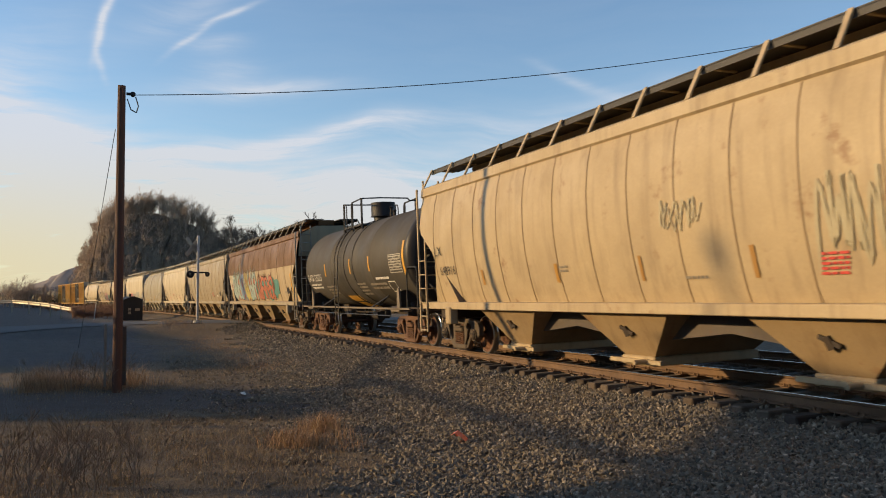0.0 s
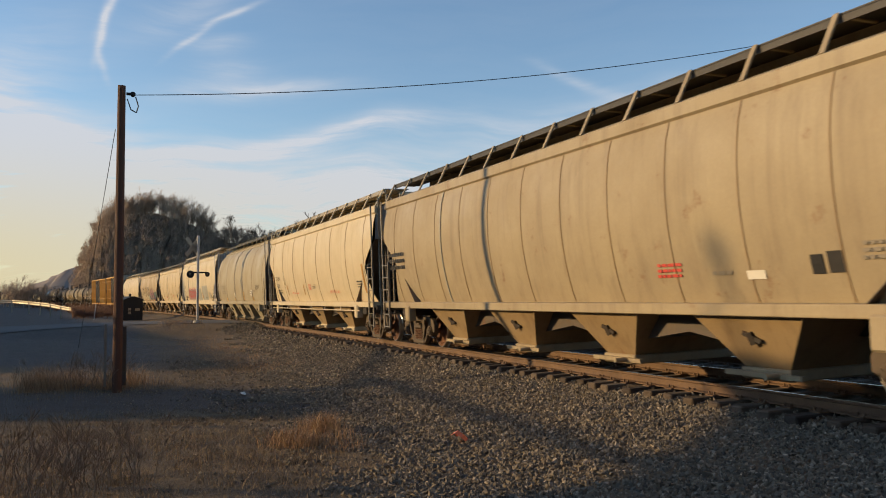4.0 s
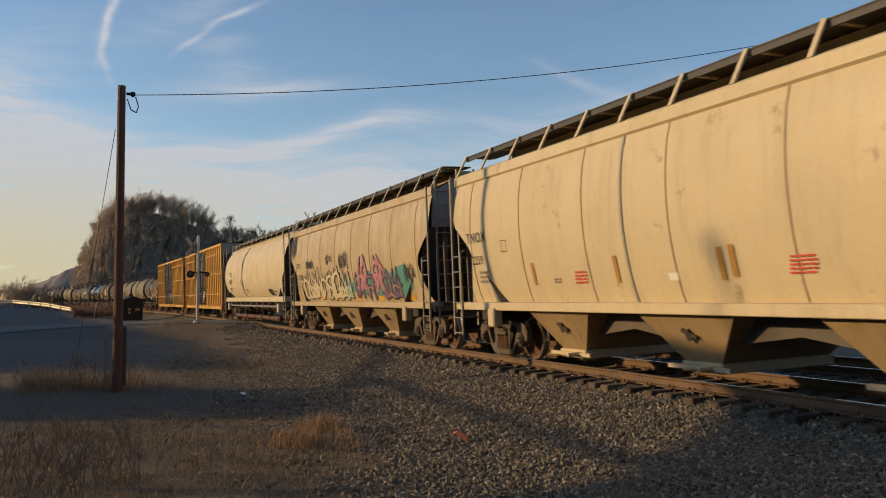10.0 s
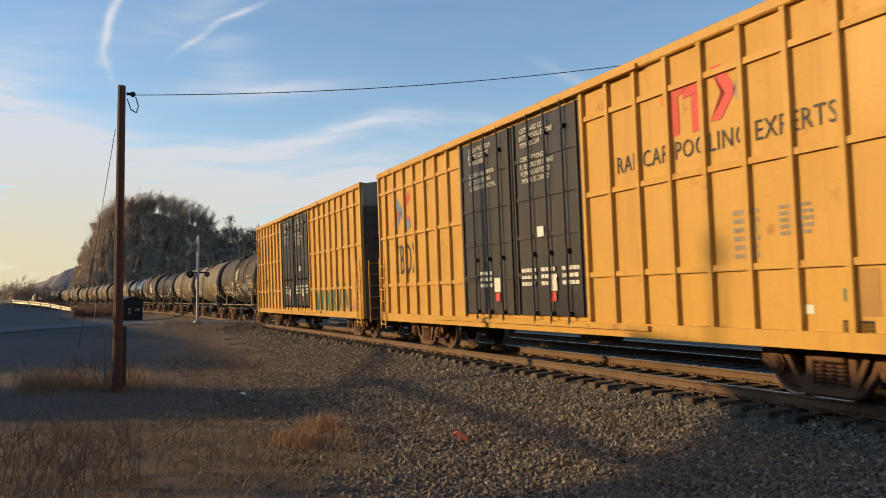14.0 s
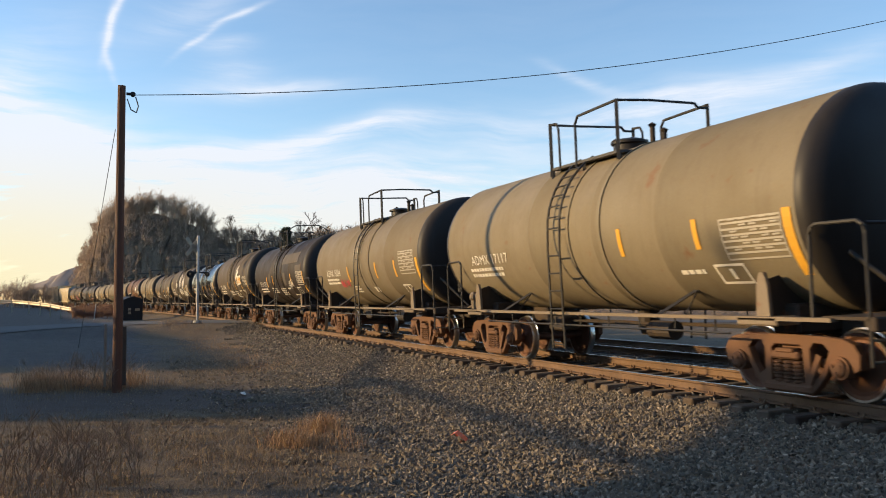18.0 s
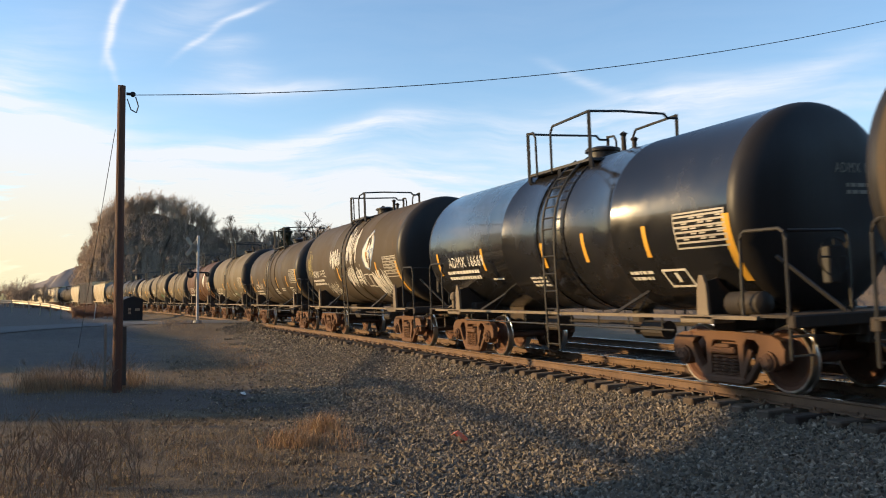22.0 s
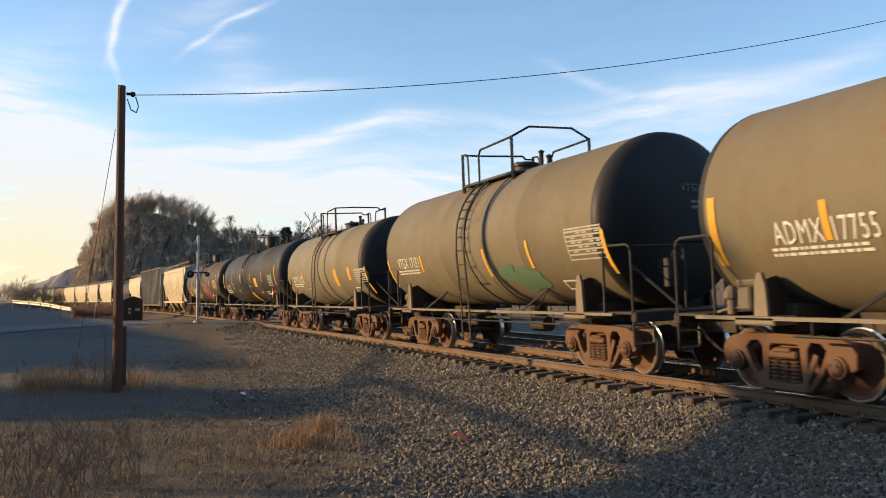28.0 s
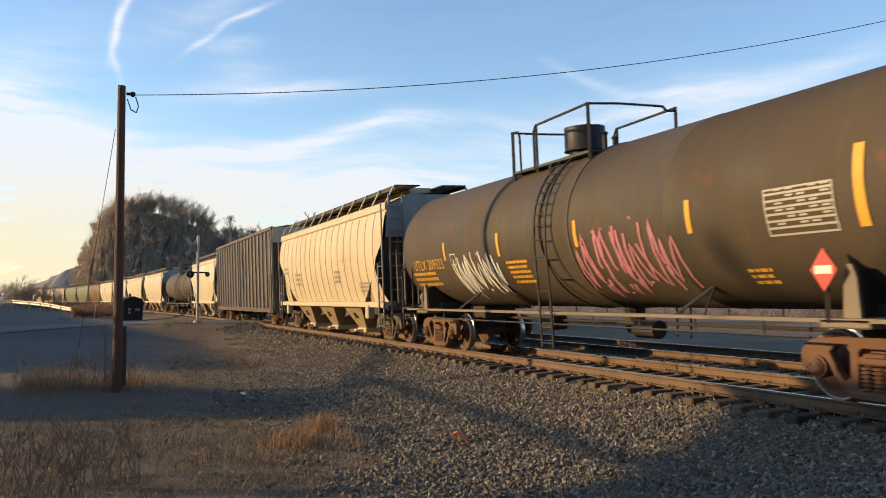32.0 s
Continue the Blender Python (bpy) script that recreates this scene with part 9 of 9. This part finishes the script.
hopper("covered_hopper", "cream short covered hopper", 281.4, 4.9, 6.4, M["hop_cream"], {"bays": 2})
tank_car("brown tank car far back in the train", 297.7, no_marks, "tank_brown", (-1.2, 0.3, 4.7), -0.3, "", 1.46, 2.65, 7.2, 8.5)
for c in (317.0, 335.8, 353.2, 370.5):
    hopper("covered_hopper", "cream covered hopper far back in the train", c, 6.9, 8.3, M["hop_cream"], {"ribs": 2.5})
hopper("covered_hopper", "rust-brown covered hopper far back in the train", 387.0, 6.3, 7.8, M["hop_rust"], {})
for c in (404.5, 422.5):
    hopper("covered_hopper", "drab green covered hopper far back in the train", c, 6.9, 8.4, M["hop_green"], {"chute": M["end_shade"]})
for c in (441.0, 459.0, 477.0):
    hopper("covered_hopper", "drab tan covered hopper far back in the train", c, 6.9, 8.3, M["hop_dirty"], {})


# red diamond placards on the two black tank cars' front corners
def placards():
    for car, s, half in CARS:
        if abs(s - 208.65) < 0.1 or abs(s - 228.3) < 0.1:
            p = Solid()
            x = half - 0.25
            p.slab([(x, 1.42), (x + 0.2, 1.68), (x, 1.94), (x - 0.2, 1.68)], 1, -1.60, -1.585)
            o = part("placard", p, M["red"], car, "red and white diamond placard")
            q = Solid()
            q.slab([(x - 0.13, 1.63), (x + 0.13, 1.63), (x + 0.13, 1.73), (x - 0.13, 1.73)], 1, -1.606, -1.602)
            part("placard_panel", q, M["white"], o)
            r = Solid()
            r.beam((x, -1.56, 1.05), (x, -1.56, 1.9), 0.06, 0.03)
            part("placard_holder", r, M["under"], car)


placards()



def motions():
    """Every car rolls along the line; its wheels turn while it passes near by."""
    walk(clouds, [(0.0, pose(0, 0, 0)), (32.0, pose(0, 0, 0, 0, 0, -0.95))])
    for car, s, half in CARS:
        walk(car, [(t, line_pose(s - gone(t), half)) for t in [k * 1.0 for k in range(33)]])
    for w, s, at in AXLES:
        t0 = t1 = None
        for k in range(0, 961):
            d = s - gone(k / 30)
            if 3.0 < d < 34.0:
                t0 = k if t0 is None else t0
                t1 = k
        if t0 is None:
            continue
        rows = []
        if t0 > 0:
            rows.append((0.0, pose(*at)))
        ang = 0.0
        for k in range(t0, t1 + 1):
            rows.append((k / 30, pose(*at, 0, math.degrees((gone(k / 30) - gone(t0 / 30)) / 0.457), 0)))
        if t1 < 960:
            rows.append((32.0, rows[-1][1]))
        walk(w, rows)


motions()
